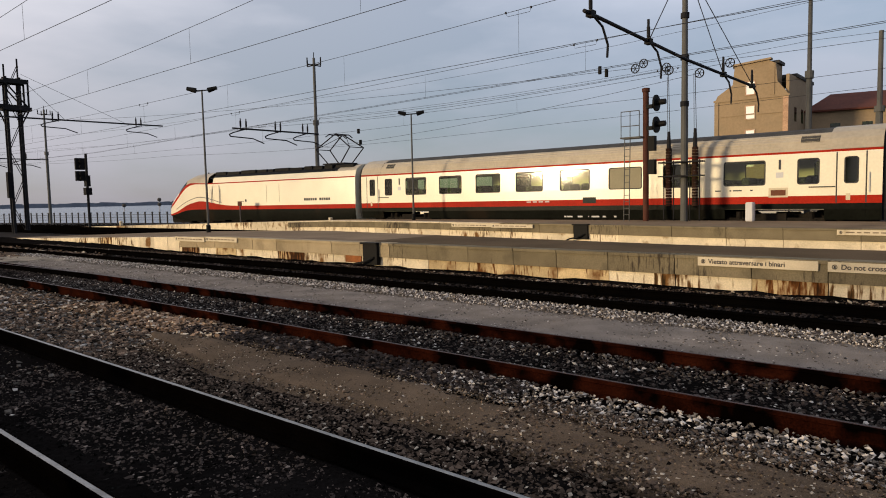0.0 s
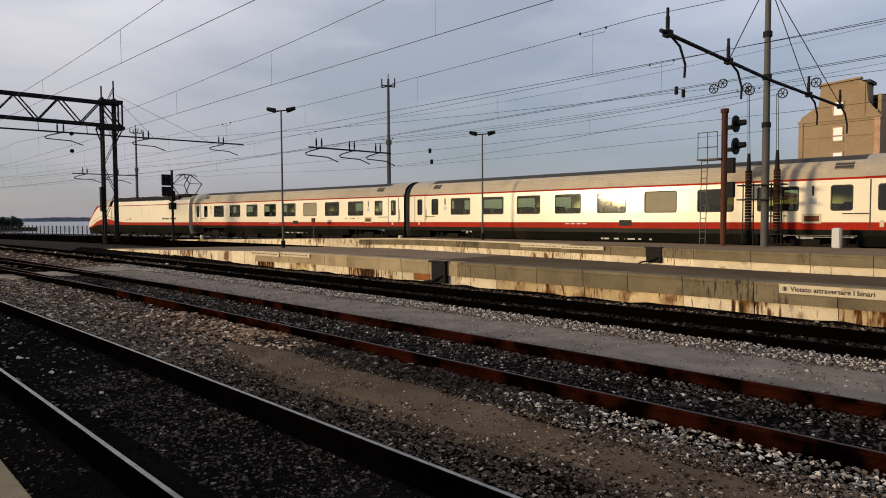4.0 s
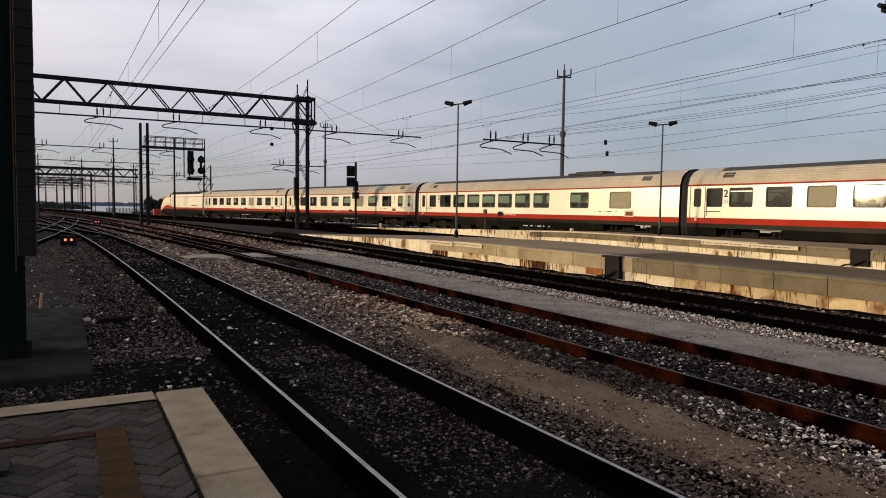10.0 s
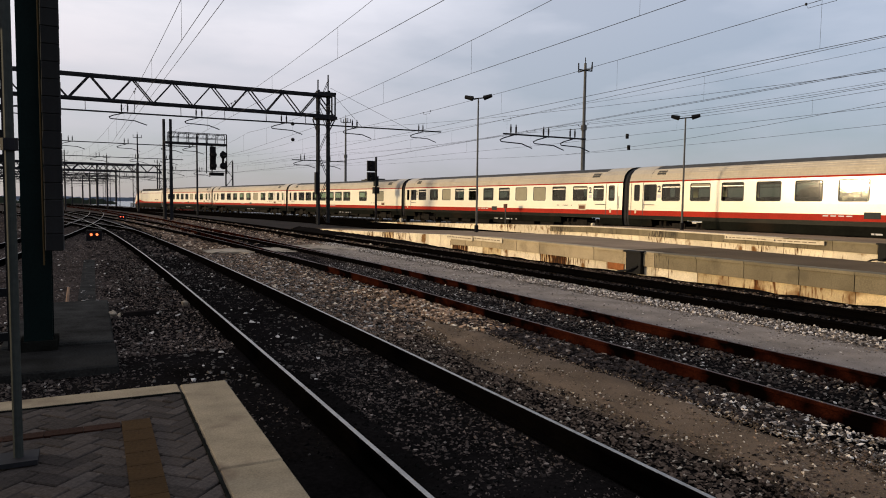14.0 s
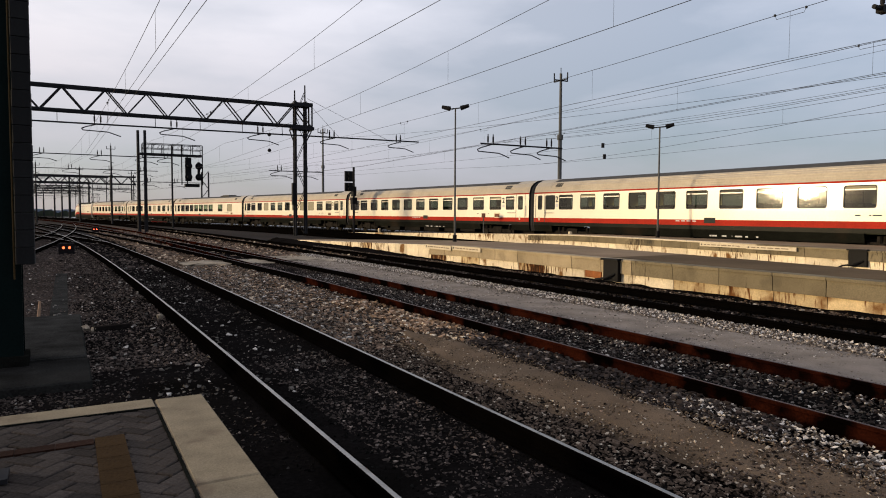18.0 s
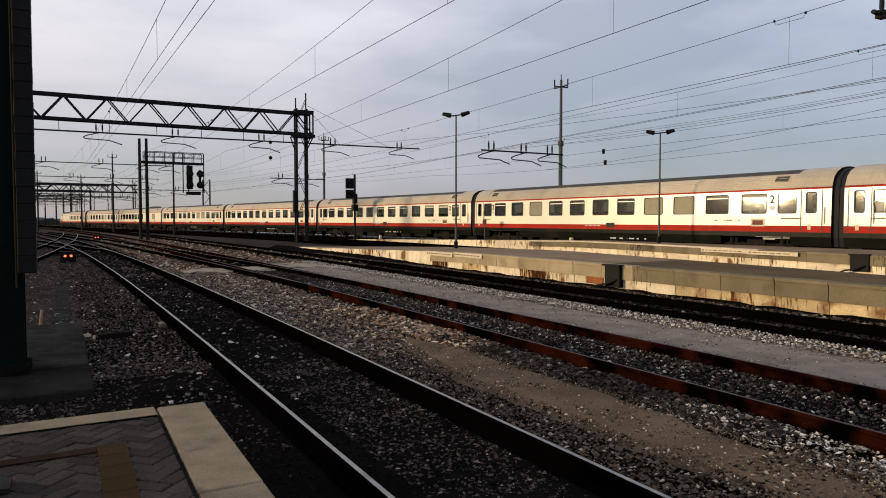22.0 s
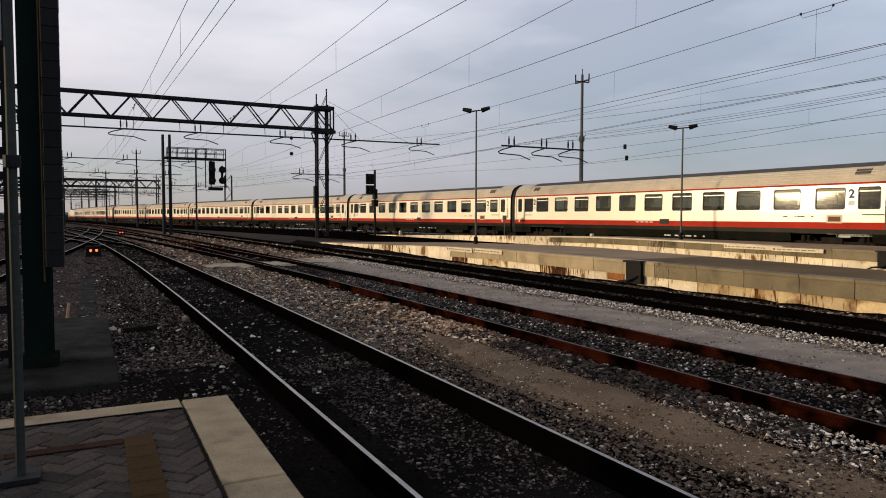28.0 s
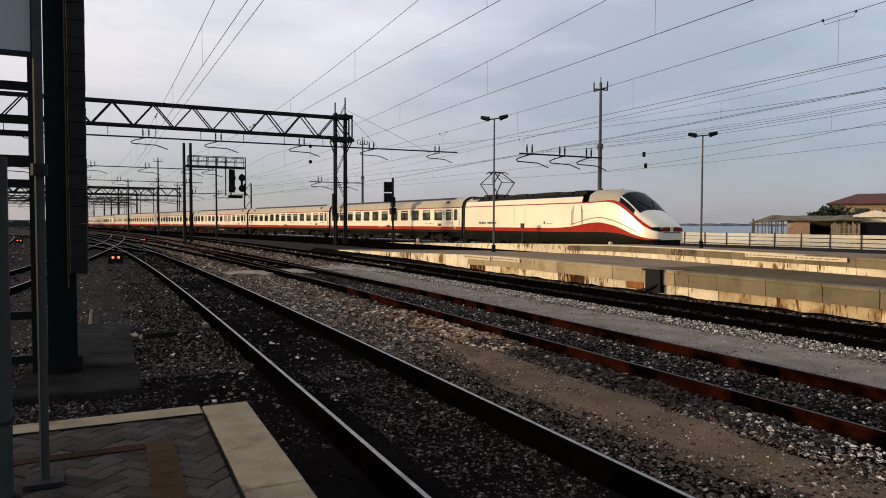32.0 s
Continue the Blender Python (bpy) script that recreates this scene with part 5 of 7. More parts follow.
        for y0, l, z0, z1 in ((9.3, 0.7, 1.76, 1.79), (10.1, 0.16, 1.74, 1.92), (12.4, 0.01, 1.7, 2.9), (13.7, 0.01, 1.7, 2.9)):
            bm = bmesh.new()
            box(bm, sg * 1.424 - 0.004, sg * 1.424 + 0.004, LEN / 2 - y0 - l, LEN / 2 - y0, z0, z1)
            part("side_marking", bm, M_MARK, c)
        for k in range(12):
            if k == 6:
                continue
            bm = bmesh.new()
            y = LEN / 2 - 16.1 - k * 0.2
            box(bm, sg * 1.424 - 0.005, sg * 1.424 + 0.005, y - 0.15, y, 1.74, 1.90)
            part("lettering_bar", bm, M_MARK, c)
        # headlights behind a dark glass lens that wraps round the nose
        def side_at(u, z):
            for (u0, r0), (u1, r1) in zip(rings, rings[1:]):
                if u0 <= u <= u1:
                    k = (u - u0) / (u1 - u0)
                    xs = []
                    for ring in (r0, r1):
                        zz, xx = [q[1] for q in ring], [q[0] for q in ring]
                        xs.append(float(np.interp(z, zz, xx)))
                    return xs[0] + (xs[1] - xs[0]) * k
        bm = bmesh.new()
        prev = None
        for i in range(10):
            u = TIP + 0.03 + i * 0.055
            mid, h = 1.45 + 0.10 * (u - TIP), 0.12 * math.sqrt(max(0.02, 1 - (i / 9.0) ** 2))
            row = [bm.verts.new((sg * (side_at(u, z) + 0.014), LEN / 2 - u + 0.014, z)) for z in (mid - h, mid, mid + h)]
            if prev:
                for k in range(2):
                    bm.faces.new((prev[k], prev[k + 1], row[k + 1], row[k]))
            prev = row
        row = [bm.verts.new((sg * 0.14, LEN / 2 - TIP + 0.014, z)) for z in (1.33, 1.45, 1.57)]
        first = [bm.verts.new((sg * (side_at(TIP + 0.03, z) + 0.014), LEN / 2 - TIP + 0.012, z)) for z in (1.33, 1.45, 1.57)]
        for k in range(2):
            bm.faces.new((row[k], row[k + 1], first[k + 1], first[k]))
        glass = part("headlight_glass", bm, M_SCREEN, c, "dark glass lens over the lamps")
        bm = bmesh.new()
        for k in range(2):
            box(bm, sg * (0.36 + 0.3 * k) - 0.12, sg * (0.36 + 0.3 * k) + 0.12, LEN / 2 - TIP - 0.05, LEN / 2 - TIP + 0.024, 1.38, 1.51)
        part("lamp", bm, M_RED, glass)
        bm = bmesh.new()
        tube(bm, (sg * 0.72, LEN / 2 - 0.8, 0.62), (sg * 0.72, LEN / 2 - 0.34, 0.62), 0.1, n=10)
        part("buffer", bm, M_UNDER, c)
    bm = bmesh.new()
    box(bm, -0.7, 0.7, LEN / 2 - TIP - 0.1, LEN / 2 - TIP + 0.012, 1.245, 1.285)
    part("nose_seam", bm, M_FRAME, c)
    # dark valance under the nose
    bm = bmesh.new()
    prev = None
    for u, k in ((0.44, 0.66), (0.62, 0.78), (1.0, 0.88), (2.0, 0.93), (3.4, 0.95)):
        row = [bm.verts.new((x * 1.42 * k, LEN / 2 - u, z)) for x, z in ((-0.94, 0.26), (-1.0, 0.9), (1.0, 0.9), (0.94, 0.26))]
        if prev:
            for q in range(4):
                bm.faces.new((prev[q], prev[(q + 1) % 4], row[(q + 1) % 4], row[q]))
        else:
            bm.faces.new(row)
        prev = row
    bm.faces.new(prev[::-1])
    part("valance", bm, M_UNDER, c)
    # roof gear: low black boxes and insulators
    rng = random.Random(5)
    y = LEN / 2 - 6.3
    while y > -LEN / 2 + 2.0:
        l = rng.uniform(0.5, 1.7)
        bm = bmesh.new()
        w = rng.uniform(0.95, 1.05)
        box(bm, -w, w, y - l, y, 3.5, 3.90 + rng.uniform(0.0, 0.045))
        bmesh.ops.bevel(bm, geom=bm.edges[:], offset=0.03, segments=1, affect="EDGES")
        part("roof_box", bm, M_BLACK, c)
        y -= l + rng.uniform(0.03, 0.2)
    # pantograph near the tail
    pan = new("pantograph", None)
    pan.parent = c
    yb = -LEN / 2 + 2.6
    for sg in (-1, 1):
        for q in (-1, 1):
            bm = bmesh.new()
            pipe(bm, [(sg * 0.5, yb + q * 0.55, 4.02), (sg * 0.62, yb + q * 1.5, 4.98), (sg * 0.35, yb + q * 0.12, 5.83)], 0.04)
            share("pantograph_arm", mesh_of("pantograph_arm", bm, M_DARKSTEEL), pan)
    for q in (-1.5, 1.5):
        bm = bmesh.new()
        tube(bm, (-0.62, yb + q, 4.98), (0.62, yb + q, 4.98), 0.025)
        share("cross_tube", mesh_of("cross_tube", bm, M_DARKSTEEL), pan)
        bm = bmesh.new()
        tube(bm, (-0.62, yb + q, 4.98), (0.42, yb + q * 0.12, 5.79), 0.018)
        share("brace", mesh_of("brace", bm, M_DARKSTEEL), pan)
    bm = bmesh.new()
    for q in (-0.28, 0.28):
        pipe(bm, [(-0.9, yb + q, 5.70), (-0.62, yb + q, 5.86), (0.62, yb + q, 5.86), (0.9, yb + q, 5.70)], 0.035)
    for sg in (-0.4, 0.4):
        tube(bm, (sg, yb - 0.28, 5.83), (sg, yb + 0.28, 5.83), 0.025)
    share("pantograph_head", mesh_of("pantograph_head", bm, M_DARKSTEEL), pan)
    bm = bmesh.new()
    box(bm, -0.6, 0.6, yb - 0.95, yb + 0.95, 3.98, 4.06)
    share("pantograph_base", mesh_of("pantograph_base", bm, M_DARKSTEEL), pan)
    underside(c, LEN / 2, (-5.8, 5.8), rng)
    return c


FIRST = [(8.75 - 2.475 * k, 1.56, "blind" if k == 5 else "plain") for k in range(8)] + [(10.87, 0.6, "plain"), (-10.82, 0.75, "plain"), (12.2, 0.46, "plain"), (-12.2, 0.46, "split")]
ENDS = [(11.5, 0.98, "plain"), (-11.2, 0.9, "split"), (12.52, 0.46, "plain"), (-12.28, 0.5, "plain")]
KINDS = ("split", "plain", "blind", "split", "split", "plain", "split", "blind", "blind", "split", "half")
OTHERS = ("split", "half", "split", "plain", "plain", "split", "split", "split", "plain", "half", "half")
SECOND = [(10.0 - 1.96 * k, 1.3, kind) for k, kind in enumerate(KINDS)] + ENDS
THIRD = [(10.0 - 1.96 * k, 1.3, kind) for k, kind in enumerate(OTHERS)] + ENDS
BISTRO = [(9.05 - 1.905 * k, 1.56, "plain") for k in range(7)] + [(12.35, 0.46, "plain"), (10.93, 0.98, "plain"), (-5.86, 1.58, "plain"), (-9.12, 1.62, "blind")]
SHELL = {
    "first": coach("first_class_coach", "ivory first class coach with red band and wide dark windows", FIRST, (12.2, -12.2), 1, "1", 1.92, 2.88, M_PANE, -1.9, (10.0, -9.85)),
    "bistro": coach("bistro_coach", "ivory coach with few windows at one end and a red band", BISTRO, (12.35,), 2, "2", 1.92, 2.88, M_PANE, 1.9, (10.0,)),
    "second": coach("second_class_coach", "ivory second class coach with some tan blinds drawn", SECOND, (12.5, -12.3), 3, "2", 2.03, 2.96, M_PANEDARK, -0.6, (10.83, -10.5)),
    "third": coach("second_class_coach", "ivory second class coach with dark split windows", THIRD, (12.5, -12.3), 4, "2", 2.03, 2.96, M_PANEDARK, -0.6, (10.83, -10.5)),
}
# raised dark plant on the roof of the bistro coach
for y0, y1, h in ((-6.9, -4.6, 0.14), (-4.6, -3.9, 0.07)):
    bm = bmesh.new()
    box(bm, -0.55, 0.55, y0, y1, 3.96, 4.05 + h)
    bmesh.ops.bevel(bm, geom=bm.edges[:], offset=0.03, segments=1, affect="EDGES")
    part("roof_plant", bm, M_ROOFDARK, SHELL["bistro"])
ORDER = ["first", "first", "bistro", "second", "third", "third", "second", "third", "third"]
COACHES, used = [], set()
for kind in ORDER:
    if kind in used:
        COACHES.append(copy_thing(SHELL[kind], Matrix()))
    else:
        COACHES.append(SHELL[kind])
        used.add(kind)
LEAD = power_car("power_car", "white streamlined power car with red swoosh and dark roof")
REAR = copy_thing(LEAD, Matrix())
PITCH = 26.8
RUN_T = [0, 2, 5, 8, 10, 12, 14, 18, 21, 23, 25, 28, 29, 31, 32]
RUN_A = [30.42, 44.64, 66.45, 89.32, 104.98, 121.06, 137.36, 170.66, 195.89, 212.54, 229.67, 255.45, 264.04, 282.15, 291.05]
RUN = np.polyfit(RUN_T, RUN_A, 6)


def run_at(t):
    """How far the joint behind the leading power car has come."""
    return float(np.polyval(RUN, t))


def ride(ob, centre, pivot, flip=False):
    """Key a car whose centre rides at a length behind the first joint, on two pivots."""
    rows = []
    for i in range(0, 65):
        t = i * 0.5
        a = run_at(t) + centre
        f, b = train_at(a + pivot), train_at(a - pivot)
        m = (f + b) / 2
        yaw = math.degrees(math.atan2(-(f.x - b.x), f.y - b.y))
        rows.append((t, pose(m.x, m.y, 0, 0, 0, yaw + (180 if flip else 0))))
    walk(ob, rows)


# ---- overhead line: gantry, masts, arms, wires ----
GS = 57.2  # where the great gantry stands


def lattice_truss(bm, x0, x1, y, z0, z1, depth, panel, r=0.085, rd=0.058):
    for yy in (y - depth / 2, y + depth / 2):
        for z in (z0, z1):
            box(bm, x0, x1, yy - r, yy + r, z - r, z + r)
        n = int(round((x1 - x0) / panel))
        p = (x1 - x0) / n
        for k in range(n):
            a = x0 + k * p
            tube(bm, (a, yy, z0), (a + p / 2, yy, z1), rd, n=4)
            tube(bm, (a + p / 2, yy, z1), (a + p, yy, z0), rd, n=4)
    n = int((x1 - x0) / panel)
    for k in range(n + 1):
        a = x0 + k * (x1 - x0) / n
        tube(bm, (a, y - depth / 2, z0), (a, y + depth / 2, z0), rd * 0.8, n=4)


def lattice_leg(bm, x, y, z0, z1, w, r=0.065, rung=1.35):
    for dx in (-w / 2, w / 2):
        for dy in (-0.22, 0.22):
            tube(bm, (x + dx, y + dy, z0), (x + dx, y + dy, z1), r, n=6)
    z, k = z0, 0
    while z < z1 - w:
        for dy in (-0.22, 0.22):
            a, b = (x - w / 2, x + w / 2) if k % 2 else (x + w / 2, x - w / 2)
            tube(bm, (a, y + dy, z), (b, y + dy, z + w * rung), 0.03, n=4)
        z += w * rung
        k += 1


def registration(parent, x, y, z, way=1, material=None):
    """Two insulator stubs on the arm and a drooping steady arm under it."""
    for d in (0.0, 0.42):
        bm = bmesh.new()
        tube(bm, (x + d, y, z - 0.08), (x + d, y, z + 0.66), 0.035, n=6)
        tube(bm, (x + d, y, z + 0.12), (x + d, y, z + 0.5), 0.06, n=8)
        part("insulator", bm, M_DARKSTEEL, parent)
    bm = bmesh.new()
    pipe(bm, [(x + 0.35, y, z - 0.02), (x - way * 0.55, y, z - 0.28), (x - way * 0.85, y, z - 0.42), (x - way * 0.75, y, z - 0.54), (x + way * 0.9, y, z - 0.60), (x + way * 1.75, y, z - 0.88)], 0.038)
    part("steady_arm", bm, M_DARKSTEEL, parent)


def great_gantry():
    g = thing("catenary_gantry", "dark steel lattice gantry spanning several tracks", "gantry")
    bm = bmesh.new()
    lattice_truss(bm, -13.0, 18.6, GS, 9.15, 10.9, 0.9, 2.75, 0.088, 0.062)
    part("truss_beam", bm, M_DARKSTEEL, g)
    bm = bmesh.new()
    lattice_leg(bm, 17.75, GS, -0.3, 11.3, 0.9, 0.105, 2.3)
    part("lattice_leg", bm, M_DARKSTEEL, g)
    bm = bmesh.new()
    tube(bm, (-12.9, GS, -0.3), (-12.9, GS, 11.0), 0.14, n=8)
    part("pole_leg", bm, M_DARKSTEEL, g)
    for x, top in ((17.3, 12.2), (18.2, 12.7)):
        bm = bmesh.new()
        tube(bm, (x, GS, 11.0), (x, GS, top), 0.06)
        part("finial_post", bm, M_DARKSTEEL, g)
    bm = bmesh.new()
    box(bm, 17.0, 18.85, GS - 0.55, GS + 0.55, 8.85, 9.12)
    part("bracket_plate", bm, M_DARKSTEEL, g)
    bm = bmesh.new()
    for yy in (-0.45, 0.45):
        tube(bm, (18.68, GS + yy, 8.9), (18.68, GS + yy, 11.1), 0.07, n=6)
    part("end_post", bm, M_DARKSTEEL, g)
    bm = bmesh.new()
    for yy in (-0.4, 0.4):
        tube(bm, (17.3, GS + yy, 7.9), (16.95, GS + yy, 8.9), 0.06, n=4)
        tube(bm, (18.2, GS + yy, 7.9), (18.7, GS + yy, 8.9), 0.06, n=4)
    part("knee_brace", bm, M_DARKSTEEL, g)
    bm = bmesh.new()
    box(bm, 17.1, 18.75, GS - 0.5, GS + 0.5, 10.95, 11.15)
    part("bracket_plate", bm, M_DARKSTEEL, g)
    bm = bmesh.new()
    box(bm, 16.95, 17.2, GS - 0.5, GS - 0.1, 2.4, 4.3)
    part("switch_box", bm, M_BLACK, g)
    bm = bmesh.new()
    pipe(bm, [(-9.0, GS - 0.6, 8.2), (10.0, GS - 0.6, 8.28), (28.9, GS - 0.6, 8.4)], 0.06)
    part("cross_arm", bm, M_DARKSTEEL, g)
    for k in range(8):
        x = -7 + k * 3.3
        bm = bmesh.new()
        tube(bm, (x, GS - 0.45, 8.25), (x, GS - 0.3, 9.15), 0.03, n=4)
        part("hanger", bm, M_DARKSTEEL, g)
    for x in (-5.0, 2.0, 7.3, 14.0, 20.2, 26.6):
        registration(g, x, GS - 0.6, 8.3, 1)
    for z in (8.25, 6.95):
        bm = bmesh.new()
        bmesh.ops.create_icosphere(bm, subdivisions=2, radius=0.16, matrix=Matrix.Translation((14.95, GS - 0.6, z)))
        part("insulator_ball", bm, M_BLACK, g, smooth=True)
    bm = bmesh.new()
    tube(bm, (18.4, GS, 11.6), (26.4, GS + 0.3, 8.4), 0.015, n=4)
    tube(bm, (18.4, GS, 11.3), (21.5, GS + 0.3, 8.4), 0.015, n=4)
    part("stay_wire", bm, M_WIRE, g)


great_gantry()


def mast(x, y, top, arm=None, arm_z=6.5, arms=(), antenna=False, r=0.13, material=None, label="grey steel catenary mast beside the track", base=-0.25):
    m = thing("catenary_mast", label, "mast", group="catenary masts")
    mtl = material or M_GALV
    bm = bmesh.new()
    tube(bm, (x, y, base), (x, y, top * 0.62), r, r * 0.9, n=10)
    tube(bm, (x, y, top * 0.62), (x, y, top), r * 0.72, r * 0.6, n=10)
    part("pole", bm, mtl, m)
    bm = bmesh.new()
    tube(bm, (x, y, top * 0.60), (x, y, top * 0.63), r * 1.35, n=10)
    part("collar", bm, mtl, m)
    if antenna:
        for dy, dx in ((0.75, 0), (-0.75, 0), (0, 0.6), (0, -0.6)):
            bm = bmesh.new()
            pipe(bm, [(x, y, top - 0.5), (x + dx, y + dy, top - 0.5), (x + dx, y + dy, top - 0.05)], 0.045)
            part("horn_bracket", bm, M_DARKSTEEL, m)
        bm = bmesh.new()
        tube(bm, (x, y, top), (x, y, top + 0.4), 0.03)
        part("finial", bm, M_DARKSTEEL, m)
    if arm:
        bm = bmesh.new()
        tube(bm, (arm[0], y - 0.12, arm_z), (arm[1], y - 0.12, arm_z), 0.055)
        part("cross_arm", bm, M_DARKSTEEL, m)
        for a in arms:
            registration(m, a, y - 0.12, arm_z, 1)
    return m


mast(31.5, 39.1, 11.9, (24.6, 31.6), 6.5, (25.2, 27.9, 30.2), True, 0.16)
mast(27.0, 78.0, 11.8, (20.5, 27.1), 6.6, (21.5, 24.6), True, 0.15)
mast(32.0, 7.15, 10.6, r=0.13)
mast(32.0, 4.62, 7.9, r=0.14, label="grey steel post with a bracket beside the train track")
mast(6.3, 117.0, 12.0, (-9, 13), 8.3, (-5, 0.5, 6.0, 10.5), True, 0.16, M_DARKSTEEL)
lm = thing("lattice_mast", "dark steel lattice mast with a cross arm", "mast")
bm = bmesh.new()
lattice_leg(bm, 20.3, 117.5, -0.3, 8.4, 1.1, 0.09)
part("lattice_leg", bm, M_DARKSTEEL, lm)
bm = bmesh.new()
tube(bm, (9, 117.3, 6.6), (20.3, 117.3, 6.6), 0.055)
part("cross_arm", bm, M_DARKSTEEL, lm)
for x in (11.5, 15.5):
    registration(lm, x, 117.3, 6.6, 1)
mast(1.1, 228.0, 12.2, None, 0, (), False, 0.35, M_DARKSTEEL)
mast(-4.5, 140.0, 10.5, (-12, -4.4), 6.8, (-10, -6), True, 0.15, M_DARKSTEEL)
mast(12.5, 160.0, 10.5, (4, 12.6), 6.8, (6, 10), True, 0.16, M_DARKSTEEL)
mast(-14.5, 70.0, 10.5, (-14.6, -6), 6.8, (-12, -8), True, 0.15, M_DARKSTEEL)
mast(-9.0, 185.0, 10.5, (-14.6, 0), 6.8, (-12, -4), False, 0.2, M_DARKSTEEL)
mast(5.5, 205.0, 10.5, (-3, 5.5), 6.8, (0, 3), False, 0.2, M_DARKSTEEL)
mast(2.5, 150.0, 10.5, (-4, 2.6), 6.8, (-2, 1), True, 0.17, M_DARKSTEEL)
mast(-8.5, 118.0, 10.5, (-13, -2), 6.8, (-11, -5), True, 0.15, M_DARKSTEEL)
mast(-11.0, 152.0, 10.5, (-16, -5), 6.8, (-14, -8), True, 0.17, M_DARKSTEEL)
mast(-1.0, 262.0, 11.0, None, 0, (), False, 0.28, M_DARKSTEEL)
mast(-15.0, 250.0, 11.0, None, 0, (), False, 0.28, M_DARKSTEEL)
mast(-3.5, 290.0, 11.0, None, 0, (), False, 0.3, M_DARKSTEEL)
mast(-8.0, 330.0, 11.0, None, 0, (), False, 0.3, M_DARKSTEEL)
mast(-20.5, 310.0, 11.0, None, 0, (), False, 0.3, M_DARKSTEEL)


def far_gantry(y, x0, x1, z=9.2):
    g = thing("catenary_gantry", "distant dark lattice gantry over the tracks", "gantry", group="distant gantries")
    bm = bmesh.new()
    lattice_truss(bm, x0, x1, y, z, z + 1.65, 0.9, 2.9, 0.16, 0.12)
    part("truss_beam", bm, M_DARKSTEEL, g)
    for x in (x0, x1):
        bm = bmesh.new()
        lattice_leg(bm, x, y, -0.3, z + 2.2, 0.9, 0.1)
        part("lattice_leg", bm, M_DARKSTEEL, g)
    bm = bmesh.new()
    tube(bm, (x0, y, z - 1.2), (x1, y, z - 1.2), 0.08)
    part("cross_arm", bm, M_DARKSTEEL, g)
    for k in range(5):
        registration(g, x0 + 2 + (x1 - x0 - 4) * k / 4, y, z - 1.2, 1)


far_gantry(168, -28, 14.0, 8.0)
far_gantry(200, -32, 10)
far_gantry(236, -36, 7)
far_gantry(270, -41, 5)
far_gantry(305, -46, 4)


def arm_span(y, x0, x1, z, xs):
    g = thing("cross_span", "thin steel cross arm with steady arms over tracks", "catenary arm", group="cross spans")
    bm = bmesh.new()
    tube(bm, (x0, y, z), (x1, y, z), 0.055)
    part("cross_arm", bm, M_DARKSTEEL, g)
    for x in (x0, x1):
        bm = bmesh.new()
        tube(bm, (x, y, -0.3), (x, y, z + 1.6), 0.13, 0.1, n=8)
        part("pole", bm, M_DARKSTEEL, g)
    for x in xs:
        registration(g, x, y, z, 1)


arm_span(92.0, -15, 11.9, 8.6, (-9, -2.5, 3.5, 8.5, 11.0))


def signal_portal():
    g = thing("signal_bridge", "dark signal bridge with hanging colour light signals", "signal bridge")
    for x, y in ((6.05, 69.6), (6.62, 69.3)):
        bm = bmesh.new()
        tube(bm, (x, y, -0.3), (x, y, 9.4), 0.17, 0.13, n=8)
        part("pole", bm, M_DARKSTEEL, g)
    bm = bmesh.new()
    box(bm, 6.1, 11.7, 69.0, 70.1, 7.12, 7.3)
    part("deck", bm, M_DARKSTEEL, g)
    bm = bmesh.new()
    for y in (69.0, 70.1):
        tube(bm, (6.4, y, 8.2), (11.7, y, 8.2), 0.035)
        tube(bm, (6.4, y, 7.75), (11.7, y, 7.75), 0.03)
        for k in range(7):
            tube(bm, (6.4 + k * 0.88, y, 7.3), (6.4 + k * 0.88, y, 8.2), 0.035)
        for k in range(12):
            tube(bm, (6.4 + k * 0.44, y, 7.75), (6.62 + k * 0.44, y, 8.2), 0.018, n=4)
    part("railing", bm, M_DARKSTEEL, g)
    for x, z0, z1, half in ((10.4, 4.75, 7.0, 0.27), (11.35, 4.95, 6.6, 0.1)):
        s = new("signal_head", None)
        s.parent = g
        bm = bmesh.new()
        box(bm, x - half, x + half, 68.95, 69.2, z0, z1)
        share("backboard", mesh_of("backboard", bm, M_BLACK), s)
        for zc in (5.15, 6.2):
            bm = bmesh.new()
            tube(bm, (x, 68.85, zc), (x, 68.93, zc), 0.34, n=18)
            tube(bm, (x, 68.5, zc + 0.05), (x, 68.85, zc), 0.17, n=10)
            share("lamp_hood", mesh_of("lamp_hood", bm, M_BLACK), s)
    bm = bmesh.new()
    box(bm, 10.1, 11.4, 68.9, 69.6, 4.2, 4.5)
    tube(bm, (10.35, 69.35, 4.5), (10.35, 69.35, 7.2), 0.06)
    for px in (9.85, 11.75):
        tube(bm, (px, 69.35, 4.4), (px, 69.35, 8.2), 0.055)
    part("signal_cage", bm, M_BLACK, g)


signal_portal()


def wire(bm, pts, r):
    strand(bm, [tuple(p) for p in pts], r)


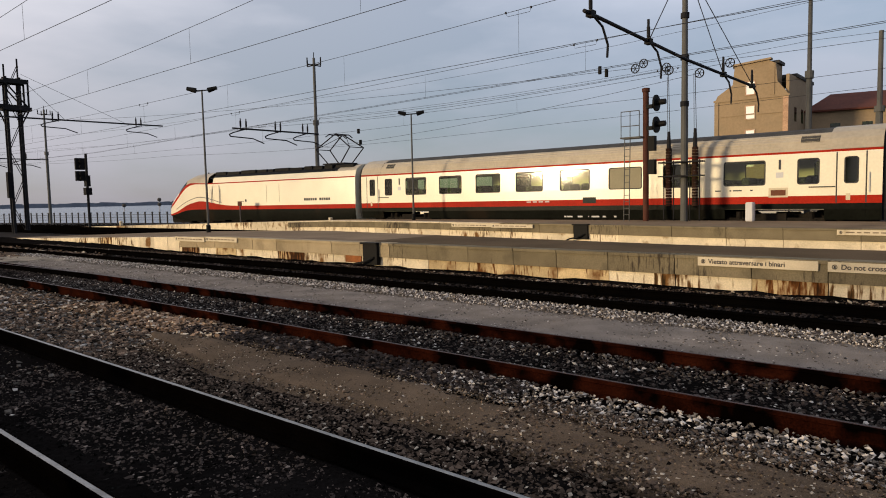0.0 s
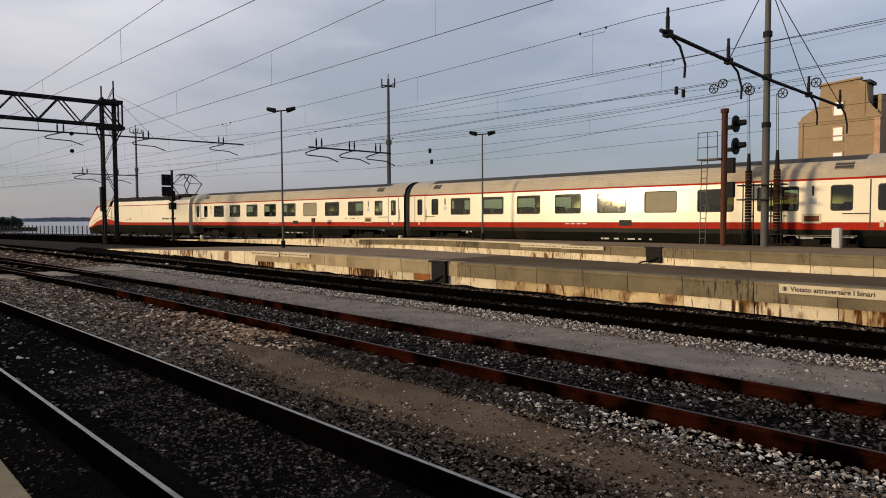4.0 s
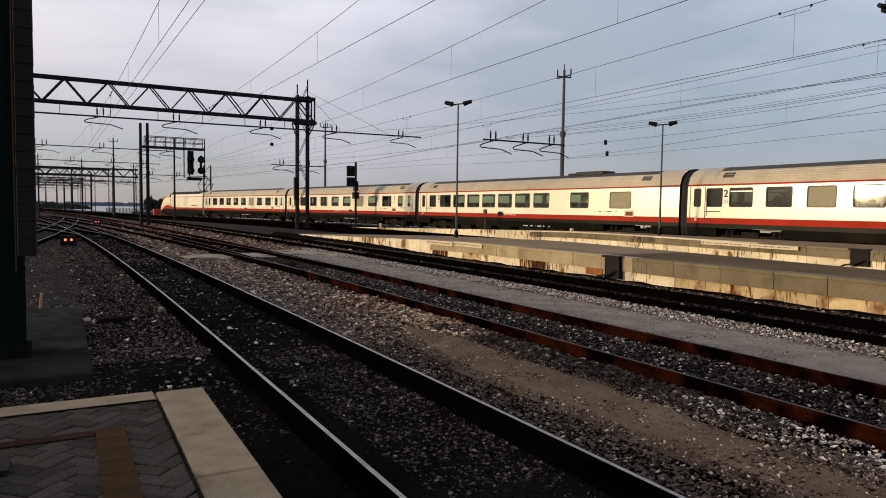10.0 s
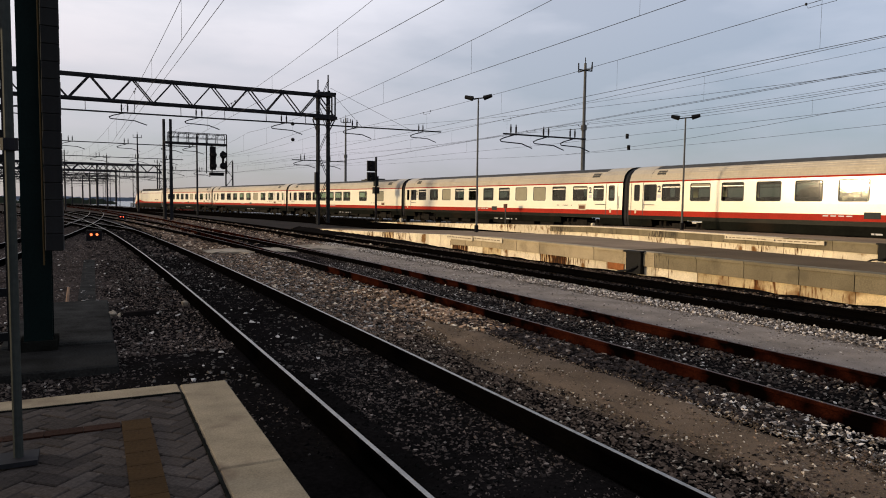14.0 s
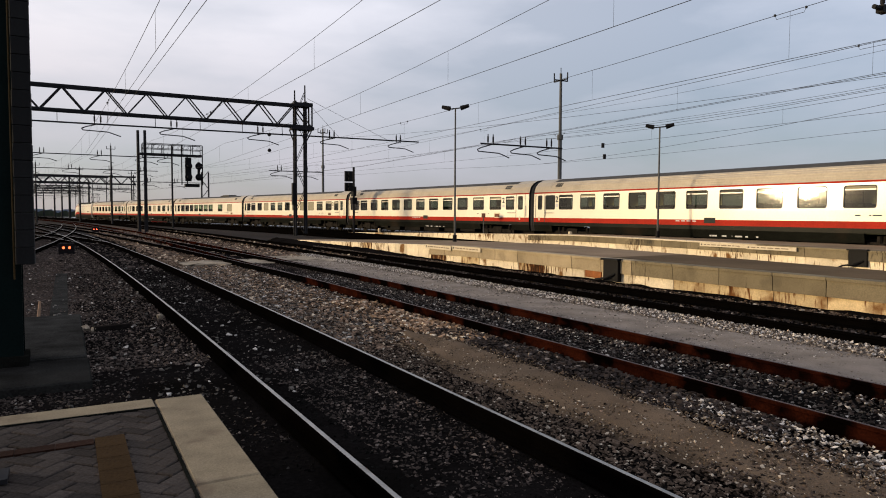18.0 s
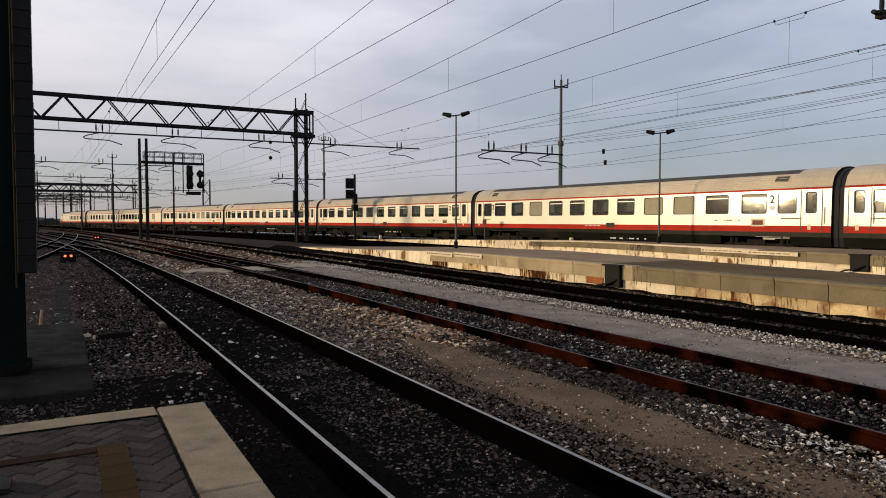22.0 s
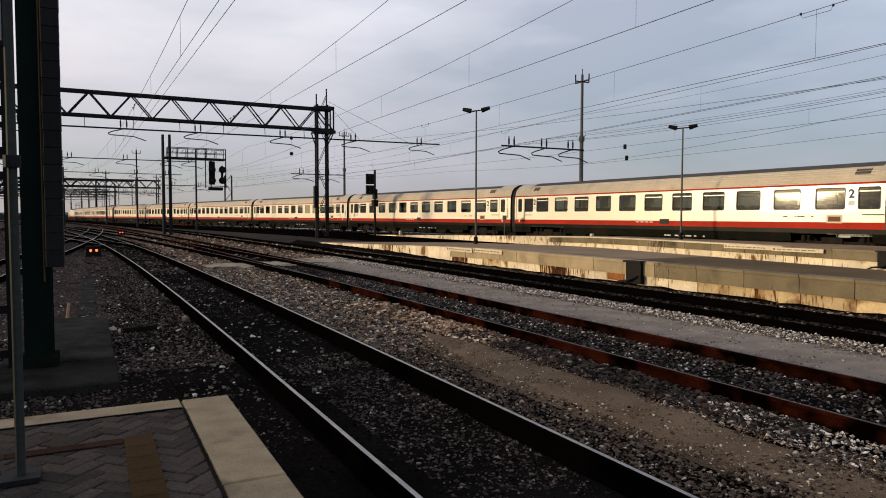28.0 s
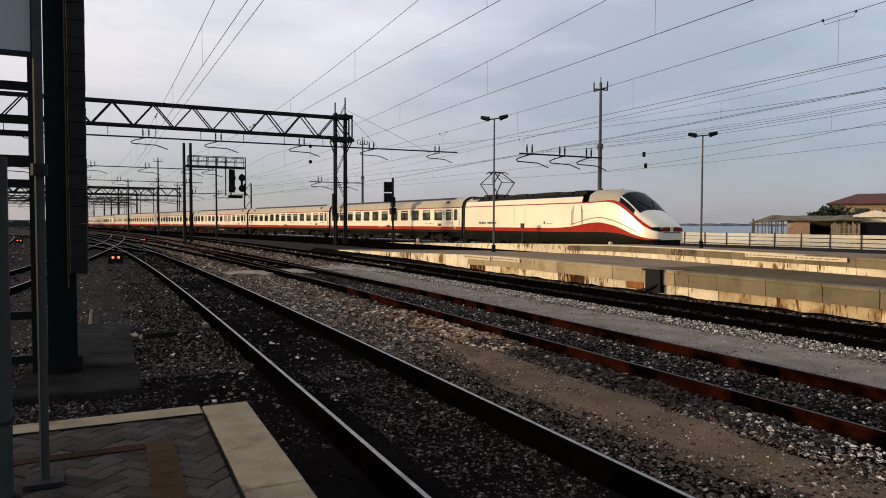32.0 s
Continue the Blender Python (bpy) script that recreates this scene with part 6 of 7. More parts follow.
def catenary(xfn, supports, label, low=5.97, twin=0.0, r=0.008, rise=1.45, sag=0.6):
    """Contact wire, messenger and droppers from support to support."""
    c = thing("overhead_wires", label, "overhead wires", group="overhead wires")
    for s0, s1 in zip(supports, supports[1:]):
        x0, x1 = xfn(s0), xfn(s1)
        bm = bmesh.new()
        wire(bm, [(x0, s0, low), (x1, s1, low)], r)
        if twin:
            wire(bm, [(x0 + twin, s0, low), (x1 + twin, s1, low)], r)
        part("contact_wire", bm, M_WIRE, c)
        pts = []
        for k in range(13):
            q = k / 12
            pts.append((x0 + (x1 - x0) * q, s0 + (s1 - s0) * q, low + rise - 4 * sag * q * (1 - q)))
        bm = bmesh.new()
        wire(bm, pts, r * 1.05)
        part("messenger_wire", bm, M_WIRE, c)
        at, count = s0 + 1.7, 0
        while at < s1 - 1:
            q = (at - s0) / (s1 - s0)
            x, top = x0 + (x1 - x0) * q, low + rise - 4 * sag * q * (1 - q)
            bm = bmesh.new()
            wire(bm, [(x, at, top), (x, at, low)], r * 0.55)
            part("dropper", bm, M_WIRE, c)
            if count % 3 == 0 and at < GS:
                bm = bmesh.new()
                for e in (-0.45, 0.45):
                    bmesh.ops.create_uvsphere(bm, u_segments=6, v_segments=4, radius=0.04, matrix=Matrix.Translation((x - e * (x1 - x0) / (s1 - s0), at - e, top)))
                wire(bm, [(x, at - 0.45, top - 0.01), (x, at - 0.4, top - 0.12), (x, at + 0.4, top - 0.12), (x, at + 0.45, top - 0.01)], r * 0.8)
                part("jumper_clamp", bm, M_WIRE, c)
            count += 1
            at += 7.75
    return c


SUP = [-38.0, 10.0, GS, 92.0, 117.0, 168.0, 236.0, 305.0]


def over(x10, xg, far):
    """Wire place: pinned at the near mast and the gantry, following a track beyond."""
    def fn(s):
        if s <= GS:
            return x10 + (xg - x10) * (s - 10) / (GS - 10)
        return xg + far(s) - far(GS)
    return fn


catenary(over(2.38, 1.3, lambda s: track_x(T1, s)), SUP, "contact and messenger wires above the bright track", twin=0.27)
catenary(over(6.62, 5.92, lambda s: track_x(T2, s)), SUP, "contact and messenger wires above the rusty track", rise=1.33, sag=0.68)
catenary(over(10.89, 11.45, lambda s: track_x(T3, s)), SUP, "contact and messenger wires above the platform track", rise=1.43, sag=0.58)
catenary(over(17.28, 16.6, lambda s: track_x(T3, s) - 0.05 * (s - GS)), SUP, "contact and messenger wires between two platforms", rise=1.33, sag=0.38)
catenary(over(21.2, 23.3, lambda s: track_x(T3, s) - 0.05 * (s - GS)), SUP, "contact and messenger wires between two platforms", twin=0.2, rise=0.95, sag=0.02)
TW = [-38.0, 10.4, 39.1, 78.0, 117.0, 168.0, 236.0, 305.0]
OVERTRAIN = catenary(lambda s: train_side(s) + 1.42, TW, "contact and messenger wires above the train", low=5.95, rise=1.2, sag=0.35)
catenary(lambda s: track_x(-6.2, s), SUP[1:], "contact and messenger wires above a side track")
for x, z in ((train_side(31.6) + 1.42, 5.95), (28.92, 5.28)):
    bm = bmesh.new()
    tube(bm, (x, 31.6, z - 0.14), (x, 31.6, z + 0.14), 0.10, n=8)
    part("line_insulator", bm, M_BLACK, OVERTRAIN, "small black insulator")


def feeder(pts, label, r=0.0075):
    c = thing("feeder_wire", label, "overhead wires", group="feeder wires")
    bm = bmesh.new()
    for a, b in zip(pts, pts[1:]):
        a, b = Vector(a), Vector(b)
        q = [a.lerp(b, k / 8) - Vector((0, 0, 4 * 0.35 * (k / 8) * (1 - k / 8))) for k in range(9)]
        wire(bm, q, r)
    part("wire", bm, M_WIRE, c)


feeder([(33.0, -30, 9.6), (31.6, 7.1, 9.4), (31.3, 39.1, 9.0), (27, 78, 9.0), (18.6, 117.5, 9.0)], "long black feeder wire behind the train")
feeder([(33.4, -30, 8.2), (32.4, 7.1, 8.0), (31.8, 39.1, 7.7), (27.3, 78, 7.7), (18.8, 117.5, 8.0)], "long black feeder wire behind the train")

for a, b in (((26.0, 12.15, 6.72), (20.2, GS, 8.3)), ((26.55, 10.95, 6.56), (25.2, 39.0, 6.5)), ((27.6, 8.94, 6.7), (30.2, 39.0, 7.1)), ((26.9, 9.86, 6.33), (29.6, 39.0, 5.3))):
    feeder([a, b], "taut wire from a pulley on the mast to the next support", 0.008)
for px, py, pz in ((25.0, 13.12, 6.65), (25.0, 12.83, 6.5)):
    bm = bmesh.new()
    tube(bm, (px, py, pz - 0.15), (px, py, pz + 0.15), 0.07, n=8)
    part("line_insulator", bm, M_BLACK, OVERTRAIN, "small black insulator")
feeder([(34.5, -30, 7.4), (33.5, 20, 5.75), (32, 60, 6.2), (25, 100, 7.2)], "thin wire strung behind the train", 0.008)

# ---- mast with the cross beam, weights and pulleys ----
PB = 0.58


def cross_mast():
    m = thing("tensioning_mast", "grey steel mast with a black cross beam and tension weights", "mast")
    x, y = 26.8, 10.4
    bm = bmesh.new()
    tube(bm, (x, y, PB), (x, y, 5.2), 0.145, 0.135, n=12)
    tube(bm, (x, y, 5.2), (x, y, 10.8), 0.125, 0.10, n=12)
    part("pole", bm, M_GALV, m)
    for z in (5.2, 7.0, 8.6):
        bm = bmesh.new()
        tube(bm, (x, y, z - 0.1), (x, y, z + 0.1), 0.165, n=12)
        part("collar", bm, M_DARKSTEEL, m)
    bm = bmesh.new()
    tube(bm, (18.5, y - 0.2, 7.18), (26.6, y - 0.2, 6.83), 0.06, n=8)
    tube(bm, (26.6, y - 0.2, 6.83), (35.0, y - 0.2, 6.72), 0.06, n=8)
    part("cross_beam", bm, M_DARKSTEEL, m)
    for bx in (18.9, 23.0, 30.6, 34.6):
        z = 7.18 - 0.35 * (bx - 18.5) / 8.1 if bx < 26.6 else 6.83 - 0.11 * (bx - 26.6) / 8.4
        bm = bmesh.new()
        tube(bm, (bx, y - 0.2, z), (bx, y - 0.2, z + 0.75), 0.05)
        tube(bm, (bx, y - 0.2, z + 0.15), (bx, y - 0.2, z + 0.5), 0.06, n=8)
        part("insulator", bm, M_DARKSTEEL, m)
        bm = bmesh.new()
        pipe(bm, [(bx + 0.1, y - 0.2, z), (bx + 0.75, y - 0.2, z - 0.25), (bx + 1.1, y - 0.2, z - 0.75), (bx + 1.05, y - 0.2, z - 1.15)], 0.038)
        part("steady_arm", bm, M_DARKSTEEL, m)
        bm = bmesh.new()
        box(bm, bx - 0.13, bx + 0.16, y - 0.3, y - 0.1, z - 0.1, z + 0.1)
        part("clamp", bm, M_BLACK, m)
    # pulleys
    for px, py, pz in ((26.0, 12.09, 6.7), (26.2, 11.83, 6.89), (26.5, 11.02, 6.66), (26.55, 10.93, 6.54), (26.9, 9.86, 6.33), (27.6, 8.94, 6.69)):
        bm = bmesh.new()
        for k in range(12):
            a, b = 2 * math.pi * k / 12, 2 * math.pi * (k + 1) / 12
            tube(bm, (px, py + 0.17 * math.cos(a), pz + 0.17 * math.sin(a)), (px, py + 0.17 * math.cos(b), pz + 0.17 * math.sin(b)), 0.024, n=4)
        for k in range(3):
            a = math.pi * k / 3
            tube(bm, (px, py - 0.17 * math.cos(a), pz - 0.17 * math.sin(a)), (px, py + 0.17 * math.cos(a), pz + 0.17 * math.sin(a)), 0.016, n=4)
        part("pulley", bm, M_DARKSTEEL, m)
    # weight stacks and their cables
    for py, z0, z1 in ((10.95, 1.2, 4.15), (9.9, 1.2, 4.2)):
        w = new("weight_stack", None)
        w.parent = m
        bm = bmesh.new()
        tube(bm, (26.6, py, z1 - 0.75), (26.6, py, z1), 0.09, 0.055, n=8)
        share("weight_rod", mesh_of("weight_rod", bm, M_DARKSTEEL), w)
        z = z0
        bm = bmesh.new()
        tube(bm, (0, 0, 0), (0, 0, 0.10), 0.12, n=12)
        me = mesh_of("weight_disc", bm, M_RUSTDARK)
        while z < z1 - 0.75:
            share("weight_disc", me, w, pose(26.6, py, z))
            z += 0.115
        bm = bmesh.new()
        tube(bm, (26.55, py - 0.06, z1), (26.5, py - 0.02, 6.4), 0.012, n=4)
        tube(bm, (26.65, py + 0.06, z1), (26.55, py + 0.05, 6.3), 0.012, n=4)
        share("weight_cable", mesh_of("weight_cable", bm, M_WIRE), w)
    bm = bmesh.new()
    for z in (2.35, 2.9):
        box(bm, 26.35, 26.85, 9.6, 11.3, z, z + 0.05)
    for py in (9.72, 10.1, 10.75, 11.15):
        tube(bm, (26.6, py, 0.6), (26.6, py, 3.0), 0.025)
    part("weight_guide", bm, M_DARKSTEEL, m)
    bm = bmesh.new()
    for tx, ty, tz in ((23.0, 10.2, 6.98), (30.6, 10.2, 6.8), (34.6, 10.2, 6.8)):
        tube(bm, (x, y, 10.6), (tx, ty, tz), 0.018, n=4)
    part("stay_wire", bm, M_WIRE, m)


cross_mast()


def mast_signal():
    g = thing("mast_signal", "rusty signal post with black round signal heads and ladder", "railway signal")
    x, y = 26.8, 12.0
    bm = bmesh.new()
    tube(bm, (x, y, PB), (x, y, 5.95), 0.12, n=10)
    part("post", bm, M_RUSTPOLE, g)
    bm = bmesh.new()
    tube(bm, (x, y, 5.85), (x, y, 6.0), 0.16, n=10)
    part("post_cap", bm, M_RUSTPOLE, g)
    for z in (5.37, 4.5):
        s = new("signal_head", None)
        s.parent = g
        bm = bmesh.new()
        tube(bm, (x + 0.07, y - 0.38, z), (x + 0.07, y - 0.45, z), 0.33, n=20)
        share("backboard", mesh_of("backboard", bm, M_BLACK), s)
        bm = bmesh.new()
        tube(bm, (x + 0.07, y - 0.45, z + 0.02), (x + 0.07, y - 0.80, z + 0.03), 0.13, 0.11, n=10)
        share("lamp_hood", mesh_of("lamp_hood", bm, M_BLACK), s)
        bm = bmesh.new()
        box(bm, x - 0.1, x + 0.1, y - 0.3, y, z - 0.2, z - 0.05)
        share("bracket", mesh_of("bracket", bm, M_BLACK), s)
    for z0, z1 in ((3.45, 4.05), (2.5, 3.1)):
        bm = bmesh.new()
        box(bm, x - 0.1, x + 0.14, y - 0.4, y - 0.12, z0, z1)
        part("relay_box", bm, M_BLACK, g)
    bm = bmesh.new()
    box(bm, x - 0.3, x + 0.3, y + 0.1, y + 1.0, 4.0, 4.06)
    for dy in (0.15, 0.55, 0.95):
        tube(bm, (x - 0.3, y + dy, 4.0), (x - 0.3, y + dy, 5.1), 0.018)
    tube(bm, (x - 0.3, y + 0.15, 5.1), (x - 0.3, y + 0.95, 5.1), 0.018)
    tube(bm, (x - 0.3, y + 0.15, 4.5), (x - 0.3, y + 0.95, 4.5), 0.018)
    part("service_platform", bm, M_GALV, g)
    ladder = new("ladder", None)
    ladder.parent = g
    bm = bmesh.new()
    for dx in (0.62, 0.86):
        tube(bm, (x - 0.25, y + dx, PB), (x - 0.25, y + dx - 0.05, 4.0), 0.02)
    share("ladder_rail", mesh_of("ladder_rail", bm, M_GALV), ladder)
    bm = bmesh.new()
    tube(bm, (0, -0.12, 0), (0, 0.12, 0), 0.013, n=5)
    me = mesh_of("rung", bm, M_GALV)
    for k in range(12):
        share("rung", me, ladder, pose(x - 0.25, y + 0.73, 0.85 + k * 0.27))


mast_signal()


def colour_signal():
    g = thing("colour_signal", "black two-panel colour light signal on a dark post", "railway signal")
    x, y = 23.35, 58.9
    bm = bmesh.new()
    tube(bm, (x, y, -0.1), (x, y, 6.0), 0.1, n=8)
    part("post", bm, M_DARKSTEEL, g)
    for z0, z1 in ((4.65, 5.6), (3.75, 4.55)):
        s = new("signal_head", None)
        s.parent = g
        bm = bmesh.new()
        box(bm, x - 0.95, x - 0.22, y - 0.3, y - 0.1, z0, z1)
        share("backboard", mesh_of("backboard", bm, M_BLACK), s)
        for k in (0.25, 0.75):
            bm = bmesh.new()
            tube(bm, (x - 0.58, y - 0.55, z0 + (z1 - z0) * k), (x - 0.58, y - 0.3, z0 + (z1 - z0) * k), 0.15, n=10)
            share("lamp_hood", mesh_of("lamp_hood", bm, M_BLACK), s)
    for z0, z1, w in ((3.3, 4.2, 0.16), (2.6, 3.2, 0.25)):
        bm = bmesh.new()
        box(bm, x - w, x + w * 0.9, y - 0.3, y + 0.25, z0, z1)
        part("relay_box", bm, M_BLACK, g)


colour_signal()


def platform_lamp(x, y, z0, top):
    g = thing("platform_lamp", "slim grey lamp post with two spotlight heads", "lamp post", group="platform lamps")
    bm = bmesh.new()
    tube(bm, (x, y, z0), (x, y, top), 0.055, 0.036, n=10)
    part("pole", bm, M_GALV, g)
    bm = bmesh.new()
    tube(bm, (x, y, z0), (x, y, z0 + 0.35), 0.10, n=10)
    part("base_sleeve", bm, M_BLACK, g)
    bm = bmesh.new()
    tube(bm, (x - 0.3, y + 0.35, top), (x + 0.3, y - 0.35, top + 0.05), 0.03)
    part("bracket", bm, M_DARKSTEEL, g)
    for sg in (-1, 1):
        bm = bmesh.new()
        c = Vector((x + sg * 0.32, y - sg * 0.38, top + 0.06))
        tube(bm, c + Vector((-0.14 * sg, 0.16 * sg, -0.03)), c + Vector((0.12 * sg, -0.14 * sg, 0.07)), 0.12, 0.085, n=10)
        part("lamp_head", bm, M_BLACK, g)


platform_lamp(16.6, 28.6, 0.36, 6.8)
platform_lamp(26.15, 24.6, PB, 6.1)


def dwarf_signal(x, y, z, material, label):
    g = thing("dwarf_signal", label, "ground signal", group="dwarf signals")
    bm = bmesh.new()
    box(bm, x - 0.32, x + 0.32, y, y + 0.3, -0.25, z + 0.32)
    part("housing", bm, M_BLACK, g)
    for dx in (-0.12, 0.12):
        bm = bmesh.new()
        tube(bm, (x + dx, y - 0.06, z + 0.12), (x + dx, y + 0.01, z + 0.12), 0.055, n=12)
        part("lens", bm, material, g, "glowing signal lens")


dwarf_signal(0.0, 35.0, 0.0, M_LAMP_W, "small black ground signal with two warm lights")
dwarf_signal(2.4, 71.5, 0.0, M_LAMP_R, "small black ground signal with two red lights")
dwarf_signal(-7.8, 71.5, 0.0, M_LAMP_O, "small black ground signal with two orange lights")


# ---- platform fittings ----
def text_on(parent, words, x, y, z, size):
    cu = bpy.data.curves.new("words", "FONT")
    cu.body, cu.size, cu.extrude, cu.offset = words, size, 0.001, size * 0.022
    tmp = bpy.data.objects.new("tmp", cu)
    me = bpy.data.meshes.new_from_object(tmp)
    bpy.data.objects.remove(tmp)
    me.materials.append(M_INK)
    share("words", me, parent, Matrix.Translation((x, y, z)) @ Matrix(((0, 0, -1, 0), (-1, 0, 0, 0), (0, 1, 0, 0), (0, 0, 0, 1))))


def edge_sign(x, y0, y1, z0, z1, words=None, group="platform edge signs"):
    s = thing("edge_sign", "long white warning sign on the platform face", "sign", group=group)
    bm = bmesh.new()
    box(bm, x - 0.02, x, y1, y0, z0, z1)
    part("board", bm, M_SIGN, s)
    h = z1 - z0
    bm = bmesh.new()
    yc, zc = y0 - 0.1, (z0 + z1) / 2
    inner = [bm.verts.new((x - 0.024, yc - 0.029 * math.cos(2 * math.pi * k / 16), zc + 0.029 * math.sin(2 * math.pi * k / 16))) for k in range(16)]
    outer = [bm.verts.new((x - 0.024, yc - 0.041 * math.cos(2 * math.pi * k / 16), zc + 0.041 * math.sin(2 * math.pi * k / 16))) for k in range(16)]
    for k in range(16):
        bm.faces.new((inner[k], outer[k], outer[(k + 1) % 16], inner[(k + 1) % 16]))
    pict = part("pictogram", bm, M_INK, s)
    bm = bmesh.new()
    box(bm, x - 0.026, x - 0.02, y0 - 0.115, y0 - 0.085, z0 + h * 0.35, z0 + h * 0.65)
    part("pictogram_bar", bm, M_INK, pict)
    if words:
        text_on(s, words, x - 0.023, y0 - 0.19, z0 + h * 0.28, h * 0.72)
    else:
        rng = random.Random(int(y0 * 10))
        y = y0 - 0.22
        while y > y1 + 0.3:
            l = rng.uniform(0.10, 0.3)
            bm = bmesh.new()
            box(bm, x - 0.024, x - 0.02, y - l, y, z0 + h * 0.40, z0 + h * 0.62)
            part("text_bar", bm, M_INKPALE, s)
            y -= l + 0.06


edge_sign(12.55, 4.58, 2.60, 0.385, 0.545, "Vietato attraversare i binari")
edge_sign(12.55, 2.46, 0.45, 0.385, 0.545, "Do not cross")
edge_sign(12.54, 23.9, 21.85, 0.36, 0.52)
edge_sign(12.54, 21.75, 19.8, 0.40, 0.55)
edge_sign(22.42, 4.2, 2.2, 0.40, 0.55)
edge_sign(22.42, 2.0, 0.0, 0.40, 0.55)
edge_sign(p2_lo(18.9) - 0.30, 20.0, 17.7, 0.40, 0.55)
edge_sign(p2_lo(16.5) - 0.27, 17.5, 15.4, 0.40, 0.55)


def niche(x, y0, y1, z0, z1, label):
    n = thing("junction_niche", label, "cabinet", group="junction niches")
    bm = bmesh.new()
    box(bm, x - 0.09, x + 0.05, y0, y1, z0, z1)
    part("cabinet_body", bm, M_BLACK, n)
    bm = bmesh.new()
    box(bm, x - 0.16, x + 0.05, y0 - 0.04, y1 + 0.04, z1, z1 + 0.05)
    part("cabinet_lid", bm, M_BLACK, n)
    bm = bmesh.new()
    pipe(bm, [(x - 0.1, y0 + 0.1, z0 + 0.2), (x - 0.2, y0 + 0.35, z0 + 0.08), (x - 0.22, y0 + 0.7, z0 + 0.02), (x - 0.12, y0 + 1.0, z0 - 0.1)], 0.03)
    part("cable", bm, M_BLACK, n)


niche(12.56, 13.06, 13.6, -0.02, 0.53, "black junction cabinet sunk in the platform edge")
niche(p2_lo(13) - 0.06, 12.7, 13.3, 0.02, 0.56, "black junction cabinet sunk in the platform edge")


def cover_plate():
    """A rusty plate let into the foot of the platform wall."""
    bm = bmesh.new()
    box(bm, 12.585, 12.63, 13.8, 14.45, 0.0, 0.27)
    bmesh.ops.bevel(bm, geom=bm.edges[:], offset=0.01, segments=1, affect="EDGES")
    tagged(part("cover_plate", bm, mat("rusty_ochre_plate", (0.22, 0.075, 0.02), 0.85, vary=0.4, scale=6, fine=50, dirt=(0.06, 0.025, 0.01), amount=0.4)), "rusty ochre cover plate in the foot of the platform", "plate")


cover_plate()


def small_posts():
    bm = bmesh.new()
    box(bm, 27.0, 27.3, 7.86, 8.14, PB, PB + 0.72)
    bmesh.ops.bevel(bm, geom=bm.edges[:], offset=0.03, segments=2, affect="EDGES")
    tagged(part("equipment_cabinet", bm, M_GREY), "small light grey cabinet on the platform", "cabinet")
    for x, y, z0, h in ((25.8, 40.4, 0.40, 1.38),):
        g = thing("marker_post", "short pale marker post with a small plate", "post", group="marker posts")
        bm = bmesh.new()
        tube(bm, (x, y, z0), (x, y, z0 + h), 0.04)
        part("post", bm, M_GALV, g)
        bm = bmesh.new()
        box(bm, x - 0.05, x + 0.02, y - 0.2, y + 0.2, z0 + h - 0.3, z0 + h)
        part("plate", bm, M_RUSTPOLE, g)
    for x, y, z0 in ((26.4, 31.7, 0.32), (24.2, 55.0, 0.05)):
        bm = bmesh.new()
        box(bm, x - 0.1, x + 0.1, y - 0.1, y + 0.1, z0, z0 + 0.38)
        bmesh.ops.bevel(bm, geom=bm.edges[:], offset=0.03, segments=1, affect="EDGES")
        tagged(part("bollard", bm, M_SIGN), "short whitish bollard on the platform", "bollard", group="bollards")


small_posts()


# ---- near posts on the left ----
def weight_column():
    g = thing("tension_column", "dark green steel column with a hanging stack of tension weights", "column")
    bm = bmesh.new()
    for x0, x1, y0, y1 in ((-0.77, -0.47, 9.40, 9.44), (-0.77, -0.47, 9.70, 9.74), (-0.64, -0.60, 9.44, 9.70)):
        box(bm, x0, x1, y0, y1, -0.3, 8.0)
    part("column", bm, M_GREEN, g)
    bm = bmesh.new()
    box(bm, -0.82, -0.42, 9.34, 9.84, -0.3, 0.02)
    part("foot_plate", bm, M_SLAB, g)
    bm = bmesh.new()
    box(bm, -0.95, -0.86, 9.56, 9.66, -0.3, 5.2)
    part("side_rail", bm, M_BLACK, g)
    for z, w in ((3.78, 0.05), (3.37, 0.05), (2.97, 0.05), (2.8, 0.03), (2.47, 0.07), (2.2, 0.05), (0.6, 0.05), (0.06, 0.05)):
        bm = bmesh.new()
        box(bm, -1.75, -0.95, 9.57, 9.63, z - w, z + w)
        part("rung", bm, M_BLACK, g)
    rng = random.Random(3)
    bm = bmesh.new()
    box(bm, -0.095, 0.095, -0.095, 0.095, 0.0, 0.197)
    bmesh.ops.bevel(bm, geom=bm.edges[:], offset=0.008, segments=1, affect="EDGES")
    me = mesh_of("weight_block", bm, mat("cast_weight", (0.006, 0.006, 0.0062), 0.9, vary=0.3, scale=4, fine=30, per=0.3))
    z = 1.12
    while z < 7:
        share("weight_block", me, g, pose(-0.417, 9.25, z, 0, 0, rng.uniform(-2, 2)))
        z += 0.2
    bm = bmesh.new()
    tube(bm, (-0.53, 9.2, 0.95), (-0.53, 9.2, 8), 0.011)
    part("guide_rod", bm, mat("brass_rod", (0.05, 0.032, 0.012), 0.6, 0.2, vary=0.3, spec=0.1), g)


weight_column()


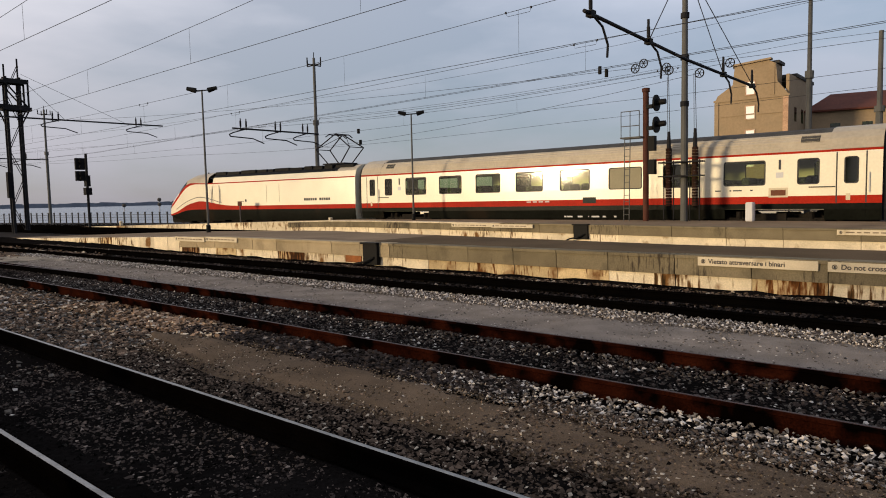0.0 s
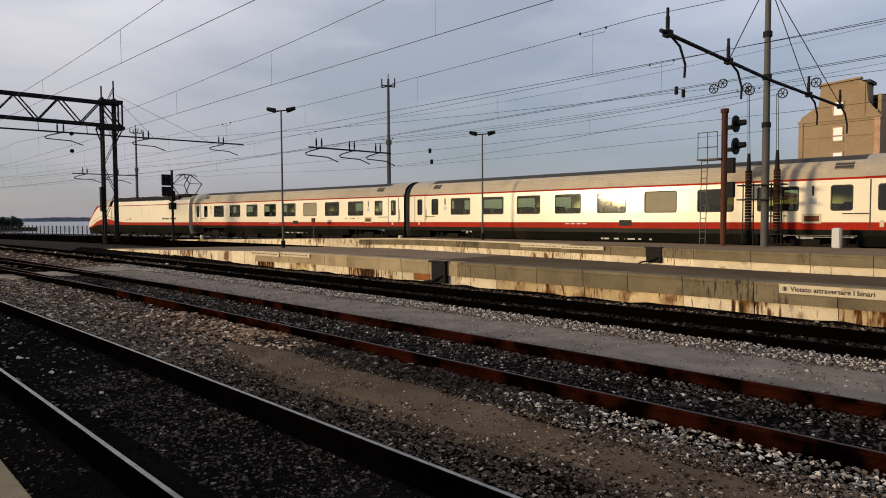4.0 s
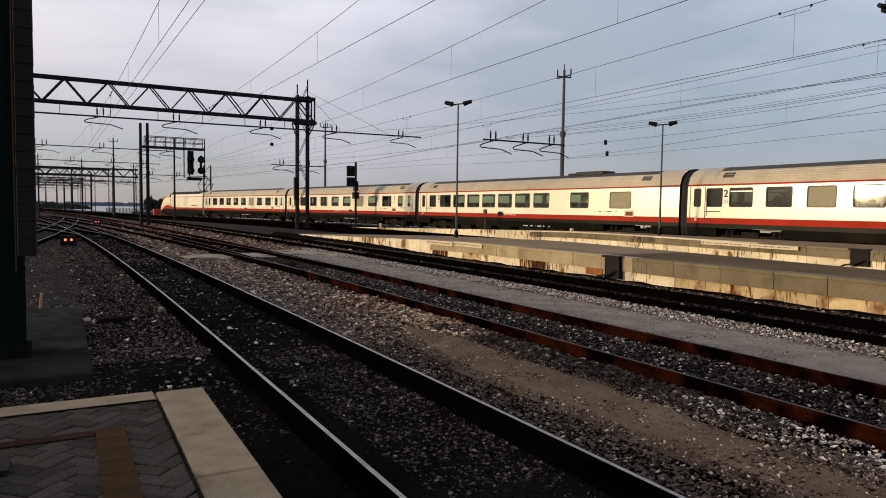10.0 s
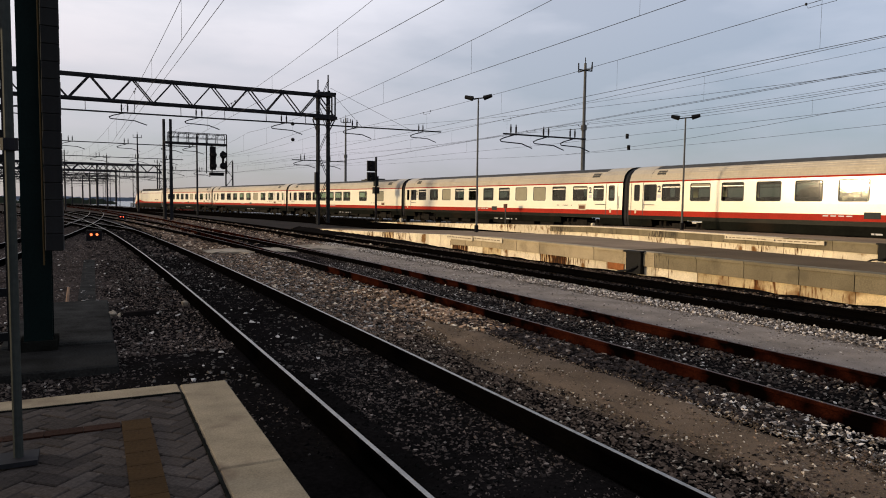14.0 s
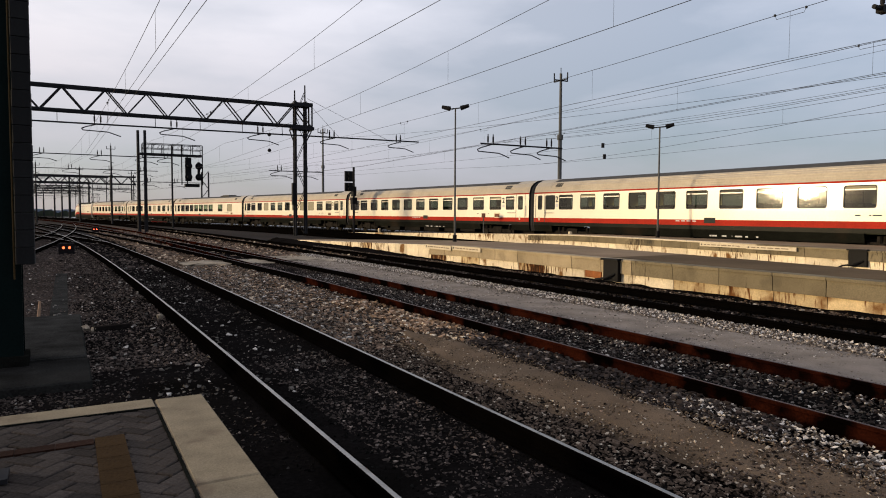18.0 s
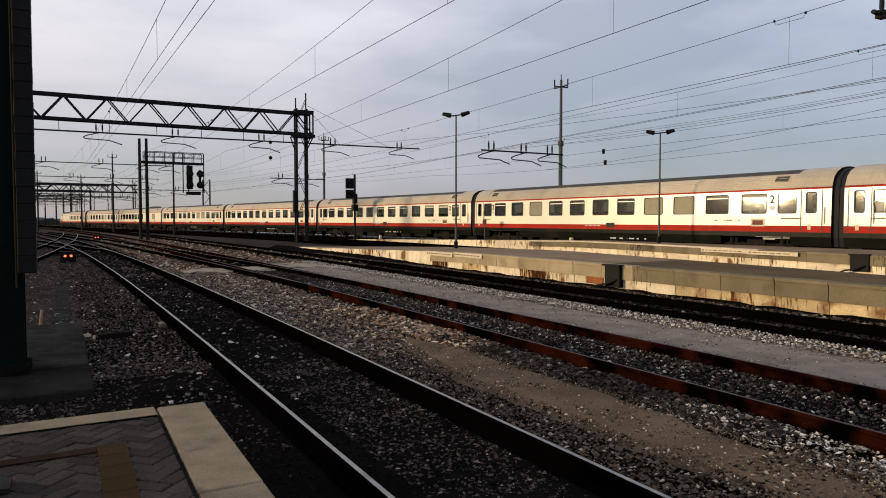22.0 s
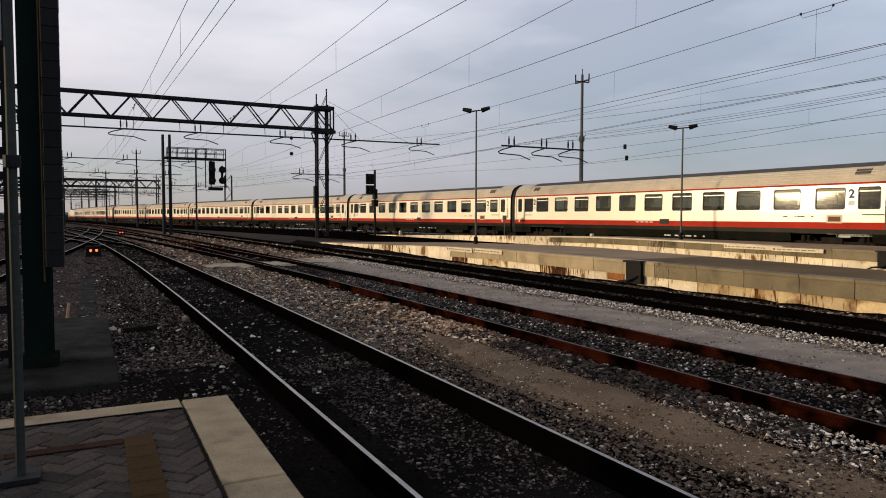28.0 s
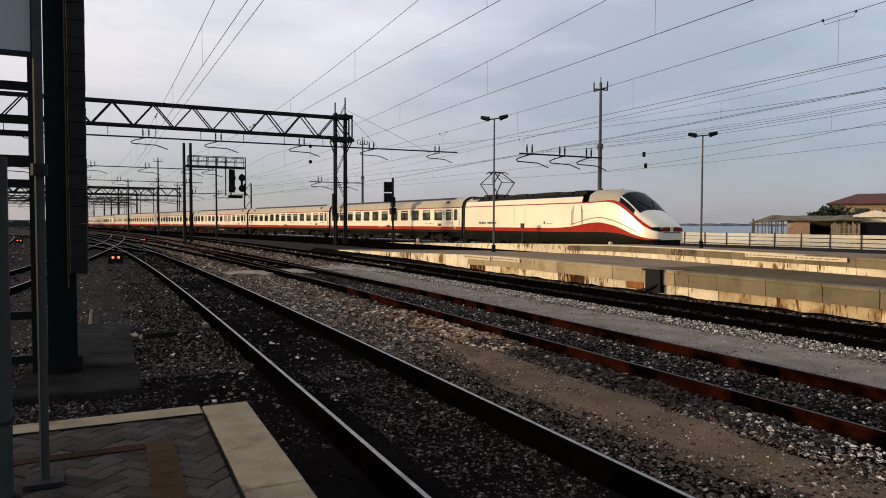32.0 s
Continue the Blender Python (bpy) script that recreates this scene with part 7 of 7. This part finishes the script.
def sign_post():
    g = thing("sign_post", "thin grey post carrying a grey sign panel", "sign")
    bm = bmesh.new()
    tube(bm, (-0.37, 4.03, 0.375), (-0.37, 4.03, 3.3), 0.023, n=10)
    part("post", bm, M_POSTDARK, g)
    bm = bmesh.new()
    box(bm, -0.46, -0.28, 3.94, 4.12, 0.375, 0.40)
    part("base_plate", bm, M_DARKSTEEL, g)
    bm = bmesh.new()
    tube(bm, (-0.37, 4.03, 1.97), (-0.37, 4.03, 2.03), 0.04, n=10)
    part("clamp", bm, M_DARKSTEEL, g)
    bm = bmesh.new()
    box(bm, -1.05, -0.40, 4.05, 4.07, 2.60, 3.3)
    part("panel", bm, mat("panel_back", (0.24, 0.26, 0.27), 0.5, vary=0.05), g)
    bm = bmesh.new()
    box(bm, -1.07, -0.385, 4.045, 4.075, 2.575, 2.60)
    box(bm, -0.40, -0.385, 4.045, 4.075, 2.60, 3.3)
    part("panel_rim", bm, M_DARKSTEEL, g)
    g2 = thing("round_post", "smooth dull grey-green round post on the platform", "post")
    bm = bmesh.new()
    tube(bm, (-0.58, 3.92, 0.375), (-0.58, 3.92, 2.05), 0.085, n=16)
    part("post", bm, M_POSTDARK, g2)
    bm = bmesh.new()
    tube(bm, (-0.58, 3.92, 0.74), (-0.58, 3.92, 0.76), 0.088, n=16)
    part("band", bm, M_DARKSTEEL, g2)


sign_post()


# ---- fence, land and buildings across the train track ----
def fence():
    f = thing("plank_fence", "white horizontal plank fence with dark posts along the shore", "fence")
    rng = random.Random(8)
    s = -16.0
    bm = bmesh.new()
    box(bm, -0.03, 0.03, 0, 2.66, 0, 0.285)
    me = mesh_of("plank", bm, M_PLANK)
    bm = bmesh.new()
    box(bm, -0.03, 0.03, -0.05, 0.05, -0.4, 0.96)
    mp = mesh_of("post", bm, M_POST)
    while s < 60:
        x0, x1 = train_side(s * 0.6) + 28.0, train_side((s + 2.7) * 0.6) + 28.0
        yaw = math.degrees(math.atan2(-(x1 - x0), 2.7))
        share("post", mp, f, pose(x0 - 0.07, s, 0, 0, rng.uniform(-1.5, 1.5), yaw))
        for k in range(4):
            share("plank", me, f, pose(x0, s + 0.03, -0.48 + k * 0.36 + rng.uniform(-0.015, 0.015), rng.uniform(-0.3, 0.3), 0, yaw))
        s += 2.7
    s = 41.6
    r = thing("shore_railing", "thin dark railing along the lagoon shore", "railing")
    bm = bmesh.new()
    tube(bm, (0, 0, -0.3), (0, 0, 0.92), 0.07, 0.06, n=6)
    box(bm, -0.07, 0.07, -0.07, 0.07, 0.88, 1.0)
    mp = mesh_of("railing_post", bm, M_POST)
    pts = []
    while s < 190:
        x = train_side(s) + 6.6
        share("railing_post", mp, r, pose(x, s, 0))
        pts.append((x, s))
        s += 1.15
    for z in (0.22, 0.48, 0.74):
        bm = bmesh.new()
        wire(bm, [(x, y, z) for x, y in pts], 0.018)
        part("rail_wire", bm, M_POST, r)


fence()


def spit():
    bm = bmesh.new()
    pts = [(36, -400), (36, 38), (48, 56), (60, 59), (72, 52), (140, 101), (420, 300), (900, -400)]
    top = [bm.verts.new((x, y, -0.28)) for x, y in pts]
    low = [bm.verts.new((x, y, -2.4)) for x, y in pts]
    bm.faces.new(top)
    for i in range(len(pts)):
        bm.faces.new((top[i], top[(i + 1) % len(pts)], low[(i + 1) % len(pts)], low[i]))
    tagged(part("ground_shore", bm, M_EARTH), "flat dry ground of the shore with old buildings", "ground", kind="structure")


spit()


def house_block(parent, pts, z0, z1, material, name="wall"):
    """Walls as thick slabs round a plan of four corners."""
    n = len(pts)
    for i in range(n):
        a, b = Vector((*pts[i], 0)), Vector((*pts[(i + 1) % n], 0))
        d = (b - a).normalized()
        nrm = Vector((d.y, -d.x, 0))
        bm = bmesh.new()
        q = [a, b, b - nrm * 0.3, a - nrm * 0.3]
        lo = [bm.verts.new((p.x, p.y, z0)) for p in q]
        hi = [bm.verts.new((p.x, p.y, z1)) for p in q]
        bm.faces.new(hi)
        for k in range(4):
            bm.faces.new((lo[k], lo[(k + 1) % 4], hi[(k + 1) % 4], hi[k]))
        part(name, bm, material, parent)


def tall_house():
    """An old warehouse with a stepped gable towards the tracks."""
    h = thing("warehouse", "tall tan stucco warehouse with a stepped gable and white windows", "building")
    A, B = Vector((87.2, 30.1, 0)), Vector((87.4, 21.75, 0))
    d = (B - A).normalized()
    back = Vector((d.y, -d.x, 0))
    if back.x < 0:
        back = -back
    W = (B - A).length
    L = 13.0

    def at(u, v, z):
        p = A + d * u + back * v
        return (p.x, p.y, z)
    gable = [(0, -0.3), (W, -0.3), (W, 13.0), (W - 1.2, 14.6), (W - 1.4, 16.7), (W - 2.2, 17.15), (4.5, 17.2), (2.3, 16.8), (2.1, 14.7), (0.3, 13.5), (0, 12.9)]
    # gable wall in columns, leaving three window openings
    bm = bmesh.new()
    f = [bm.verts.new(at(u, 0, z)) for u, z in gable]
    g = [bm.verts.new(at(u, 0.4, z)) for u, z in gable]
    bm.faces.new(f)
    bm.faces.new(g[::-1])
    for i in range(len(gable)):
        bm.faces.new((f[i], f[(i + 1) % len(gable)], g[(i + 1) % len(gable)], g[i]))
    part("gable_wall", bm, M_STUCCO, h)
    bm = bmesh.new()
    for u0, u1, z in ((2.2, W - 1.9, 17.1),):
        p = [at(u0, -0.25, z - 0.2), at(u1, -0.25, z + 0.1), at(u1, 0.7, z + 0.1), at(u0, 0.7, z - 0.2)]
        lo = [bm.verts.new(q) for q in p]
        hi = [bm.verts.new((q[0], q[1], q[2] + 0.22)) for q in p]
        bm.faces.new(hi)
        bm.faces.new(lo[::-1])
        for k in range(4):
            bm.faces.new((lo[k], lo[(k + 1) % 4], hi[(k + 1) % 4], hi[k]))
    part("coping", bm, M_STUCCO, h)
    for z in (13.3, 10.4, 7.5, 4.6):
        w = new("window", None)
        w.parent = h
        bm = bmesh.new()
        for u0, u1, za, zb in ((3.55, 4.75, z - 0.06, z + 0.06), (3.55, 4.75, z + 1.55, z + 1.67), (3.55, 3.67, z, z + 1.6), (4.63, 4.75, z, z + 1.6)):
            p = [at(u0, -0.09, za), at(u1, -0.09, za), at(u1, 0.02, za), at(u0, 0.02, za)]
            lo = [bm.verts.new(q) for q in p]
            hi = [bm.verts.new((q[0], q[1], zb)) for q in p]
            bm.faces.new(hi)
            bm.faces.new(lo[::-1])
            for k in range(4):
                bm.faces.new((lo[k], lo[(k + 1) % 4], hi[(k + 1) % 4], hi[k]))
        share("window_frame", mesh_of("window_frame", bm, M_BRICK), w)
        bm = bmesh.new()
        bm.faces.new([bm.verts.new(at(u, -0.03, zz)) for u, zz in ((3.67, z + 0.06), (4.63, z + 0.06), (4.63, z + 1.55), (3.67, z + 1.55))])
        share("shutter", mesh_of("shutter", bm, mat("white_shutter", (0.8, 0.8, 0.8), 0.5, vary=0.04)), w)
    # side walls, roof
    for u in (0.0, W):
        bm = bmesh.new()
        s = 0.35 if u == 0 else -0.35
        p = [at(u, 0.4, -0.3), at(u + s, 0.4, -0.3), at(u + s, L, -0.3), at(u, L, -0.3)]
        lo = [bm.verts.new(q) for q in p]
        hi = [bm.verts.new((q[0], q[1], 12.8 if u == 0 else 15.35)) for q in p]
        bm.faces.new(hi)
        for k in range(4):
            bm.faces.new((lo[k], lo[(k + 1) % 4], hi[(k + 1) % 4], hi[k]))
        part("side_wall", bm, M_STUCCO, h)
    def slab(name, u0, u1, v0, v1, z0, z1, material):
        bm = bmesh.new()
        p = [at(u0, v0, z0), at(u1, v0, z0), at(u1, v1, z0), at(u0, v1, z0)]
        lo = [bm.verts.new(q) for q in p]
        hi = [bm.verts.new((q[0], q[1], z1)) for q in p]
        bm.faces.new(hi)
        bm.faces.new(lo[::-1])
        for k in range(4):
            bm.faces.new((lo[k], lo[(k + 1) % 4], hi[(k + 1) % 4], hi[k]))
        part(name, bm, material, h)
    slab("attic", 2.15, W - 1.45, 0.42, 3.2, 12.9, 16.75, M_STUCCO)
    slab("attic_coping", 1.9, W - 1.2, 0.72, 3.5, 16.8, 17.15, M_ROOFDARK)
    slab("rear_wall", 2.3, 2.65, 3.55, L, 12.6, 15.35, M_STUCCO)
    slab("roof", 2.2, W + 0.15, 3.55, L, 15.35, 15.75, M_ROOFDARK)
    slab("lean_roof", -0.1, 2.3, 0.42, L, 12.6, 12.85, M_ROOFDARK)
    slab("cornice", -0.15, W + 0.15, -0.12, -0.01, 12.75, 12.98, M_STUCCO)
    slab("string_course", -0.05, W + 0.05, -0.08, -0.01, 10.9, 11.05, M_STUCCO)
    slab("pilaster", W - 0.55, W + 0.04, -0.1, -0.012, -0.3, 12.7, M_BRICK)
    slab("pilaster", -0.04, 0.45, -0.1, -0.012, -0.3, 12.7, M_STUCCO)
    slab("attic_pilaster", W - 2.0, W - 1.5, -0.08, -0.012, 13.1, 16.7, M_STUCCO)
    for v in (3, 6.5, 10):
        for z in (3.0, 6.5, 10.0):
            w = new("window", None)
            w.parent = h
            bm = bmesh.new()
            bm.faces.new([bm.verts.new(at(W + 0.03, vv, zz)) for vv, zz in ((v, z), (v + 1.1, z), (v + 1.1, z + 1.7), (v, z + 1.7))])
            share("pane", mesh_of("pane", bm, M_GLASS), w)


tall_house()


def roofed_house(name, label, cx, cy, yaw, w, l, eaves, ridge, wall, roof, hip=0.0, openings=()):
    """A house with a pitched roof, its long side across the view; hip: how far the ridge stops short."""
    h = thing(name, label, "building", pose(cx, cy, 0, 0, 0, yaw))
    house_block(h, [(-l / 2, -w / 2), (l / 2, -w / 2), (l / 2, w / 2), (-l / 2, w / 2)], -0.4, eaves, wall)
    if hip == 0:
        for x in (-l / 2, l / 2):
            bm = bmesh.new()
            s = 0.15
            f = [bm.verts.new((x - s, y, z)) for y, z in ((-w / 2, eaves), (w / 2, eaves), (0, ridge - 0.1))]
            g = [bm.verts.new((x + s, y, z)) for y, z in ((-w / 2, eaves), (w / 2, eaves), (0, ridge - 0.1))]
            bm.faces.new(f)
            bm.faces.new(g)
            for k in range(3):
                bm.faces.new((f[k], f[(k + 1) % 3], g[(k + 1) % 3], g[k]))
            part("gable", bm, wall, h)
    bm = bmesh.new()
    o = 0.5
    c = [bm.verts.new(p) for p in ((-l / 2 - o, -w / 2 - o, eaves), (l / 2 + o, -w / 2 - o, eaves), (l / 2 + o, w / 2 + o, eaves), (-l / 2 - o, w / 2 + o, eaves))]
    r = [bm.verts.new((-l / 2 - o + hip, 0, ridge)), bm.verts.new((l / 2 + o - hip, 0, ridge))]
    bm.faces.new((c[0], c[1], r[1], r[0]))
    bm.faces.new((c[2], c[3], r[0], r[1]))
    bm.faces.new((c[1], c[2], r[1]))
    bm.faces.new((c[3], c[0], r[0]))
    e = [bm.verts.new((v.co.x, v.co.y, v.co.z - 0.2)) for v in c]
    for k in range(4):
        bm.faces.new((c[k], c[(k + 1) % 4], e[(k + 1) % 4], e[k]))
    bm.faces.new(e)
    part("roof", bm, roof, h)
    for x, z, ww, hh, m in openings:
        bm = bmesh.new()
        box(bm, x - ww / 2, x + ww / 2, -w / 2 - 0.04, -w / 2 + 0.1, z, z + hh)
        part("window", bm, m, h)
    return h


def polar(az, d):
    return d * math.sin(radians(az)), d * math.cos(radians(az))


# red roofed house beside the warehouse
x, y = polar(84.0, 104)
roofed_house("red_roof_house", "low ochre house with a red tiled roof", x, y, -78, 10, 24, 11.6, 14.1, M_STUCCO, M_TILE, 3.0, [(-9 + k * 3.4, 8.6, 1.1, 1.3, M_GLASS) for k in range(6)])
x, y = polar(63.0, 128)
roofed_house("red_roof_hall", "broad hall with a hipped red tiled roof", x, y, -58, 22, 32, 4.95, 6.75, M_STUCCO, M_TILE, 3.8, [(-12 + k * 4, 2.4, 1.6, 1.8, M_GLASS) for k in range(7)])

def shore_shed():
    """A long low shed: open posts at one end, brick in the middle, boards at the other."""
    rng = random.Random(44)
    x, y = polar(54.4, 76)
    h = thing("brick_shed", "long low shed of weathered brick and boards under a sagging roof", "shed", pose(x, y, 0, 0, 0, -54))
    bm = bmesh.new()
    rows = []
    n = 14
    for i in range(n + 1):
        k = i / n
        sag = -0.07 * math.sin(k * math.pi) + rng.uniform(-0.03, 0.03)
        xe, xr = -5.3 + 9.6 * k, -3.5 + 7.8 * k
        up = 0.28 * min(1.0, k * 3)
        rows.append([(xe, -3.3 + rng.uniform(-0.08, 0.08), 1.98 + up + sag), ((xe + xr) / 2, -1.7, 2.32 + up * 0.6 + sag), (xr, 0, 2.72 + sag), (xe, 3.3, 2.0 + up + sag)])
    vt = [[bm.verts.new(p) for p in q] for q in rows]
    vb = [[bm.verts.new((p[0], p[1], p[2] - 0.09)) for p in q] for q in rows]
    for p, q, c, d in zip(vt, vt[1:], vb, vb[1:]):
        for k in range(3):
            bm.faces.new((p[k], q[k], q[k + 1], p[k + 1]))
            bm.faces.new((c[k + 1], d[k + 1], d[k], c[k]))
        for k in (0, 3):
            bm.faces.new((p[k], c[k], d[k], q[k]))
    for p, c in ((vt[0], vb[0]), (vt[-1], vb[-1])):
        for k in range(3):
            bm.faces.new((p[k], p[k + 1], c[k + 1], c[k]))
    part("roof", bm, M_SHEDROOF, h)
    for x0, x1, y0, y1, z1, m, nm in ((-2.05, -0.1, -2.9, -2.7, 2.12, M_BRICK, "wall"), (-2.05, -1.85, -2.7, 2.9, 2.12, M_BRICK, "wall"), (-1.85, 4.0, 2.7, 2.9, 2.1, M_SHEDROOF, "back_wall"), (3.85, 4.0, -2.7, 2.7, 2.12, M_SHEDROOF, "end_wall")):
        bm = bmesh.new()
        box(bm, x0, x1, y0, y1, -0.3, z1)
        part(nm, bm, m, h)
    for k, xx in enumerate((-4.9, -4.2, -3.6, -3.0, -2.5)):
        for yy in (-2.9, 2.9):
            bm = bmesh.new()
            box(bm, xx - 0.05, xx + 0.05, yy - 0.05, yy + 0.05, -0.3, 1.9 + min(0.2, 0.07 * k))
            part("post", bm, M_SHEDROOF, h)
    xx = 1.65
    while xx < 3.9:
        w = rng.uniform(0.14, 0.24)
        z0, z1 = rng.uniform(-0.3, 0.2), rng.uniform(1.75, 2.12)
        bm = bmesh.new()
        box(bm, xx, xx + w - 0.025, -2.92 + rng.uniform(0, 0.05), -2.84, z0, z1)
        part("board", bm, rng.choice((M_SHEDROOF, M_BOARD, M_BOARD)), h)
        xx += w
    for z in (0.9, 1.5):
        bm = bmesh.new()
        box(bm, 1.62, 3.95, -2.98, -2.93, z, z + 0.09)
        part("batten", bm, M_BOARD, h)


shore_shed()
x, y = polar(58.4, 76)
HUT = roofed_house("pale_gable_shed", "small pale gabled shed with a dark open front", x, y, 32, 2.4, 4.5, 2.66, 3.1, M_PLANK, M_PLANK, 0, ())
bm = bmesh.new()
box(bm, -2.5, -2.2, -1.12, 1.12, -0.3, 2.0)
part("dark_doorway", bm, M_BLACK, HUT)


def bush(x, y, r, h, seed):
    rs = np.random.RandomState(seed)
    t = thing("shore_tree", "dark low evergreen tree on the shore", "tree", group="shore trees")
    bm = bmesh.new()
    tube(bm, (x, y, -0.3), (x, y, h * 0.5), 0.18, 0.1)
    for k in range(4):
        a = k * 1.6
        tube(bm, (x, y, h * 0.4), (x + math.cos(a) * r * 0.5, y + math.sin(a) * r * 0.5, h * 0.75), 0.09, 0.04, n=5)
    part("trunk", bm, M_RUSTPOLE, t)
    n = 1600
    u = rs.normal(size=(n, 3))
    u /= np.linalg.norm(u, axis=1)[:, None]
    rad = rs.uniform(0.55, 1.08, n)[:, None] * (1 + 0.25 * np.sin(u[:, :1] * 5 + seed))
    c = u * rad * np.array([r, r, h * 0.42]) + np.array([x, y, h * 0.62])
    e = rs.normal(size=(n, 3, 3)) * 0.24
    V = (c[:, None, :] + e).reshape(-1, 3)
    me = bpy.data.meshes.new("crown")
    me.from_pydata(V.tolist(), [], np.arange(3 * n).reshape(-1, 3).tolist())
    me.materials.append(M_LEAF)
    share("crown", me, t)


for az, d, r, h, sd in ((56.9, 104, 2.0, 2.7, 1), (57.9, 101, 2.6, 3.0, 2), (59.0, 104, 2.2, 2.9, 3), (60.4, 110, 2.2, 3.6, 4), (54.85, 104, 1.3, 3.2, 5), (55.5, 104, 1.5, 3.9, 6), (56.1, 106, 1.4, 3.7, 7)):
    bx, by = polar(az, d)
    bush(bx, by, r, h, sd)
# channel markers in the water
for az, d, h in ((23.97, 150, 1.5), (26.47, 150, 2.5)):
    px, py = polar(az, d)
    g = thing("channel_marker", "slim channel marker pole with a dark round topmark", "pile", group="channel markers")
    bm = bmesh.new()
    tube(bm, (px, py, -2.4), (px, py, h), 0.13, 0.1, n=8)
    part("pile", bm, M_GREY, g)
    for k in range(2 if h > 2 else 1):
        bm = bmesh.new()
        bmesh.ops.create_uvsphere(bm, u_segments=10, v_segments=6, radius=0.4, matrix=Matrix.Translation((px, py, h + 0.1 - 0.95 * k)))
        part("topmark", bm, M_POST, g, smooth=True)
for az, d, h in ((50.5, 105, 2.6), (51.8, 118, 1.6), (53.0, 130, 2.8)):
    px, py = polar(az, d)
    g = thing("channel_marker", "wooden channel marker pile in the lagoon", "pile", group="channel markers")
    for k in range(3):
        bm = bmesh.new()
        tube(bm, (px + 0.25 * math.cos(k * 2.1), py + 0.25 * math.sin(k * 2.1), -2.4), (px, py, h), 0.13, 0.1)
        part("pile", bm, M_POST, g)
bm = bmesh.new()
box(bm, 15.1, 18.2, 147.0, 149.0, -0.3, 1.0)
bmesh.ops.bevel(bm, geom=bm.edges[:], offset=0.05, segments=1, affect="EDGES")
tagged(part("red_container", bm, M_REDBOX), "small red container beside the far track", "container")


def tree_belt():
    """A dark belt of trees on a low islet across the water."""
    bm = bmesh.new()
    box(bm, 20, 54, 246, 268, -2.4, -0.6)
    tagged(part("ground_islet", bm, M_EARTH), "low dark islet across the lagoon", "ground", kind="structure")
    rs = np.random.RandomState(21)
    n = 16000
    a = rs.uniform(5.2, 11.4, n)
    d = rs.uniform(250, 262, n)
    top = 3.9 - 0.42 * (a - 5.2) ** 0.9 + 0.55 * np.sin(a * 7.0) + 0.35 * np.sin(a * 19.0 + 1)
    z = -0.6 + (top + 0.6) * np.sqrt(rs.rand(n))
    c = np.stack([d * np.sin(np.radians(a)), d * np.cos(np.radians(a)), z], 1)
    V = (c[:, None, :] + rs.normal(size=(n, 3, 3)) * 0.28).reshape(-1, 3)
    me = bpy.data.meshes.new("tree_belt")
    me.from_pydata(V.tolist(), [], np.arange(3 * n).reshape(-1, 3).tolist())
    me.materials.append(M_LEAF)
    tagged(new("tree_belt", me), "dark belt of trees on an islet", "trees", kind="stuff")


tree_belt()


def far_clutter():
    """Dark scrub and a long low shed closing the view up the line."""
    rng = random.Random(44)
    bm = bmesh.new()
    x = -150.0
    while x < 8:
        w, h = rng.uniform(2, 5), rng.uniform(1.6, 3.4)
        c = Vector((x, 340 + rng.uniform(-6, 6), -0.4))
        ring = [(-w, 0), (-w * 0.9, h * 0.6), (-w * 0.4, h * rng.uniform(0.8, 1.1)), (w * 0.3, h), (w * 0.85, h * 0.55), (w, 0)]
        f = [bm.verts.new(c + Vector((a, 0, b))) for a, b in ring]
        g = [bm.verts.new(c + Vector((a * 0.9, 6, b * 0.9))) for a, b in ring]
        bm.faces.new(f)
        bm.faces.new(g[::-1])
        for i in range(5):
            bm.faces.new((f[i], f[i + 1], g[i + 1], g[i]))
        x += w * 1.3
    tagged(part("far_scrub", bm, M_LEAF), "low dark scrub beside the far end of the tracks", "scrub", kind="stuff")
    roofed_house("far_shed", "long dark shed far up the line", -40, 262, 0, 8, 12, 5.0, 6.8, M_STUCCO, M_ROOFDARK, 0.0, [(-4 + k * 2.6, 2.2, 1.4, 1.4, M_GLASS) for k in range(4)])


far_clutter()


def motions():
    ride(LEAD, LEN / 2 + 0.25, 5.8)
    for k, c in enumerate(COACHES):
        ride(c, -PITCH * (k + 0.5), 9.6)
    ride(REAR, -PITCH * len(COACHES) - LEN / 2 - 0.25, 5.8, True)


motions()
